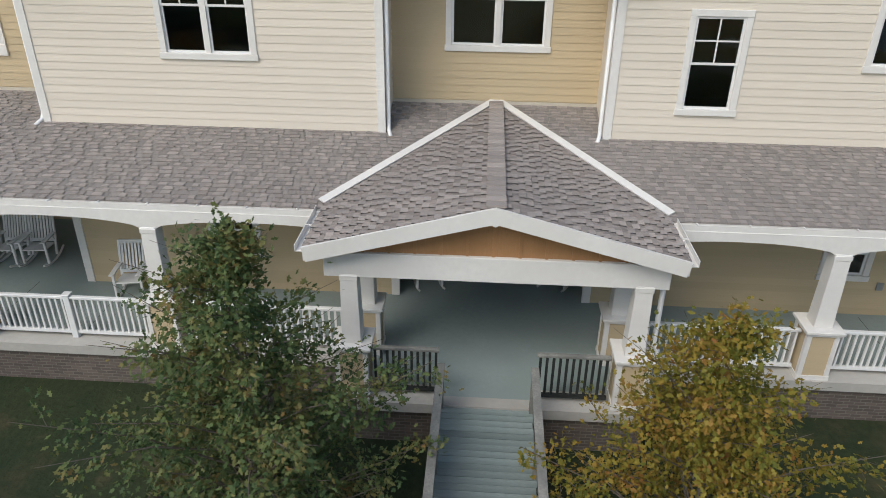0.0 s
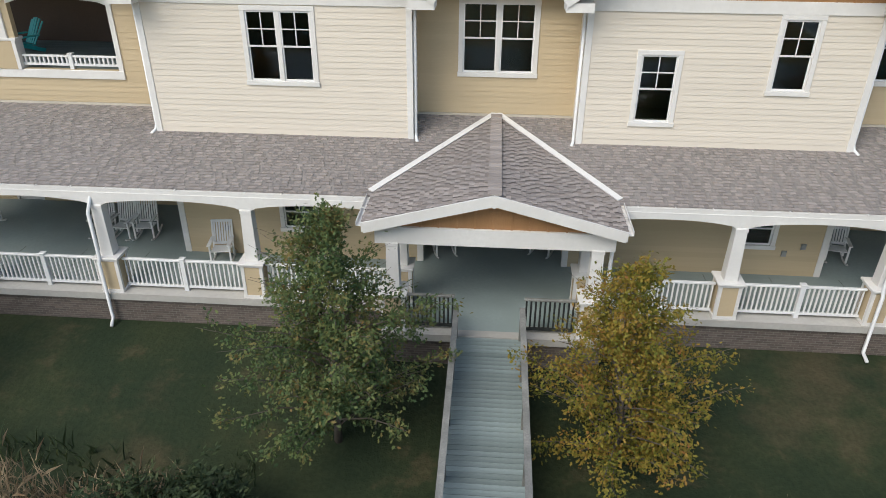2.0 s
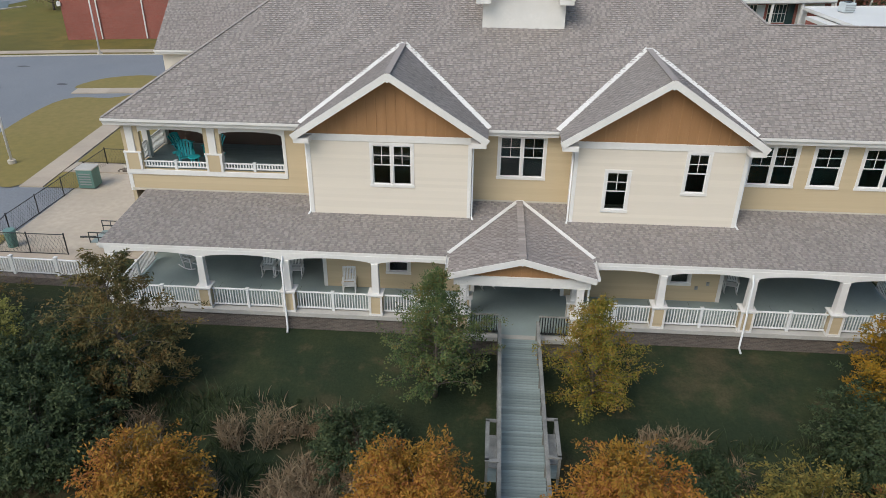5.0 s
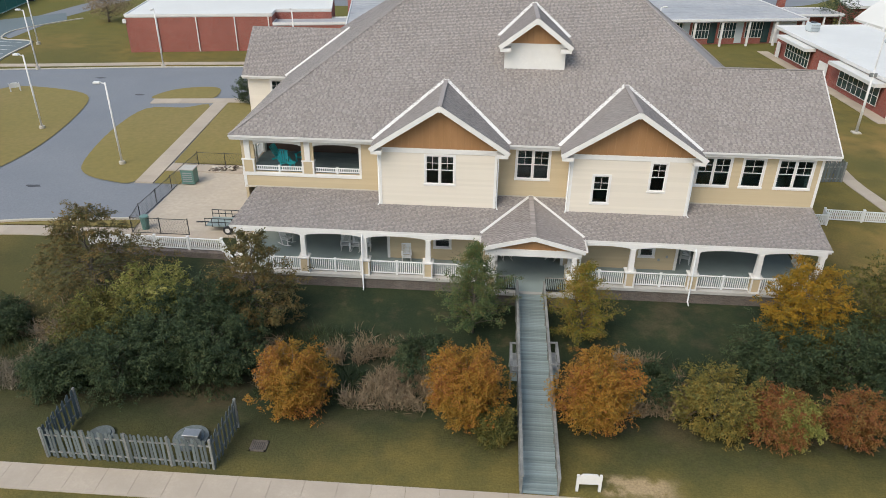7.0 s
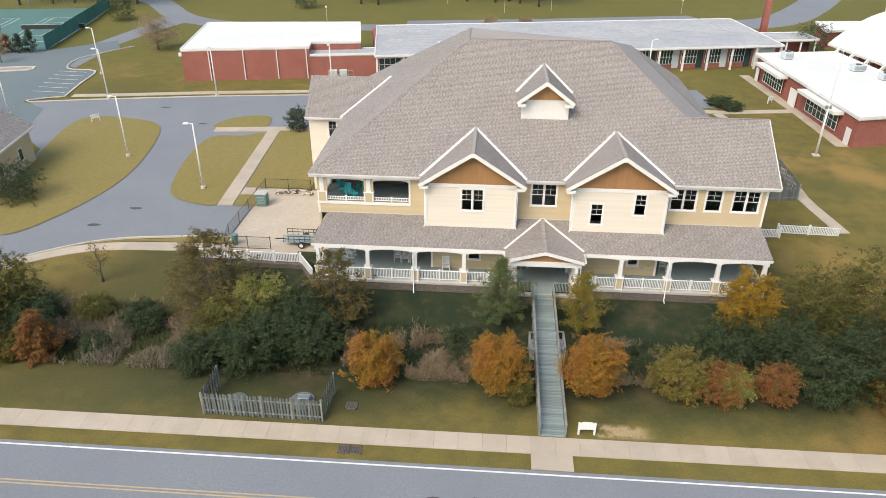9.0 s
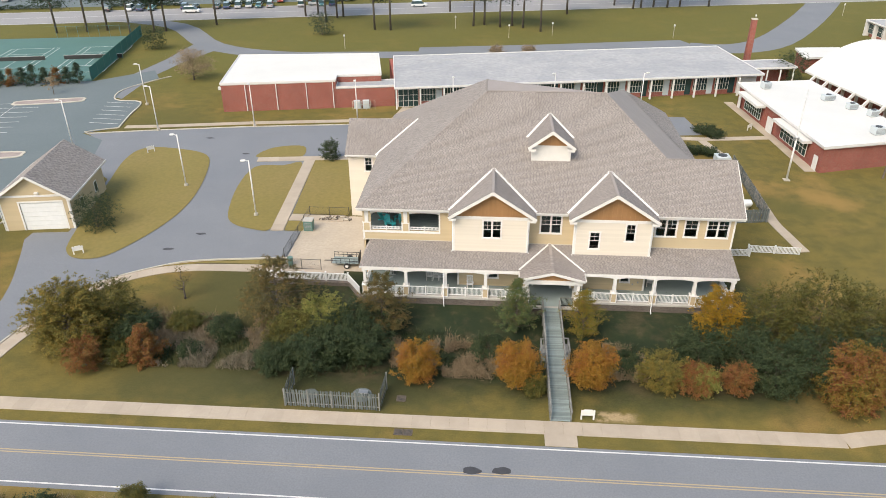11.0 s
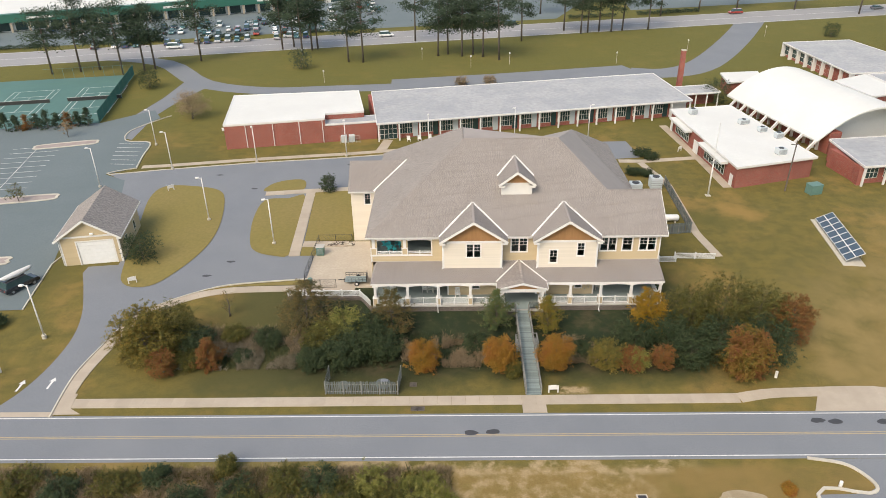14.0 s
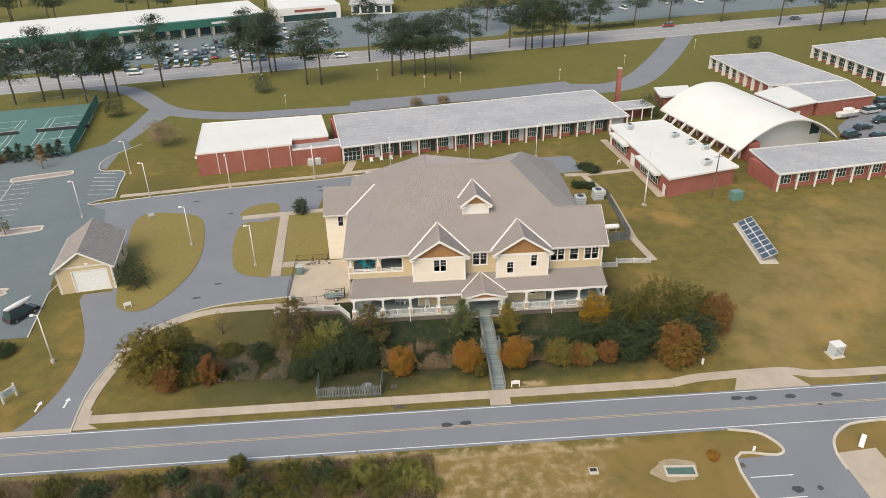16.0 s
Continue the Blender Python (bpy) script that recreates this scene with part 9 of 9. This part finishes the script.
for y in (-0.9, 0.9):
    part("wheel", Shape().tube([(-0.8, y - 0.1, 0.32), (-0.8, y + 0.1, 0.32)], [0.32, 0.32], 12), BLACKM, bt)
part("cradle", Shape().box(-3.4, 2.8, -0.7, 0.7, 0.42, 0.6), STEEL, bt)
# plant beside the classroom wing
cg = thing("equipment_cage", "fenced cluster of air units beside the hall", "air conditioner", m=frame_of((-31.5, 57.5), (-26, 58.5)))
for x in (0.8, 2.4):
    part("unit", Shape().box(x - 0.6, x + 0.6, 0.6, 1.7, 0.2, 1.6), PALEBLUE, cg, bevel=0.03)
for i in range(6):
    part("post", Shape().box(i * 0.8 - 0.03, i * 0.8 + 0.03, -0.03, 0.03, 0.1, 1.9), KERB, cg)
for z in (0.5, 1.2, 1.8):
    part("rail", Shape().box(0, 4, -0.02, 0.02, z - 0.02, z + 0.02), KERB, cg)
for i in range(3):
    gc = thing("garden_chair", "white garden chair outside the classroom wing", "chair", "garden chairs", m=pose(-17.5 + i * 2.2, 58.6 + i * 0.45, 0.24, 0, 0, 12))
    part("seat", Shape().box(-0.35, 0.35, -0.35, 0.35, 0.4, 0.46), WHITE, gc)
    part("backrest", Shape().box(-0.35, 0.35, 0.3, 0.36, 0.46, 1.1), WHITE, gc)
    for sx in (-1, 1):
        for sy in (-1, 1):
            part("leg", Shape().box(sx * 0.33, sx * 0.27, sy * 0.33, sy * 0.27, 0, 0.4), WHITE, gc)

# ---- portico shingles, laid last, one by one ----
tab_count = 0
# Darker copy for low portico tabs, with the same shadow tone in its colour.
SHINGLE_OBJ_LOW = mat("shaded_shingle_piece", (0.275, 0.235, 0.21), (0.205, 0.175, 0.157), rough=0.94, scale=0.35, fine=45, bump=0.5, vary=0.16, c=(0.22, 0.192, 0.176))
for r, tabs in portico:
    rest = []
    for t in tabs:
        ctr = sum((Vector(q) for q in t[:4]), Vector()) / 4
        if ctr.y < -5.2 and tab_count < 300:
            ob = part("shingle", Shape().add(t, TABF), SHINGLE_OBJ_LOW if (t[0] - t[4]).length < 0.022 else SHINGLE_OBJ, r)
            tab_count += 1
        else:
            rest.append(t)
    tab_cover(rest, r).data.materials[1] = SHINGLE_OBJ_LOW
